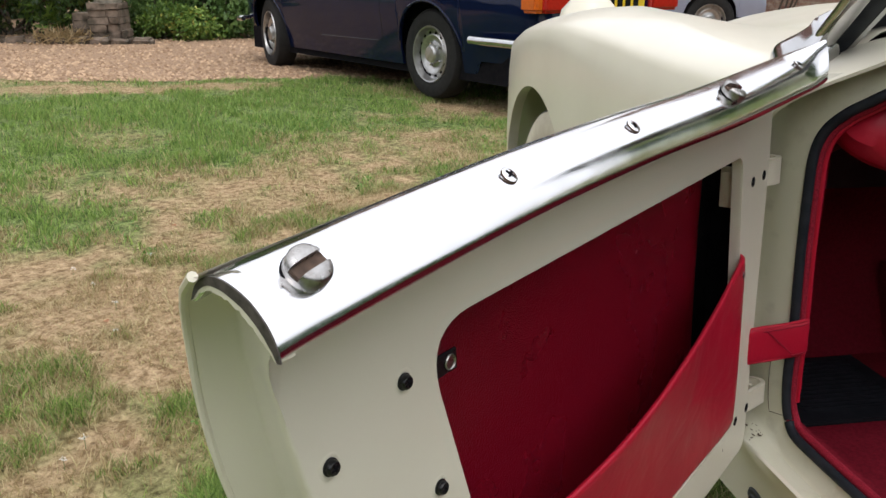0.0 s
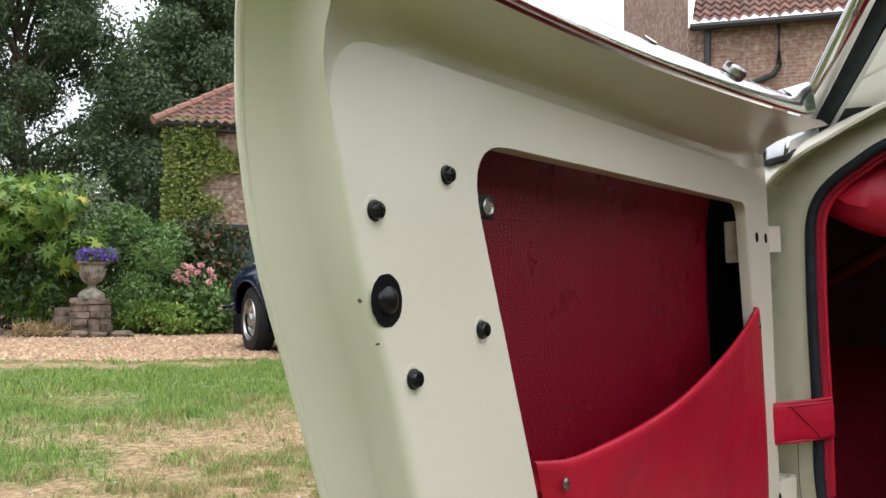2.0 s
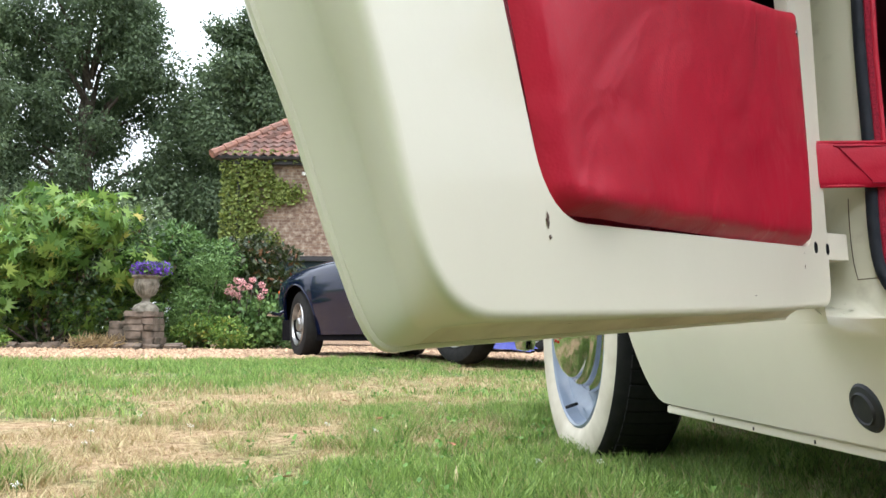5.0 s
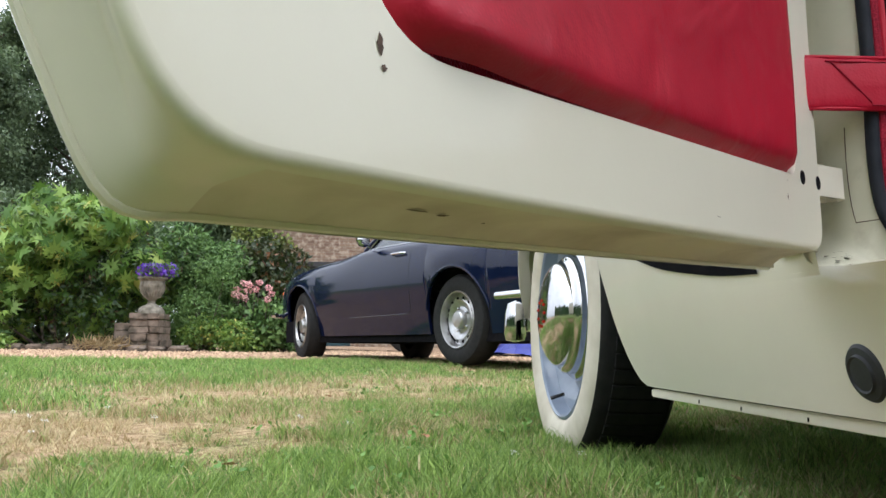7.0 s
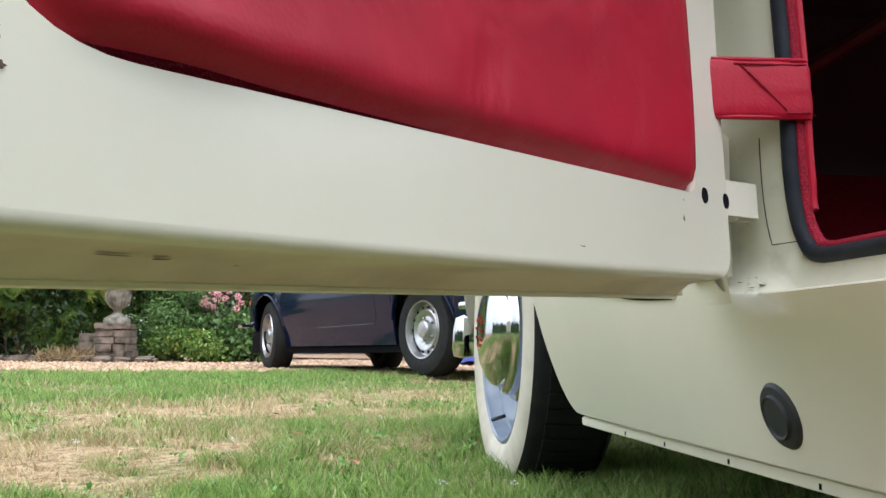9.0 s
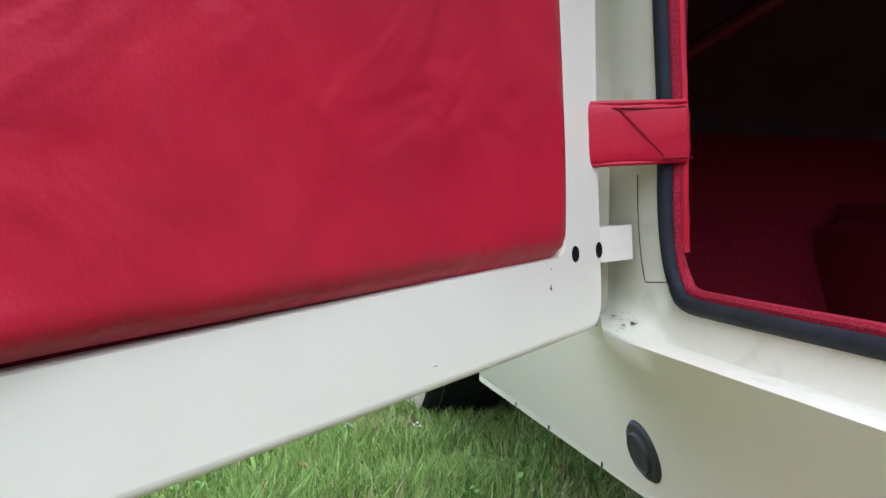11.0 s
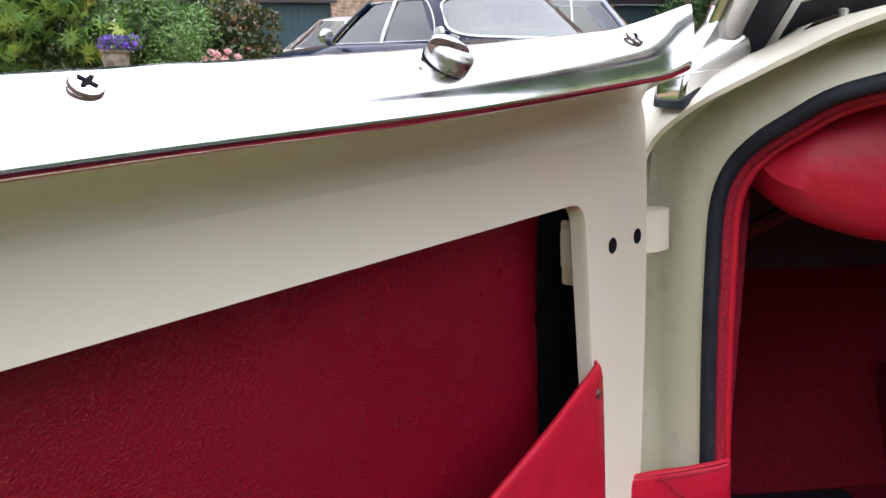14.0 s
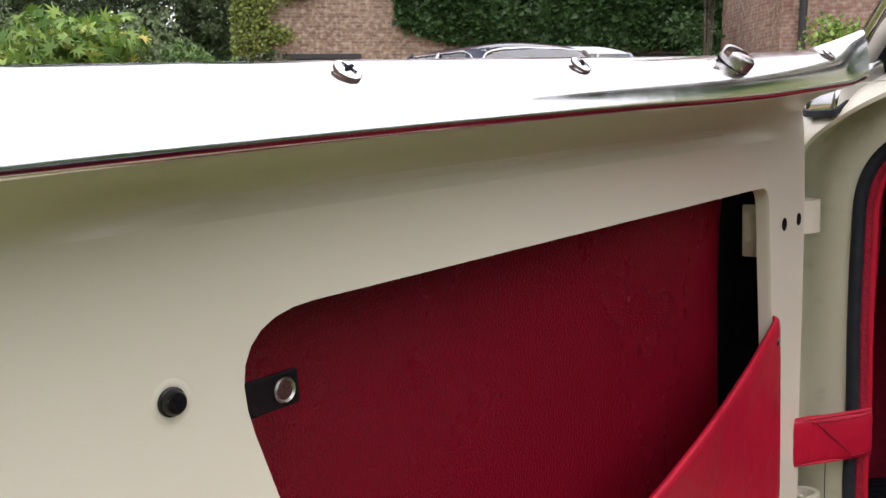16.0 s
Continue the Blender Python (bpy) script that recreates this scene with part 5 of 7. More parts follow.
TOP = [(0.045, -0.25, 1.15), (0.2, -0.21, 1.17), (0.4, -0.16, 1.19), (0.73, -0.13, 1.20), (1.06, -0.16, 1.19), (1.41, -0.25, 1.15)]
part("screen_base", tube(smooth_path(BASE, 3), 0.010, 10), CHROME, car, "chrome screen base", CAR)
mid = [tuple(Vector(a).lerp(Vector(b), 0.13)) for a, b in zip(BASE, TOP)]
part("screen_rubber", grid([BASE, mid]), SEAL, car, "", CAR)
gl = part("windscreen_glass", grid([mid, TOP]), GLASS, car, "", CAR)
gl.visible_shadow = False
part("washer_jet", lathe([(0.007, -0.006), (0.0065, 0.002), (0.0032, 0.003), (0.003, 0.011), (0.0040, 0.012), (0.0040, 0.017), (0.0, 0.018)], 14), STEEL, car, "small brass-tipped washer jet", CAR @ Matrix.Translation((0.145, 0.025, 0.888)))

# cabin
# unseen cover, added to cut the sky light that falls into the cabin
part("cabin_sky_cover", box(0.12, 1.36, -1.0, -0.70, 0.77, 0.785, 0.004), LINING, car, "unseen black cover added to keep sky light out of the cabin", CAR)
part("floor", box(0.09, 1.36, -1.0, 0.62, 0.165, 0.205, 0.0), CARPET, car, "red carpeted floor", CAR)
part("kick_panel", box(0.078, 0.090, 0.05, 0.62, 0.20, 0.82, 0.0), CARPET, car, "red carpet kick panel", CAR)
part("sill_carpet", box(0.076, 0.104, -1.0, 0.045, 0.19, 0.342, 0.006), CARPET, car, "", CAR)
part("floor_step", box(0.118, 0.60, -1.0, 0.165, 0.203, 0.238, 0.014, 3), CARPET, car, "thick red carpet over the floor step", CAR)
part("toe_board", grid([[(0.09, 0.50, 0.20), (1.36, 0.50, 0.20)], [(0.09, 0.592, 0.42), (1.36, 0.592, 0.42)], [(0.09, 0.597, 0.54), (1.36, 0.597, 0.54)]]), CARPET, car, "red carpet toe board", CAR)
part("bulkhead", box(0.09, 1.36, 0.60, 0.64, 0.38, 0.86), LINING, car, "", CAR)
part("tunnel", box(0.60, 0.84, -1.0, 0.60, 0.20, 0.43, 0.04, 3), CARPET, car, "red carpet transmission tunnel", CAR)
part("far_side", box(1.36, 1.40, -1.0, 0.7, 0.16, 0.80), CARPET, car, "", CAR)
part("scuttle_lining", box(0.10, 1.36, 0.09, 0.62, 0.80, 0.82), LINING, car, "", CAR)
part("rear_bulkhead", box(0.05, 1.40, -1.06, -1.0, 0.16, 0.80), CARPET, car, "", CAR)


fm = part("floor_mat", box(0.235, 0.510, 0.235, 0.485, 0.205, 0.214, 0.003), MATRUBBER, car, "ribbed black rubber floor mat", CAR)
for i in range(12):
    part("rib", box(0.275, 0.472, 0.275 + i * 0.016, 0.283 + i * 0.016, 0.213, 0.218, 0.001), MATRUBBER, fm, "", CAR)


def dash():
    """Red padded fascia with a rounded lower edge."""
    rows = []
    rs = [0.078 + 0.33 * k * k for k in linspace(0, 1, 26)]
    rs += linspace(0.45, 1.0, 10) + [1.442 - 0.02 - r for r in reversed(rs)]
    for r in rs:
        e = r if r < 0.72 else 1.42 - r
        zb = curve_at([(0.078, 0.775), (0.085, 0.758), (0.10, 0.742), (0.13, 0.728), (0.18, 0.718), (0.4, 0.71), (0.72, 0.71)], e)
        s0 = curve_at([(0.078, 0.02), (0.1, -0.01), (0.18, -0.045), (0.4, -0.05), (0.72, -0.03)], e)
        zt = curve_at([(0.078, 0.785), (0.10, 0.808), (0.14, 0.832), (0.2, 0.845), (0.3, 0.86), (0.72, 0.885)], e)
        h = zt - zb
        rows.append([(r, s0 + 0.08, zb + 0.02), (r, s0 + 0.03, zb), (r, s0 + 0.012, zb + 0.003), (r, s0, zb + 0.012), (r, s0 - 0.007, zb + 0.3 * h), (r, s0 - 0.006, zb + 0.6 * h), (r, s0 + 0.002, zb + 0.86 * h), (r, s0 + 0.014, zb + 0.97 * h), (r, s0 + 0.03, zt), (r, s0 + 0.10, zt)])
    return grid(rows)


part("fascia", dash(), LEATHER, car, "padded red leather fascia", CAR)
part("steering_brace", tube(smooth_path([(0.27, 0.46, 0.612), (0.36, 0.43, 0.67), (0.47, 0.385, 0.742)], 3), 0.012, 8), BRACE, car, "dark reddish steel brace below the fascia", CAR)

# ---- parked cars ----


def coupe(name, m, paint, label, nose=3.05, tail=-1.0, base=2.35, width=1.58, roof=1.315, detail=True, steer=0.0):
    """A two-door saloon coupe: x to its right from its left flank, y forwards from the rear axle."""
    t = thing(name, m, label, "car", "cars on the drive")
    c = width / 2
    belt_z = 0.862
    belt = [(tail, 0.74), (tail + 0.12, 0.80), (-0.5, 0.835), (0.0, 0.857), (0.6, 0.865), (1.2, 0.865), (1.6, 0.857), (2.2, 0.83), (2.7, 0.785), (nose - 0.1, 0.72), (nose, 0.62)]
    half = [(tail, 0.60), (tail + 0.1, 0.70), (-0.4, 0.765), (0.3, 0.785), (1.5, 0.785), (2.4, 0.765), (nose - 0.25, 0.70), (nose, 0.58)]
    def low(y):
        for yc in (0.0, base):
            d = abs(y - yc)
            if d < 0.335:
                return 0.30 + math.sqrt(0.335**2 - d * d)
        return 0.205 if -0.5 < y < base + 0.4 else 0.29
    ys = []
    y = tail
    while y < nose:
        ys.append(y)
        y += 0.045
    ys.append(nose)
    ys = sorted(ys + [-0.334, 0.334, base - 0.334, base + 0.334, -0.336, 0.336, base - 0.336, base + 0.336])

    def section(y):
        """Half a cross-section: how far out from the middle, and how high."""
        zb, w, zl = curve_at(belt, y), curve_at(half, y) * width / 1.58, low(y)
        wl = w - 0.075 * (1 - min(1, (zl - 0.205) / 0.35))
        f = min(1, max(0, (y - 1.15) / 0.6))
        f = f * f * (3 - 2 * f)
        top = [(w - 0.040, 0.055), (w - 0.056, 0.024), (w - 0.080, 0.006), (w - 0.115, -0.003)]
        slope = [(w - 0.020, 0.105), (w - 0.055, 0.060), (w - 0.115, 0.020), (w - 0.20, -0.006)]
        rim = [(a + (p - a) * f, zb - b - (q - b) * f) for (a, b), (p, q) in zip(top, slope)]
        side = [(wl - 0.02, zl + 0.004), (wl, zl)]
        for k in (0.2, 0.4, 0.6, 0.8):
            z = zl + (rim[0][1] - zl) * k
            side.append((min(wl + (w - wl) * min(1, k * 1.5), w) - (w - rim[0][0]) * max(0, (k - 0.4) / 0.6) ** 2, z))
        side += rim
        mid = 0.03 if (y > 1.3 or y < -0.4) else 0.01
        return side + [(w * 0.55, zb + mid * 0.8), (0.0, zb + mid)]

    def skin(y, z, lift=0.0):
        """A place on the near flank."""
        side = section(y)[1:10]
        for (a, p), (b, q) in zip(side, side[1:]):
            if p <= z <= q:
                return (c - (a + (b - a) * (z - p) / max(q - p, 1e-4)) - lift, y, z)
        return (c - side[-1][0] - lift, y, z)

    rows = []
    for y in ys:
        side = section(y)
        rows.append([(c - a, y, z) for a, z in side] + [(c + a, y, z) for a, z in reversed(side[:-1])])
    part("body", grid(rows, cap=True), paint, t, "", m, edge=45)
    # near-black boxes stand in for the shade under the body and in its arches
    part("chassis", box(0.10, width - 0.10, tail + 0.25, nose - 0.3, 0.155, 0.34), DARK, t, "", m)
    part("arch_lining", box(0.16, width - 0.16, -0.45, 0.45, 0.30, 0.74), DARK, t, "", m)
    part("arch_lining", box(0.16, width - 0.16, base - 0.45, base + 0.45, 0.30, 0.72), DARK, t, "", m)
    # cabin: rings from belt to roof
    KT = 0.84
    def ring(k):
        z = belt_z + (roof - belt_z) * k
        inset = 0.13 + 0.14 * k**1.3
        yf = 1.50 - 0.60 * k
        yr = -0.50 + 0.40 * k**0.9
        x0, x1 = inset, width - inset
        pts = round_poly([(x0, yr), (x0, yf), (x1, yf), (x1, yr)], [0.42, 0.20, 0.20, 0.42], 10)
        return [(x, y, z) for x, y in pts]
    def out(p, k=1.008):
        return (c + (p[0] - c) * k, 0.25 + (p[1] - 0.25) * k, p[2])
    def flank(y, z, s, lift=0.004):
        kk = max((z - belt_z) / (roof - belt_z), 0)
        x = 0.13 + 0.14 * kk**1.3 - lift
        return (x if s == 0 else width - x, y, z)
    zk = belt_z + (roof - belt_z) * KT
    roof_rows = [[(c + (x - c) * (1 - w), 0.33 + (y - 0.33) * (1 - w), zk + (roof + 0.016 - zk) * (1 - (1 - w) ** 2.6)) for x, y, z in ring(KT)] for w in (0, 0.04, 0.09, 0.16, 0.25, 0.36, 0.5, 0.66, 0.82)]
    part("roof", grid(roof_rows, close=True, cap=True), paint, t, "", m, edge=70)
    part("glasshouse", grid([ring(k)[10:34] for k in (0.0, 0.3, 0.6, KT)]), GLASS, t, "", m)
    zt = belt_z + (roof - belt_z) * KT
    for s in (0, 1):
        part("windscreen_post", tube([flank(1.35 - 0.43 * k, belt_z + (zt - belt_z) * k, s, 0.0) for k in linspace(0, 1, 4)], 0.024, 8), paint, t, "", m)
        part("door_post", tube([flank(0.60 - 0.03 * k, belt_z + (zt - belt_z) * k, s) for k in linspace(0, 1, 4)], 0.013, 8), CHROME, t, "", m)
        rows = []
        for k in linspace(0, KT, 8):
            z = belt_z + (roof - belt_z) * k
            y0 = curve_at([(0.0, -0.05), (0.3, -0.01), (0.6, 0.09), (0.76, 0.19), (KT, 0.30)], k)
            y1 = -0.50 + 0.40 * k**0.9 + curve_at([(0, 0.42), (0.15, 0.35), (0.6, 0.36), (KT, 0.40)], k)
            y1 = min(y1, y0 - 0.09)
            rows.append([flank(y0 + (y1 - y0) * u, z, s, 0.006 - 0.012 * u * u) for u in linspace(0, 1, 5)])
        part("rear_post", grid(rows), paint, t, "", m)
        if s == 0:
            front = [(1.29, belt_z + 0.008), (0.62, belt_z + 0.008), (0.595, zt - 0.004), (0.91, zt - 0.004), (1.10, belt_z + 0.145), (1.29, belt_z + 0.008)]
            rear = [(0.58, belt_z + 0.008), (-0.01, belt_z + 0.008), (-0.045, belt_z + 0.02), (-0.012, belt_z + 0.3 * (roof - belt_z)), (0.035, belt_z + 0.46 * (roof - belt_z)), (0.09, belt_z + 0.6 * (roof - belt_z)), (0.17, zt - 0.03), (0.24, zt - 0.010), (0.30, zt - 0.004), (0.555, zt - 0.004), (0.58, belt_z + 0.008)]
            for lo in (front, rear):
                part("window_trim", tube([flank(y, z, s, 0.009) for y, z in lo], 0.0042, 6), CHROME, t, "chrome window surround", m)
    n = 11
    def rear(a, k, grow=1.004):
        """A place on the wrapped rear window: a across it, k up it."""
        r = ring(k)
        line = r[-n:] + r[:n]
        u = min(max(a, 0), 1) * (len(line) - 1)
        q = min(int(u), len(line) - 2)
        p = Vector(line[q]).lerp(Vector(line[q + 1]), u - q)
        return out(p, grow)
    inner_l, outer_l = [], []
    for q in range(49):
        th = 2 * math.pi * q / 48
        cu, sv = math.cos(th), math.sin(th)
        eu, ev = math.copysign(abs(cu) ** 0.45, cu), math.copysign(abs(sv) ** 0.45, sv)
        inner_l.append((0.5 + 0.40 * eu, 0.45 + 0.39 * ev))
        m_ = max(abs(cu), abs(sv))
        outer_l.append((0.5 + 0.5 * cu / m_, 0.44 + 0.43 * sv / m_))
    frame_rows = [[rear(a * (1 - w) + c_ * w, k * (1 - w) + d_ * w, 1.005) for (a, k), (c_, d_) in zip(inner_l, outer_l)] for w in (0, 0.5, 1)]
    part("rear_frame", grid(frame_rows), paint, t, "", m)
    part("rear_window_trim", tube([rear(a, k, 1.008) for a, k in inner_l], 0.009, 8), CHROME, t, "chrome rear window surround", m)
    part("rear_window", grid([[rear(0.08 + 0.84 * a, k, 1.002) for a in linspace(0, 1, 20)] for k in linspace(0.04, 0.86, 6)]), REARGLASS, t, "", m)
    part("glasshouse_base", tube([out(p, 1.0) for p in ring(0.0)] + [ring(0.0)[0]], 0.010, 6), BLACK, t, "", m)
    part("cabin_interior", box(0.16, width - 0.16, -0.5, 1.2, 0.5, 0.87), SMOKE, t, "", m)
    for x in (0.25, 0.88):
        part("front_seat", box(x, x + 0.46, 0.05, 0.2, 0.6, 1.12, 0.05, 3), SMOKE, t, "", m)
    part("rear_seat", box(0.26, width - 0.26, -0.30, -0.14, 0.6, 0.98, 0.05, 3), SMOKE, t, "", m)
    # wheels
    for y in (0.0, base):
        for x, flip in ((0.055, 1), (width - 0.055, -1)):
            wm = m @ Matrix.Translation((x, y, 0.297)) @ pose(0, 0, 0, 0, 0, steer if y else 0) @ Matrix.Diagonal((flip, 1, 1, 1))
            w = part("wheel", lathe([(0.19, 0.165), (0.23, 0.178), (0.28, 0.170), (0.296, 0.150), (0.300, 0.09), (0.296, 0.03), (0.28, 0.006), (0.24, -0.006), (0.205, 0.0), (0.182, 0.008)], 48, "x"), TYRE, t, "black road tyre", wm)
            part("rim", lathe([(0.188, 0.006), (0.184, -0.003), (0.177, -0.001), (0.172, 0.022), (0.165, 0.046), (0.155, 0.050), (0.145, 0.036), (0.128, 0.024), (0.105, 0.030), (0.085, 0.044), (0.062, 0.040), (0.058, 0.010), (0.048, 0.0), (0.0, -0.004)], 40, "x"), ALLOY, w, "silver steel wheel with round vents", wm)
            if flip == 1 and detail:
                for i in range(14):
                    a = 2 * math.pi * i / 14
                    part("vent", lathe([(0.013, 0.0), (0.012, -0.002), (0.0, -0.002)], 12, "x"), DARK, w, "", wm @ Matrix.Translation((0.031, 0.141 * math.cos(a), 0.141 * math.sin(a))))
                for i in range(5):
                    a = 2 * math.pi * i / 5
                    part("wheel_nut", lathe([(0.010, 0.006), (0.009, -0.010), (0.0, -0.012)], 8, "x"), CHROME, w, "", wm @ Matrix.Translation((0.036, 0.075 * math.cos(a), 0.075 * math.sin(a))))
    if detail:
        part("rear_bumper", tube(smooth_path([(-0.005, -0.50, 0.425), (-0.012, -0.75, 0.425), (0.06, tail - 0.04, 0.425), (c, tail - 0.09, 0.425), (width - 0.06, tail - 0.04, 0.425), (width + 0.012, -0.75, 0.425)], 5), 0.02, 10, flat=1.2), CHROME, t, "chrome rear bumper", m)
        part("front_bumper", tube(smooth_path([(0.03, base + 0.45, 0.40), (0.10, nose - 0.06, 0.40), (c, nose + 0.03, 0.40), (width - 0.10, nose - 0.06, 0.40)], 5), 0.02, 10), CHROME, t, "chrome front bumper", m)
        part("tail_lamp", box(0.12, 0.36, tail - 0.03, tail + 0.05, 0.60, 0.73, 0.02, 3), REDLAMP, t, "red tail lamp", m)
        part("tail_lamp", box(0.07, 0.16, tail - 0.005, tail + 0.14, 0.60, 0.73, 0.02, 3), ORANGE, t, "amber turn lamp", m)
        part("tail_lamp", box(width - 0.36, width - 0.08, tail - 0.03, tail + 0.08, 0.60, 0.73, 0.02, 3), REDLAMP, t, "", m)
        part("number_plate", box(c - 0.26, c + 0.26, tail - 0.045, tail - 0.02, 0.60, 0.72, 0.004), YELLOW, t, "yellow number plate", m)
        for i in range(6):
            part("plate_bar", box(c - 0.21 + i * 0.072, c - 0.165 + i * 0.072, tail - 0.048, tail - 0.044, 0.625, 0.695), BLACK, t, "", m, smooth=False)
        line = [(0.54, z) for z in linspace(0.855, 0.40, 12)] + [(0.56, 0.365), (0.60, 0.35)] + [(y, 0.35 - 0.01 * (y - 0.6)) for y in linspace(0.7, 1.45, 8)]
        part("door_line", tube([skin(y, z, -0.001) for y, z in line], 0.003, 6), BLACK, t, "", m)
        part("door_handle", tube([skin(0.62, 0.785, -0.005), skin(0.64, 0.785, 0.024), skin(0.76, 0.785, 0.024), skin(0.78, 0.785, -0.005)], 0.009, 8), CHROME, t, "chrome door handle", m)
        part("mirror", lathe([(0.0, -0.03), (0.04, -0.02), (0.055, 0.0), (0.05, 0.03), (0.02, 0.05), (0.0, 0.052)], 20, "y"), CHROME, t, "chrome door mirror", m @ Matrix.Translation((-0.02, 1.12, 0.92)))
        part("mirror_stalk", tube([(0.06, 1.14, 0.86), (-0.01, 1.13, 0.91)], 0.009, 8), CHROME, t, "", m)
        flap = [(-0.62, 0.67), (-0.46, 0.67), (-0.46, 0.79), (-0.62, 0.79), (-0.62, 0.67)]
        part("filler_flap", tube([skin(y, z, -0.001) for y, z in flap], 0.0025, 6), BLACK, t, "", m)
        for yc in (0.0, base):
            pts = [skin(yc + 0.345 * math.cos(a), 0.30 + 0.345 * math.sin(a), 0.001) for a in linspace(0.2, 2.94, 20)]
            part("arch_lip", tube(pts, 0.008, 8), paint, t, "", m)
        part("side_lamp", lathe([(0.02, 0.02), (0.018, -0.012), (0.0, -0.016)], 14, "x"), ORANGE, t, "", m @ Matrix.Translation(Vector(skin(nose - 0.20, 0.60)) + Vector((0.010, 0, 0))))
        part("c_badge", lathe([(0.045, 0.01), (0.04, -0.014), (0.0, -0.018)], 20, "x"), ALLOY, t, "round vent badge", m @ Matrix.Translation((0.128, -0.10, 0.91)))
    return t


BLUE_AT = pose(3.566, 3.347, 0.078, -0.7, 0, -16.3)
coupe("coupe", BLUE_AT, BLUE, "dark blue classic coupe with silver steel wheels on the gravel", roof=1.203, width=1.40, steer=-11)
coupe("coupe", pose(8.72, 6.2, 0.06, 0, 0, 218.7), GREYCAR, "silver-blue saloon parked behind the dark coupe", roof=1.49, detail=False)
coupe("coupe", pose(8.71, 8.32, 0.06, 0, 0, 38.7), BROWNCAR, "brown saloon parked by the garage", roof=1.34, detail=False)


def tarp():
    rng = random.Random(4)
    rows = []
    for i in range(9):
        rows.append([(0.1 * i - 0.4 + rng.uniform(-0.03, 0.03), 0.09 * j - 0.36 + rng.uniform(-0.03, 0.03), 0.01 + 0.24 * math.exp(-((i - 4) ** 2 + (j - 4) ** 2) / 10) * rng.uniform(0.6, 1.2)) for j in range(9)])
    return grid(rows)


tagged(part("tarpaulin", tarp(), TARP, None, "", pose(7.30, 5.43, 0.07, 0, 0, 20), edge=20), "crumpled blue tarpaulin on the gravel", "tarpaulin")

# ---- garden ----
GARDEN = Vector((0.78, 0.626, 0))


def leaf_mesh(name, pos, nrm, size, material, parent=None, label="", aspect=0.5, seed=1, kind="diamond", up=0.3):
    """Many folded leaves, one island each."""
    rng = np.random.default_rng(seed)
    n = len(pos)
    d = rng.normal(size=(n, 3))
    d = d + nrm * 0.6 + np.array([0, 0, -up])
    d /= np.linalg.norm(d, axis=1)[:, None]
    s = np.cross(d, nrm + 0.35 * rng.normal(size=(n, 3)))
    s /= np.linalg.norm(s, axis=1)[:, None] + 1e-9
    k = np.cross(s, d)
    z = (size * rng.uniform(0.6, 1.3, n))[:, None]
    if kind == "diamond":
        V = np.stack([pos, pos + d * z * 0.5 + s * z * aspect * 0.5 + k * z * 0.08, pos + d * z, pos + d * z * 0.5 - s * z * aspect * 0.5 + k * z * 0.08], 1).reshape(-1, 3)
        F = (np.arange(n)[:, None, None] * 4 + np.array([(0, 1, 2), (0, 2, 3)])[None]).reshape(-1, 3)
    else:
        # palmate: lobes round the stalk
        lobes = 7
        out = [pos]
        for i in range(lobes * 2 + 1):
            a = -2.2 + 4.4 * i / (lobes * 2)
            r = (1.0 if i % 2 else 0.42) * (1 - 0.12 * abs(a))
            out.append(pos + z * (d * (r * math.cos(a)) + s * (r * math.sin(a)) * 0.95 - k * 0.28 * r * r + k * 0.05))
        V = np.stack(out, 1).reshape(-1, 3)
        w = lobes * 2 + 2
        F = (np.arange(n)[:, None, None] * w + np.array([(0, i, i + 1) for i in range(1, lobes * 2 + 1)])[None]).reshape(-1, 3)
    return np_part(name, V, F, material, parent, label)


def crown_points(blobs, n, seed, shell=0.35):
    """Points and outward ways on the uneven skin of lumps (x, y, z, rx, ry, rz)."""
    rng = np.random.default_rng(seed)
    b = np.array(blobs)
    vol = (b[:, 3] * b[:, 4] * b[:, 5]) ** 0.7
    i = rng.choice(len(b), n, p=vol / vol.sum())
    d = rng.normal(size=(n, 3))
    d /= np.linalg.norm(d, axis=1)[:, None]
    r = 1 - shell * rng.random(n) ** 1.5
    r *= 1 + 0.18 * np.sin(5 * d[:, 0] + i) * np.sin(6 * d[:, 2] + 2 * i)
    p = b[i, :3] + d * b[i, 3:] * r[:, None]
    nrm = d / b[i, 3:]
    nrm /= np.linalg.norm(nrm, axis=1)[:, None]
    return p, nrm


def lumps(cx, cy, cz, w, d, h, n, seed, size=0.4):
    """Lumps filling a bush of that centre and half size."""
    rng = random.Random(seed)
    out = []
    for _ in range(n):
        a, r = rng.uniform(0, 6.28), rng.random() ** 0.5
        z = rng.uniform(-0.8, 0.8)
        f = math.sqrt(1 - 0.7 * z * z)
        k = size * rng.uniform(0.6, 1.2)
        u, v = math.cos(a) * r * w * f, math.sin(a) * r * d * f
        out.append((cx - 0.626 * u + 0.78 * v, cy + 0.78 * u + 0.626 * v, cz + z * h, k, k, k * 0.85))
    return out


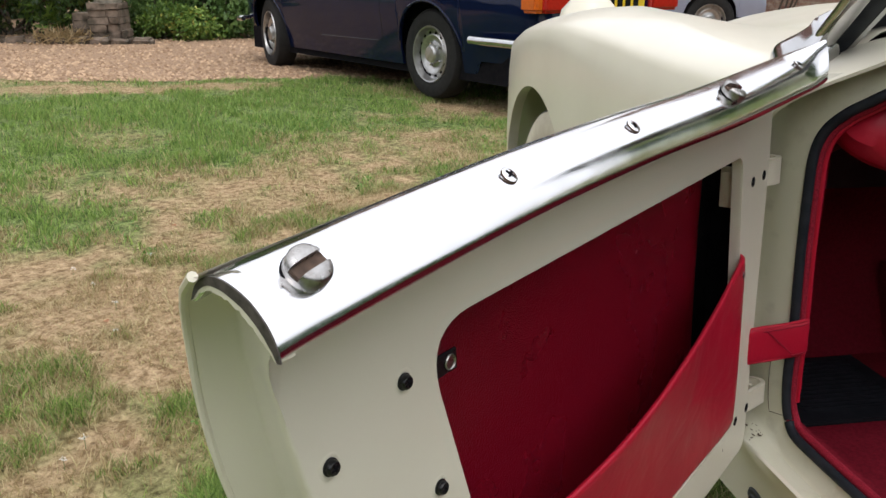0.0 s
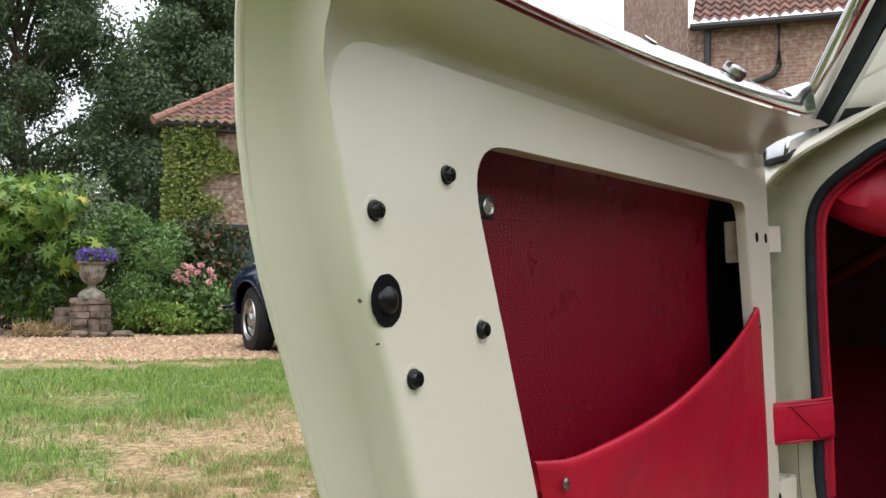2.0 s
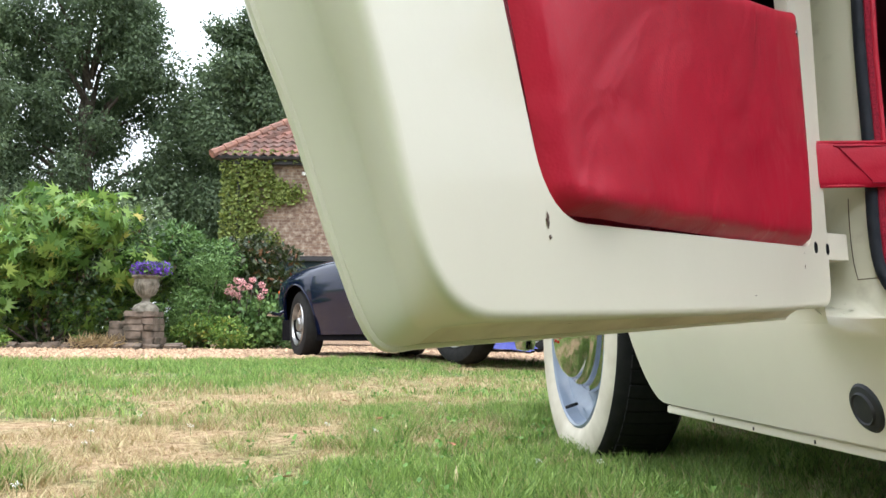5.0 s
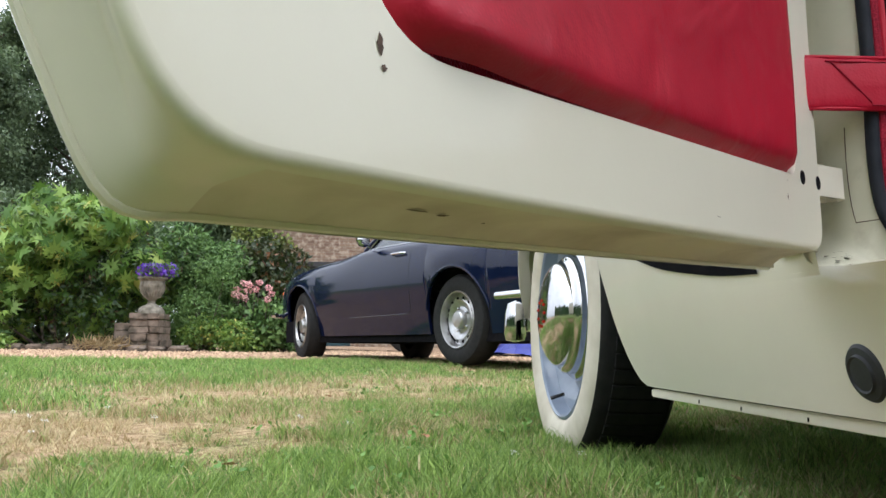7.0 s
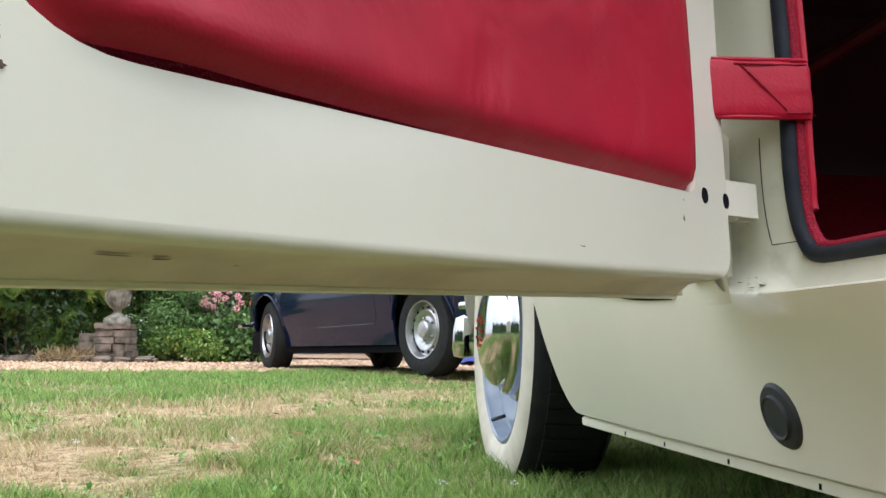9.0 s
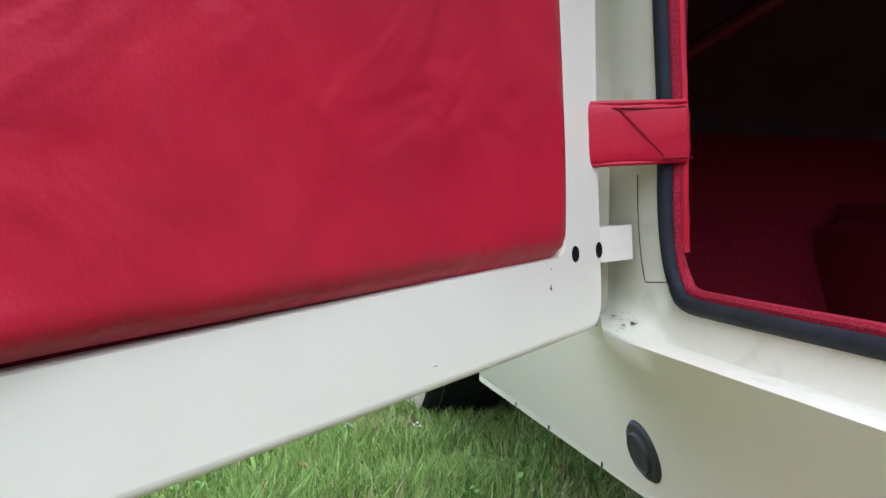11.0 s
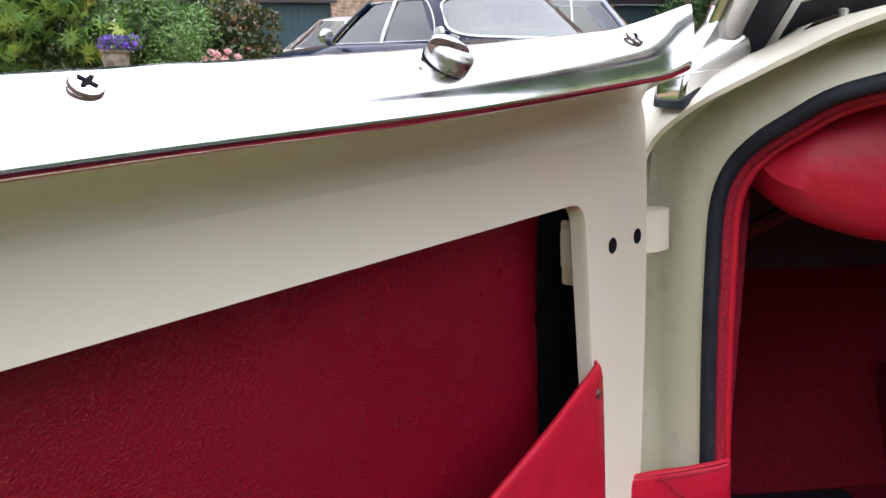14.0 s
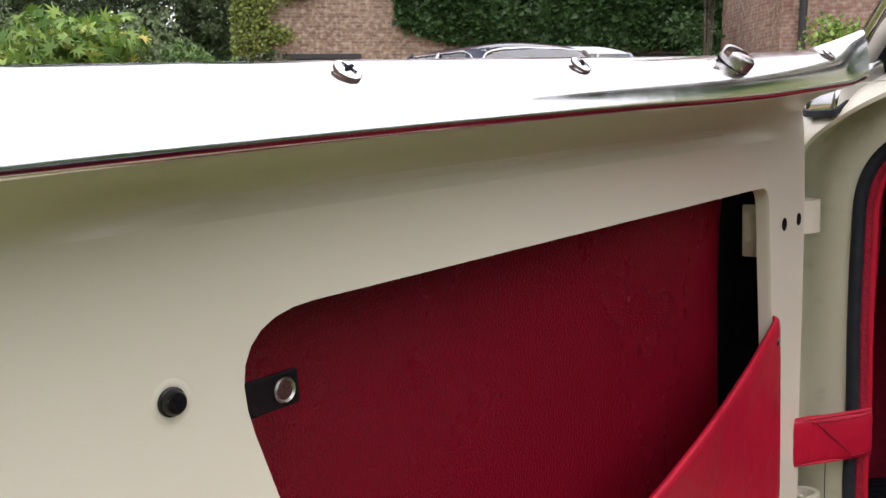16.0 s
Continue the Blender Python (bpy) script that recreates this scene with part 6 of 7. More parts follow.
def bush(name, label, blobs, n, size, material, seed, kind="diamond", aspect=0.5, stems=4, category="bush"):
    b = np.array(blobs)
    c = b[:, :3].mean(0)
    t = thing(name, pose(c[0], c[1], 0.04), label, category)
    rng = random.Random(seed)
    for i in range(stems):
        q = b[rng.randrange(len(b))]
        part("stem", tube([(c[0] + rng.uniform(-0.2, 0.2), c[1] + rng.uniform(-0.2, 0.2), 0.0), ((c[0] + q[0]) / 2, (c[1] + q[1]) / 2, q[2] * 0.5), (q[0], q[1], q[2])], [0.02, 0.014, 0.006], 6), BARK, t)
    p, nr = crown_points(blobs, n, seed)
    ok = p[:, 2] > 0.03
    leaf_mesh("crown", p[ok], nr[ok], np.full(ok.sum(), size), material, t, "", aspect, seed, kind)
    return t


def G(along, depth):
    """A place in the garden: along the border to the right, and away from the lawn."""
    p = Vector((4.62, 8.46, 0)) + Vector((0.626, -0.78, 0)) * along + GARDEN * depth
    return p.x, p.y


# urn on its stone pedestal
ux, uy = G(0.0, 0.0)


def pedestal():
    t = thing("pedestal", pose(ux, uy, 0.04, 0, 0, -51), "rough weathered stone block pedestal under the urn", "pedestal")
    rng = random.Random(2)
    rot = pose(ux, uy, 0.0, 0, 0, -51)

    def stone(a, b, y0, y1, z0, z1):
        bm = box(a + 0.002, b - 0.002, y0, y1, z0 + 0.001, z1 - 0.001, 0.006, 2)
        lean = rng.uniform(-0.014, 0.014)
        for v in bm.verts:
            v.co += Vector((rng.uniform(-0.007, 0.007), lean + rng.uniform(-0.012, 0.012), rng.uniform(-0.006, 0.006)))
        part("stone", bm, STONE, t, "", rot)

    z = 0.02
    for h in (0.085, 0.075, 0.09, 0.07, 0.08, 0.065):
        x0, x1 = -0.165 + rng.uniform(-0.008, 0.008), 0.16 + rng.uniform(-0.008, 0.008)
        cuts = [x0, rng.uniform(x0 + 0.09, x1 - 0.09), x1]
        for a, b in zip(cuts, cuts[1:]):
            stone(a, b, -0.20 + rng.uniform(-0.008, 0.008), 0.20, z, z + h)
        z += h
    stone(0.16, 0.235, -0.17, 0.15, 0.02, 0.12)
    stone(0.158, 0.20, -0.15, 0.15, 0.12, 0.20)
    # shoulder against the planting
    for z0, z1, x0 in ((0.02, 0.11, -0.40), (0.11, 0.20, -0.39), (0.20, 0.30, -0.38), (0.30, 0.38, -0.37)):
        stone(x0, -0.168, -0.10, 0.18, z0, z1)
    return z


pz = pedestal()
urn = tagged(part("urn", lathe([(0.0, 0.0), (0.15, 0.0), (0.155, 0.025), (0.145, 0.055), (0.115, 0.085), (0.07, 0.105), (0.045, 0.125), (0.045, 0.15), (0.058, 0.165), (0.08, 0.185), (0.127, 0.25), (0.144, 0.33), (0.140, 0.37), (0.155, 0.385), (0.176, 0.40), (0.172, 0.42), (0.14, 0.42), (0.13, 0.39), (0.0, 0.38)], 32), URNSTONE, None, "", pose(ux, uy, pz - 0.005) @ Matrix.Diagonal((0.93, 0.93, 0.98, 1))), "weathered stone garden urn with fluted bowl", "urn")
PLACE[urn.name] = pose(ux, uy, pz - 0.005) @ Matrix.Diagonal((0.93, 0.93, 0.98, 1))
for i in range(20):
    a = 2 * math.pi * i / 20
    part("flute", tube([(0.085 * math.cos(a), 0.085 * math.sin(a), 0.188), (0.127 * math.cos(a), 0.127 * math.sin(a), 0.25), (0.143 * math.cos(a), 0.143 * math.sin(a), 0.325)], 0.011, 6), URNSTONE, urn, "", PLACE[urn.name])
fl = thing("flowers", pose(ux, uy, pz + 0.42), "mass of purple flowers growing in the urn", "flowers")
blobs = [(ux + 0.09 * math.cos(a) * k, uy + 0.09 * math.sin(a) * k, pz + 0.45 + 0.02 * k, 0.08, 0.08, 0.065) for a, k in ((0, 0), (0.5, 1), (2, 1.1), (3.4, 1), (5, 1.1), (1.2, 1.7), (4.2, 1.6), (5.6, 1.9))]
p, nr = crown_points(blobs, 1500, 3)
leaf_mesh("foliage", p, nr, np.full(len(p), 0.04), LEAF_SHRUB, fl, "", 0.6, 3)
p, nr = crown_points(blobs, 1500, 4, 0.12)
leaf_mesh("petals", p, nr, np.full(len(p), 0.034), PETAL_PURPLE, fl, "", 1.0, 4)


def border():
    bl = lumps(*G(-1.35, 0.65), 1.0, 1.45, 0.55, 0.75, 22, 21, 0.42)
    bush("broad_leaf_shrub", "tall shrub with large palmate light green leaves", bl, 2100, 0.145, LEAF_FATSIA, 21, "palm", stems=7, category="shrub")
    bl = lumps(*G(-1.2, 0.95), 0.95, 1.4, 0.45, 0.75, 20, 22, 0.42)
    bush("shrub", "dense dark green leafy shrub in the border", bl, 9000, 0.07, LEAF_DARK, 22, category="shrub")
    bl = lumps(*G(0.22, 1.1), 1.0, 0.34, 0.45, 0.72, 18, 23, 0.30)
    bush("shrub", "feathery mid-green shrub behind the urn", bl, 11000, 0.075, LEAF_SHRUB, 23, aspect=0.35, category="shrub")
    bl = lumps(*G(0.42, 0.45), 0.75, 0.28, 0.25, 0.40, 8, 24, 0.22)
    bush("shrub", "small-leaved variegated shrub beside the urn", bl, 4500, 0.035, LEAF_SHRUB, 24, category="shrub")
    bl = lumps(*G(1.0, 1.4), 0.85, 0.42, 0.40, 0.66, 24, 25, 0.30)
    bush("shrub", "dark evergreen shrub with reddish new leaves", bl, 9500, 0.085, LEAF_RED, 25, category="shrub")
    bl = lumps(*G(0.12, 0.5), 0.28, 0.45, 0.2, 0.24, 10, 31, 0.2)
    bush("low_shrub", "low dark green shrub behind the pedestal", bl, 3500, 0.055, LEAF_SHRUB, 31, stems=3, category="shrub")
    bl = lumps(*G(0.75, 0.35), 0.24, 0.5, 0.22, 0.16, 10, 26, 0.16)
    bush("low_plants", "low bright green plants at the border's edge", bl, 4200, 0.05, LEAF_FATSIA, 26, stems=2, category="plants")
    bl = lumps(*G(1.5, 0.75), 0.32, 0.42, 0.22, 0.22, 10, 27, 0.2)
    bush("low_shrub", "rounded green low shrub beside the drive", bl, 5200, 0.05, LEAF_SHRUB, 27, stems=2, aspect=0.25, category="shrub")
    bl = lumps(*G(-2.5, 0.9), 0.9, 1.2, 0.6, 0.8, 14, 28, 0.42)
    bush("shrub", "mixed green border shrub", bl, 6000, 0.09, LEAF_SHRUB, 28, category="shrub")
    bl = lumps(*G(-1.65, -0.35), 0.12, 0.28, 0.16, 0.09, 6, 29, 0.12)
    bush("low_plants", "clump of light green low plants by the lawn", bl, 900, 0.06, LEAF_FATSIA, 29, stems=0, category="plants")
    # far side hedge behind the border
    bl = lumps(*G(-2.6, 3.6), 1.1, 2.2, 0.7, 1.0, 24, 30, 0.55)
    bush("hedge", "loose green hedge behind the border with pale blossom", bl, 12000, 0.11, LEAF_BIRCH, 30, category="hedge")
    # fallen straw under the urn
    rng = np.random.default_rng(8)
    n = 700
    sx, sy = G(-0.42, -0.18)
    pos = np.stack([sx + rng.normal(0, 0.16, n), sy + rng.normal(0, 0.14, n), 0.05 + 0.10 * rng.random(n)], 1)
    nrm = np.tile(np.array([0, 0, 1.0]), (n, 1)) + rng.normal(0, 0.4, (n, 3))
    ob = leaf_mesh("dead_grass", pos, nrm, np.full(n, 0.13), STRAW, None, "", 0.06, 8)
    tagged(ob, "tuft of dead straw-coloured grass beside the pedestal", "dead grass", kind="stuff")
    # pink flower heads
    hy = thing("hydrangea", pose(*G(1.28, 0.55), 0.04), "hydrangea with round pink flower heads", "flowers")
    r = random.Random(6)
    heads = [(0.82, 0.80), (0.90, 0.87), (0.95, 0.78), (0.86, 0.72), (0.98, 0.85), (1.04, 0.80), (0.93, 0.69), (0.79, 0.74), (1.20, 0.82), (1.22, 0.75), (1.19, 0.68), (1.08, 0.88)]
    for i, (al, z) in enumerate(heads):
        x, y = G(al, 0.42 + 0.1 * r.random())
        p, nr = crown_points([(x, y, z, 0.033, 0.033, 0.028)], 90, 40 + i, 0.1)
        leaf_mesh("flower_head", p, nr, np.full(len(p), 0.020), PETAL_PINK, hy, "", 0.9, 40 + i)
        part("stem", tube([(x, y + 0.1, 0.05), (x, y + 0.05, z * 0.5), (x, y, z)], 0.006, 5), BARK, hy)
    bl = [(*G(0.92, 0.62), 0.42, 0.26, 0.26, 0.34), (*G(1.2, 0.62), 0.40, 0.22, 0.22, 0.33)]
    p, nr = crown_points(bl, 1800, 77)
    leaf_mesh("crown", p, nr, np.full(len(p), 0.07), LEAF_SHRUB, hy, "", 0.6, 77)
    # edging stones
    r = random.Random(9)
    for i in range(9):
        al = -1.35 + i * 0.22
        x, y = G(al, -0.30 + 0.05 * r.random())
        bm = box(-0.11, 0.11, -0.07, 0.07, 0.0, 0.10, 0.025, 2)
        for v in bm.verts:
            v.co += Vector((r.uniform(-0.015, 0.015), r.uniform(-0.015, 0.015), r.uniform(-0.015, 0.015)))
        tagged(part("edging_stone", bm, STONE, None, "", pose(x, y, 0.035, 0, 0, -51 + r.uniform(-12, 12))), "rough grey-brown edging stone of the border", "stone", "edging stones of the border")


border()


def big_tree(x, y, h, w, seed, material, n, size, lean=0.0):
    t = thing("tree", pose(x, y, 0), "tall dark green tree with gaps of sky in its crown", "tree", "trees behind the garden")
    rng = random.Random(seed)
    part("trunk", tube(smooth_path([(x, y, -0.2), (x + 0.2, y, h * 0.3), (x - 0.2, y + 0.2, h * 0.6), (x + lean, y, h * 0.92)], 4), [0.45 - 0.033 * i for i in range(13)], 10), BARK, t)
    blobs = []
    for i in range(170):
        z = h * (0.16 + 0.76 * rng.random())
        k = (z / h)
        spread = w * (1.25 - k) ** 0.6 * rng.uniform(0.35, 1.05)
        a = rng.uniform(0, 6.28)
        bx, by = x + math.cos(a) * spread, y + math.sin(a) * spread
        r = w * rng.uniform(0.10, 0.26)
        blobs.append((bx, by, z, r, r, r * rng.uniform(0.6, 1.5)))
        if i % 6 == 0:
            part("limb", tube([(x, y, z * 0.75), ((x + bx) / 2, (y + by) / 2, z * 0.92), (bx, by, z)], [0.14, 0.09, 0.03], 6), BARK, t)
    p, nr = crown_points(blobs, n, seed, 0.95)
    leaf_mesh("crown", p, nr, np.full(len(p), size), material, t, "", 0.5, seed, up=0.7)


big_tree(19.5, 36.5, 17, 5.2, 51, LEAF_TREE, 125000, 0.19)
big_tree(24.0, 30.5, 15, 4.3, 52, LEAF_TREE, 115000, 0.19)
big_tree(14.5, 40.0, 16, 5.0, 53, LEAF_BIRCH, 90000, 0.19)
big_tree(11.0, 33.0, 11, 4.0, 54, LEAF_TREE, 75000, 0.18)
big_tree(29.0, 38.0, 16, 5.0, 55, LEAF_TREE, 14000, 0.36)

# ---- barn and house ----
ANG = 38.75
BARN = pose(0.78 * 21, 0.626 * 21, 0, 0, 0, ANG - 90)
# barn space: x to the right along the wall, y away from the garden
barn = thing("barn", BARN, "long brick barn with hipped clay tile roof and teal garage doors", "barn")
BX0, BX1, EAVE = -5.7, 6.8, 4.6


def barn_wall():
    doors = [(-4.7, -2.92), (3.83, 5.68)]
    xs = [BX0] + [v for d in doors for v in d] + [BX1]
    for i in range(0, len(xs), 2):
        part("wall", box(xs[i], xs[i + 1], 0, 0.35, 0, EAVE), BRICK, barn, "", BARN, smooth=False)
    for a, b in doors:
        part("wall", box(a, b, 0, 0.35, 2.06, EAVE), BRICK, barn, "", BARN, smooth=False)
        d = part("garage_door", box(a + 0.02, b - 0.02, 0.25, 0.31, 0.02, 2.04), TEAL, barn, "dark teal boarded garage door", BARN, smooth=False)
        n = int((b - a) / 0.15)
        for k in range(n):
            x = a + 0.03 + k * (b - a - 0.06) / n
            part("board", box(x, x + (b - a - 0.06) / n - 0.012, 0.235, 0.25, 0.04, 2.0, 0.003), TEAL, d, "", BARN)
        part("lintel", box(a - 0.15, b + 0.15, -0.015, 0.2, 2.04, 2.16), PIPE, barn, "", BARN, smooth=False)
    part("side_wall", box(BX0, BX0 + 0.35, 0.35, 6.0, 0, EAVE), BRICK, barn, "", BARN, smooth=False)
    part("side_wall", box(BX1 - 0.35, BX1, 0.35, 6.0, 0, EAVE), BRICK, barn, "", BARN, smooth=False)
    part("gutter", tube([(BX0 - 0.35, -0.28, EAVE + 0.0), (BX1 + 0.3, -0.28, EAVE - 0.02)], 0.07, 10), PIPE, barn, "black gutter", BARN)
    part("fascia_board", box(BX0 - 0.2, BX1 + 0.2, -0.22, -0.02, EAVE - 0.16, EAVE + 0.05), PIPE, barn, "", BARN, smooth=False)
    part("downpipe", tube([(BX0 + 0.22, -0.12, EAVE - 0.05), (BX0 + 0.22, -0.12, 0)], 0.055, 10), PIPE, barn, "black downpipe", BARN)


barn_wall()


def roof_face(p00, p10, p01, p11, nu, nv, amp=0.04):
    """A sloping face of rolled tiles laid in courses, between an eave and a ridge."""
    a, b, c, d = (Vector(p) for p in (p00, p10, p01, p11))
    nrm = (b - a).cross(c - a).normalized()
    if nrm.z < 0:
        nrm = -nrm
    n = nu * 4
    rows = []
    for j in range(nv):
        for e in (0.0, 0.96):
            t = min((j + e) / nv, 1)
            l, r = a.lerp(c, t), b.lerp(d, t)
            row = []
            for i in range(n + 1):
                s = i / n
                wv = math.sin(2 * math.pi * nu * s * (r - l).length / max((b - a).length, 0.1))
                row.append(l.lerp(r, s) + nrm * (amp * wv + (0.05 if e == 0.0 else 0.0) + 0.015 * math.sin(j * 12.9 + i // 4 * 7.7)))
            rows.append(row)
    return grid(rows)


RX0, RX1, RZ = -2.4, 2.3, 7.4
part("roof", roof_face((BX0 - 0.35, -0.35, EAVE), (BX1 + 0.3, -0.35, EAVE), (RX0, 3.2, RZ), (RX1, 3.2, RZ), 56, 18), TILE, barn, "mottled clay pantile roof", BARN, edge=50)
part("hip_roof", roof_face((BX0 - 0.35, 6.3, EAVE), (BX0 - 0.35, -0.35, EAVE), (RX0, 3.25, RZ), (RX0, 3.2, RZ), 26, 18), TILE, barn, "", BARN, edge=50)
part("hip_roof", roof_face((BX1 + 0.3, -0.35, EAVE), (BX1 + 0.3, 6.3, EAVE), (RX1, 3.2, RZ), (RX1, 3.25, RZ), 26, 18), TILE, barn, "", BARN, edge=50)


def ridge(a, b):
    """Overlapping half-round tiles along a hip or ridge."""
    a, b = Vector(a), Vector(b)
    n = max(2, int((b - a).length / 0.38))
    path, rad = [], []
    for k in range(n):
        path += [a.lerp(b, k / n), a.lerp(b, (k + 0.94) / n)]
        rad += [0.118, 0.092]
    return tube(path, rad, 8)


part("ridge_tiles", ridge((BX0 - 0.4, -0.4, EAVE + 0.05), (RX0, 3.2, RZ + 0.05)), RIDGE, barn, "orange clay hip tiles", BARN)
part("ridge_tiles", ridge((BX1 + 0.35, -0.4, EAVE + 0.05), (RX1, 3.2, RZ + 0.05)), RIDGE, barn, "", BARN)
part("ridge_tiles", ridge((RX0, 3.2, RZ + 0.05), (RX1, 3.2, RZ + 0.05)), RIDGE, barn, "", BARN)
lamp_m = BARN @ Matrix.Translation((BX0 + 1.85, -0.1, EAVE - 0.36))
part("wall_lamp", lathe([(0.0, -0.07), (0.045, -0.055), (0.05, 0.0), (0.03, 0.03), (0.0, 0.04)], 14), WHITEWOOD, barn, "small white wall lamp", lamp_m)


def creeper(name, label, x0, x1, z0, z1, n, size, material, seed, cover):
    rng = np.random.default_rng(seed)
    x, z = rng.uniform(x0, x1, n), rng.uniform(z0, z1, n)
    ok = cover(x, z) > rng.random(n) * 0.4
    x, z = x[ok], z[ok]
    n = len(x)
    y = -0.03 - 0.22 * rng.random(n) * (0.4 + value_noise(x, z, 1.3, seed))
    bm_ = np.array(BARN)
    pos = np.stack([x, y, z, np.ones(n)], 1) @ bm_.T
    nrm = np.tile((bm_[:3, :3] @ np.array([0, -1, 0.35])), (n, 1))
    ob = leaf_mesh(name, pos[:, :3], nrm, np.full(n, size), material, None, "", 0.9, seed)
    tagged(ob, label, "climbing plant", kind="stuff")


creeper("creeper", "yellow-green creeper on the barn's corner", BX0 - 0.2, BX0 + 2.6, 0, EAVE + 0.15, 19000, 0.085, LEAF_LIGHT, 61,
        lambda x, z: np.clip(1.35 - (x - BX0) / 0.95 - 0.55 * np.clip(3.2 - z, 0, 9) * (x > BX0 + 0.7) + 1.3 * (z > EAVE - 0.1) + 1.6 * (value_noise(x, z, 1.6, 6) - 0.5), 0, 1))
creeper("ivy", "dense dark ivy covering the barn wall", -1.9, 6.2, 2.3, EAVE + 0.05, 26000, 0.15, LEAF_IVY, 62,
        lambda x, z: np.clip((z - 2.45) * 3 + (x + 1.9) * 0.9 - 1.0 + 1.2 * (value_noise(x, z, 1.5, 7) - 0.5), 0, 1))

# the tall house to the right
HOUSE = pose(0, 0, 0) @ pose(16.6, 7.3, 0, 0, 0, ANG - 90 - 24)
house = thing("house", HOUSE, "tall red brick house with black drainpipes and a white casement window", "house")
HW, HH = 9.0, 6.25
part("wall", box(1.35, HW, 0, 0.35, 0, HH), HOUSEBRICK, house, "", HOUSE, smooth=False)
part("gable_wall", grid([[(1.35, 0.0, 0), (1.35, 0.0, HH), (1.35, 0.0, 9.2)], [(-0.6, 4.2, 0), (-0.6, 4.2, HH), (-0.7, 4.4, 10.5)]]), HOUSEBRICK, house, "", HOUSE, smooth=False)
part("back_wall", box(-0.6, HW, 7.0, 7.3, 0, HH), HOUSEBRICK, house, "", HOUSE, smooth=False)
part("roof", roof_face((1.45, -0.3, HH), (HW + 0.3, -0.3, HH), (1.45, 4.0, HH + 3.6), (HW + 0.3, 4.0, HH + 3.6), 40, 18), TILE, house, "clay tile roof", HOUSE, edge=50)
part("gutter", tube([(1.4, -0.25, HH - 0.06), (HW, -0.25, HH - 0.06)], 0.08, 8), PIPE, house, "black gutter", HOUSE)
part("drainpipe", tube([(1.75, -0.09, HH), (1.75, -0.09, 0)], 0.075, 10), PIPE, house, "black iron drainpipe", HOUSE)
part("drainpipe", tube([(1.75, -0.09, 4.5), (2.6, -0.09, 4.95), (3.05, -0.09, 5.12), (3.15, -0.09, 5.3), (3.15, -0.09, HH)], 0.06, 10), PIPE, house, "", HOUSE)
part("pipe_collar", lathe([(0.10, -0.14), (0.12, 0.0), (0.10, 0.14)], 12), PIPE, house, "", HOUSE @ Matrix.Translation((1.75, -0.09, 4.5)))
# casement in the receding wall
SIDE = HOUSE @ Matrix.Translation((1.35, 0, 0)) @ pose(0, 0, 0, 0, 0, math.degrees(math.atan2(4.2, -1.95)))
win = part("window", box(1.5, 3.0, -0.02, 0.06, 4.25, 5.25), SMOKE, house, "white casement window", SIDE, smooth=False)
for a, b, c, d in ((1.45, 3.05, 5.2, 5.3), (1.45, 3.05, 4.2, 4.3), (1.45, 1.55, 4.2, 5.3), (2.95, 3.05, 4.2, 5.3), (2.2, 2.3, 4.2, 5.3)):
    part("window_frame", box(a, b, -0.05, 0.10, c, d, 0.01), WHITEWOOD, win, "", SIDE)

# far planting beyond the cars
bl = lumps(14.6, 5.9, 0.7, 0.8, 0.8, 0.65, 12, 70, 0.4)
bush("shrub", "bright green shrub before the house", bl, 4000, 0.10, LEAF_LIGHT, 70, category="shrub")
bl = lumps(15.2, 6.6, 3.6, 0.35, 1.15, 0.38, 12, 71, 0.3)
bush("climber", "green climbing shrub on the house wall", bl, 5000, 0.10, LEAF_SHRUB, 71, stems=6, category="climbing plant")
bl = lumps(15.7, 4.4, 1.6, 0.6, 0.8, 0.75, 14, 72, 0.4)
bush("shrub", "tall light green shrub by the house", bl, 4500, 0.11, LEAF_FATSIA, 72, category="shrub")

q = HOUSE @ Vector((-0.1, 1.6, 1.7))
bl = lumps(q.x, q.y, 1.7, 0.8, 0.8, 1.5, 20, 73, 0.45)
bush("climber", "dense dark ivy at the foot of the house gable", bl, 7000, 0.13, LEAF_IVY, 73, stems=5, category="climbing plant")

# unseen hedge, added behind and to the left to block low sky light
ROUND = smooth_path([(-4.0, 22.0, 0), (-8.0, 15.0, 0), (-9.0, 6.0, 0), (-8.6, -1.0, 0), (-6.5, -5.0, 0), (0.0, -6.4, 0), (9.0, -6.2, 0), (17.0, -3.0, 0)], 8)
back = grid([[(p.x + 0.3 * math.sin(1.7 * k + 2 * z), p.y + 0.3 * math.sin(2.3 * k + z), z * (1 + 0.12 * math.sin(0.9 * k))) for k, p in enumerate(ROUND)] for z in linspace(0, 2.7, 12)])
hb = part("sky_blocking_hedge", back, LEAF_DARK, None, "")
tagged(hb, "unseen dark green hedge added to block low sky light", "hedge", kind="structure")

# broad-leaved weeds and fallen leaves among the grass
rng = np.random.default_rng(31)
n = 1500
x, y = rng.uniform(-1.0, 3.4, n), rng.uniform(0.0, 4.2, n)
ok = (value_noise(x, y, 2.2, 33) + 0.5 * value_noise(x, y, 6, 34) > 0.72) & (dryness(x, y) < 0.5) & (drive_edge(x, y) < -0.1)
x, y = x[ok], y[ok]
k = 6
a = np.repeat(rng.uniform(0, 6.28, len(x)), k) + np.tile(np.arange(k) * 1.05, len(x))
r = np.repeat(rng.uniform(0.004, 0.012, len(x)), k)
wx, wy = np.repeat(x, k) + r * np.cos(a), np.repeat(y, k) + r * np.sin(a)
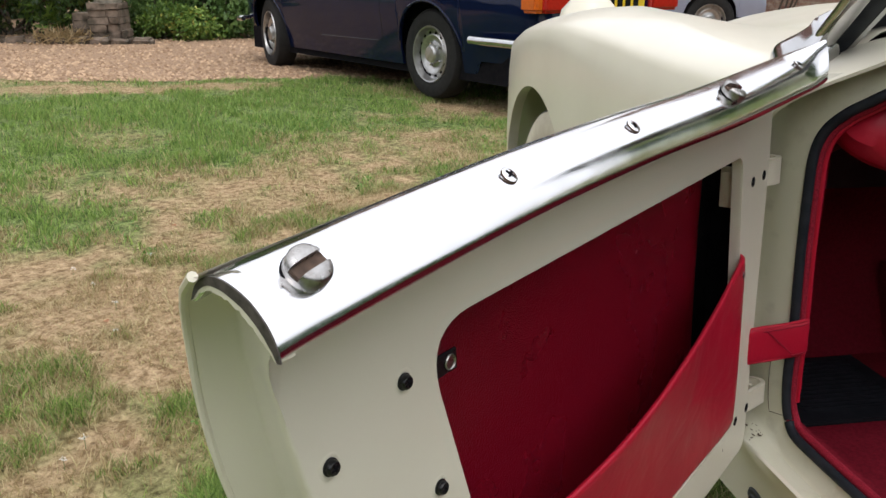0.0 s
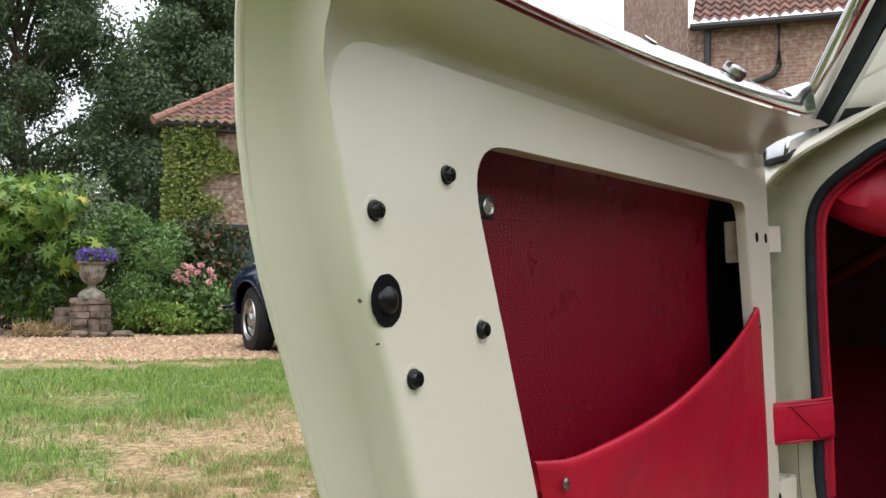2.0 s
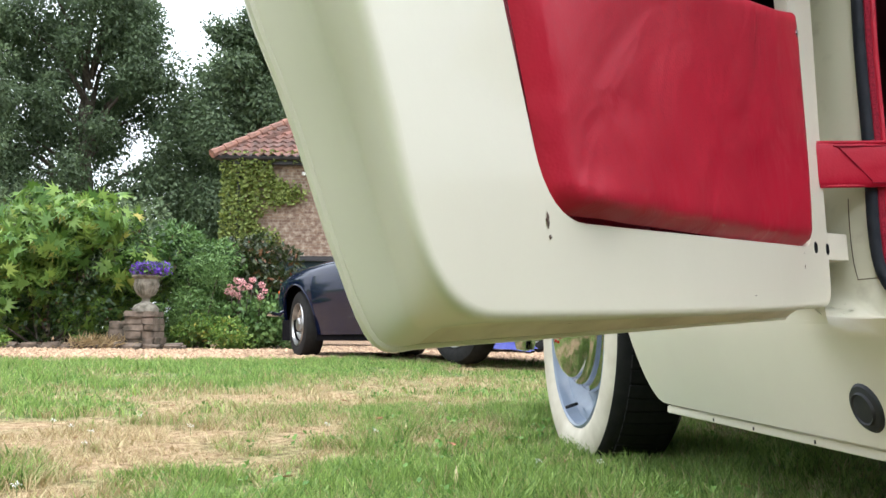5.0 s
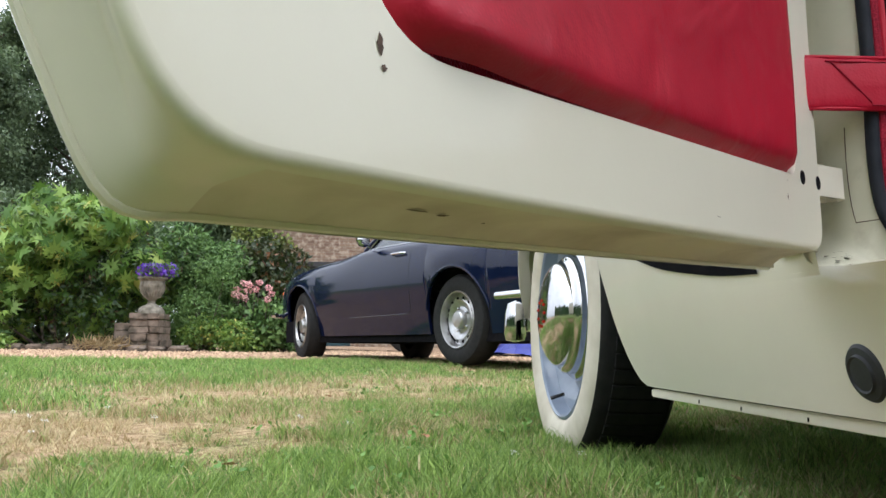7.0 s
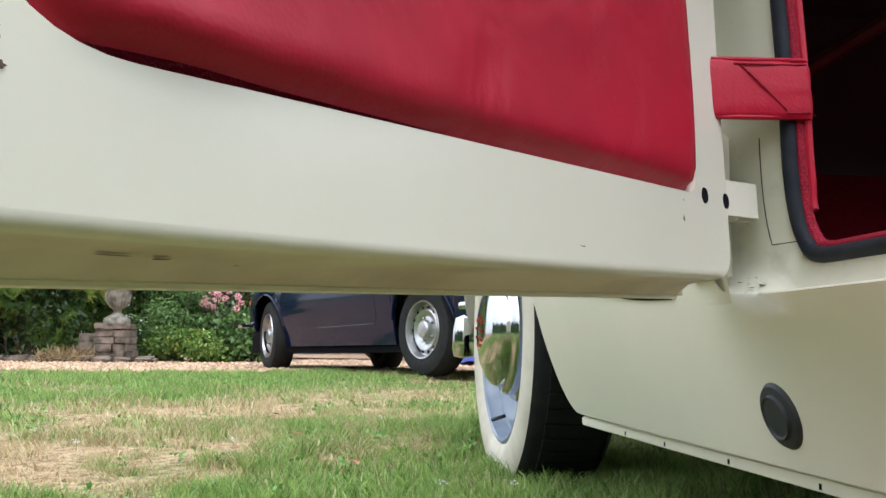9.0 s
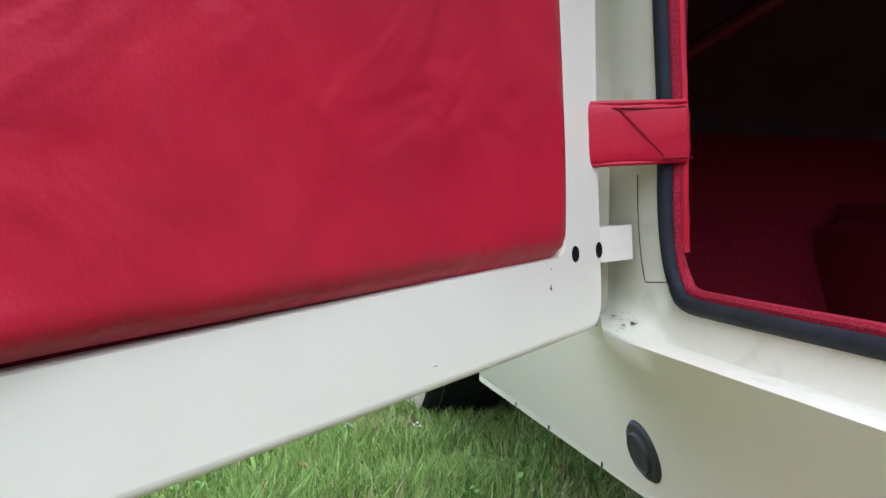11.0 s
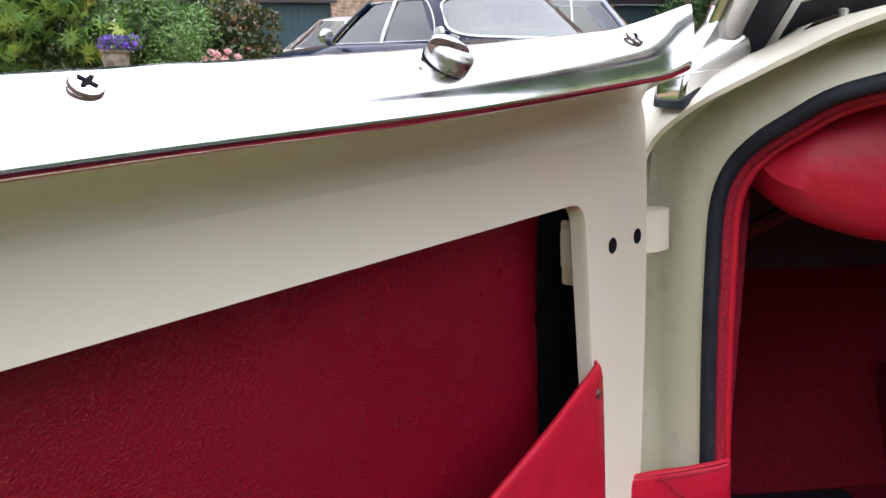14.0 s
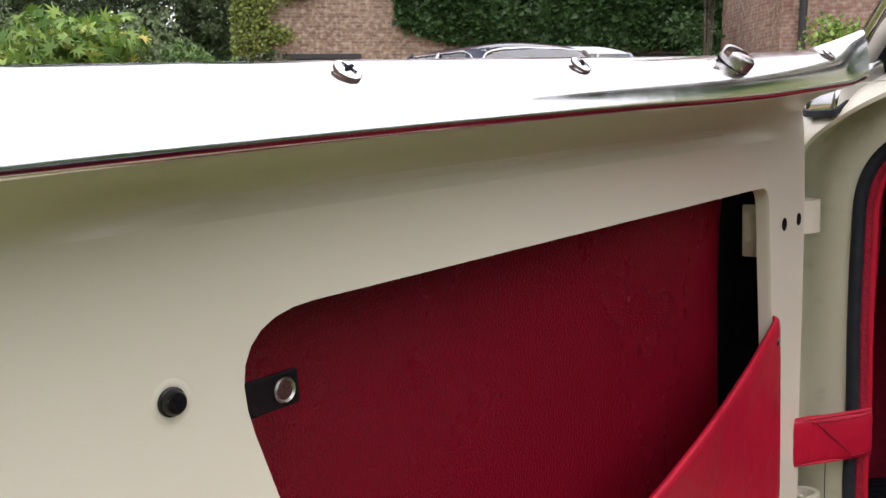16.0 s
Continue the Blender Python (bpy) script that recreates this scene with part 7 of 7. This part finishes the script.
pos = np.stack([wx, wy, ground_z(wx, wy) + rng.uniform(0.016, 0.034, len(wx))], 1)
nrm = np.stack([np.cos(a) * 0.5, np.sin(a) * 0.5, np.full(len(a), 0.9)], 1)
ob = leaf_mesh("lawn_weeds", pos, nrm, np.full(len(pos), 0.013), LEAF_WEED, None, "", 0.75, 32, up=-0.2)
tagged(ob, "clover and small broad-leaved weeds in the lawn", "weeds", kind="stuff")


def fallen_leaf(x, y, turn, size, seed):
    """A dry leaf curled up along its rib."""
    rows = []
    rr = random.Random(seed)
    for u in linspace(0, 1, 7):
        w = size * 0.34 * math.sin(math.pi * min(1, 0.08 + 0.92 * u)) ** 0.8
        rows.append([(size * (u - 0.5), w * v, 0.35 * abs(v) ** 1.5 * w + 0.12 * size * (u - 0.5) ** 2 + rr.uniform(0, 0.001)) for v in linspace(-1, 1, 5)])
    z = float(ground_z(x, y)) + 0.028
    tagged(part("fallen_leaf", grid(rows), DRYLEAF, None, "", pose(x, y, z, 12, -8, turn)), "curled orange-brown dead leaf lying in the grass", "leaf", "fallen leaves on the lawn")


r = random.Random(21)
for x, y in ((0.62, 1.02), (0.30, 0.62), (0.95, 1.55), (0.05, 0.95), (1.35, 2.1), (0.52, 0.30), (0.10, 1.75), (0.78, 2.35), (-0.35, 1.6)):
    fallen_leaf(x, y, r.uniform(0, 360), r.uniform(0.018, 0.032), r.randrange(99))

# small daisies on the lawn
r = random.Random(12)
for i in range(26):
    x, y = r.uniform(-0.6, 1.6), r.uniform(0.2, 2.6)
    z = float(ground_z(x, y)) + r.uniform(0.022, 0.034)
    d = thing("daisy", pose(x, y, z), "small white daisy flower in the lawn", "daisy", "daisies in the lawn")
    p, nr = crown_points([(x, y, z, 0.006, 0.006, 0.002)], 14, 200 + i, 0.05)
    leaf_mesh("petals", p, nr, np.full(len(p), 0.0055), PETAL_WHITE, d, "", 0.5, 200 + i)
    part("stem", tube([(x, y, z), (x, y, z - 0.036)], 0.0008, 4), LEAF_SHRUB, d)
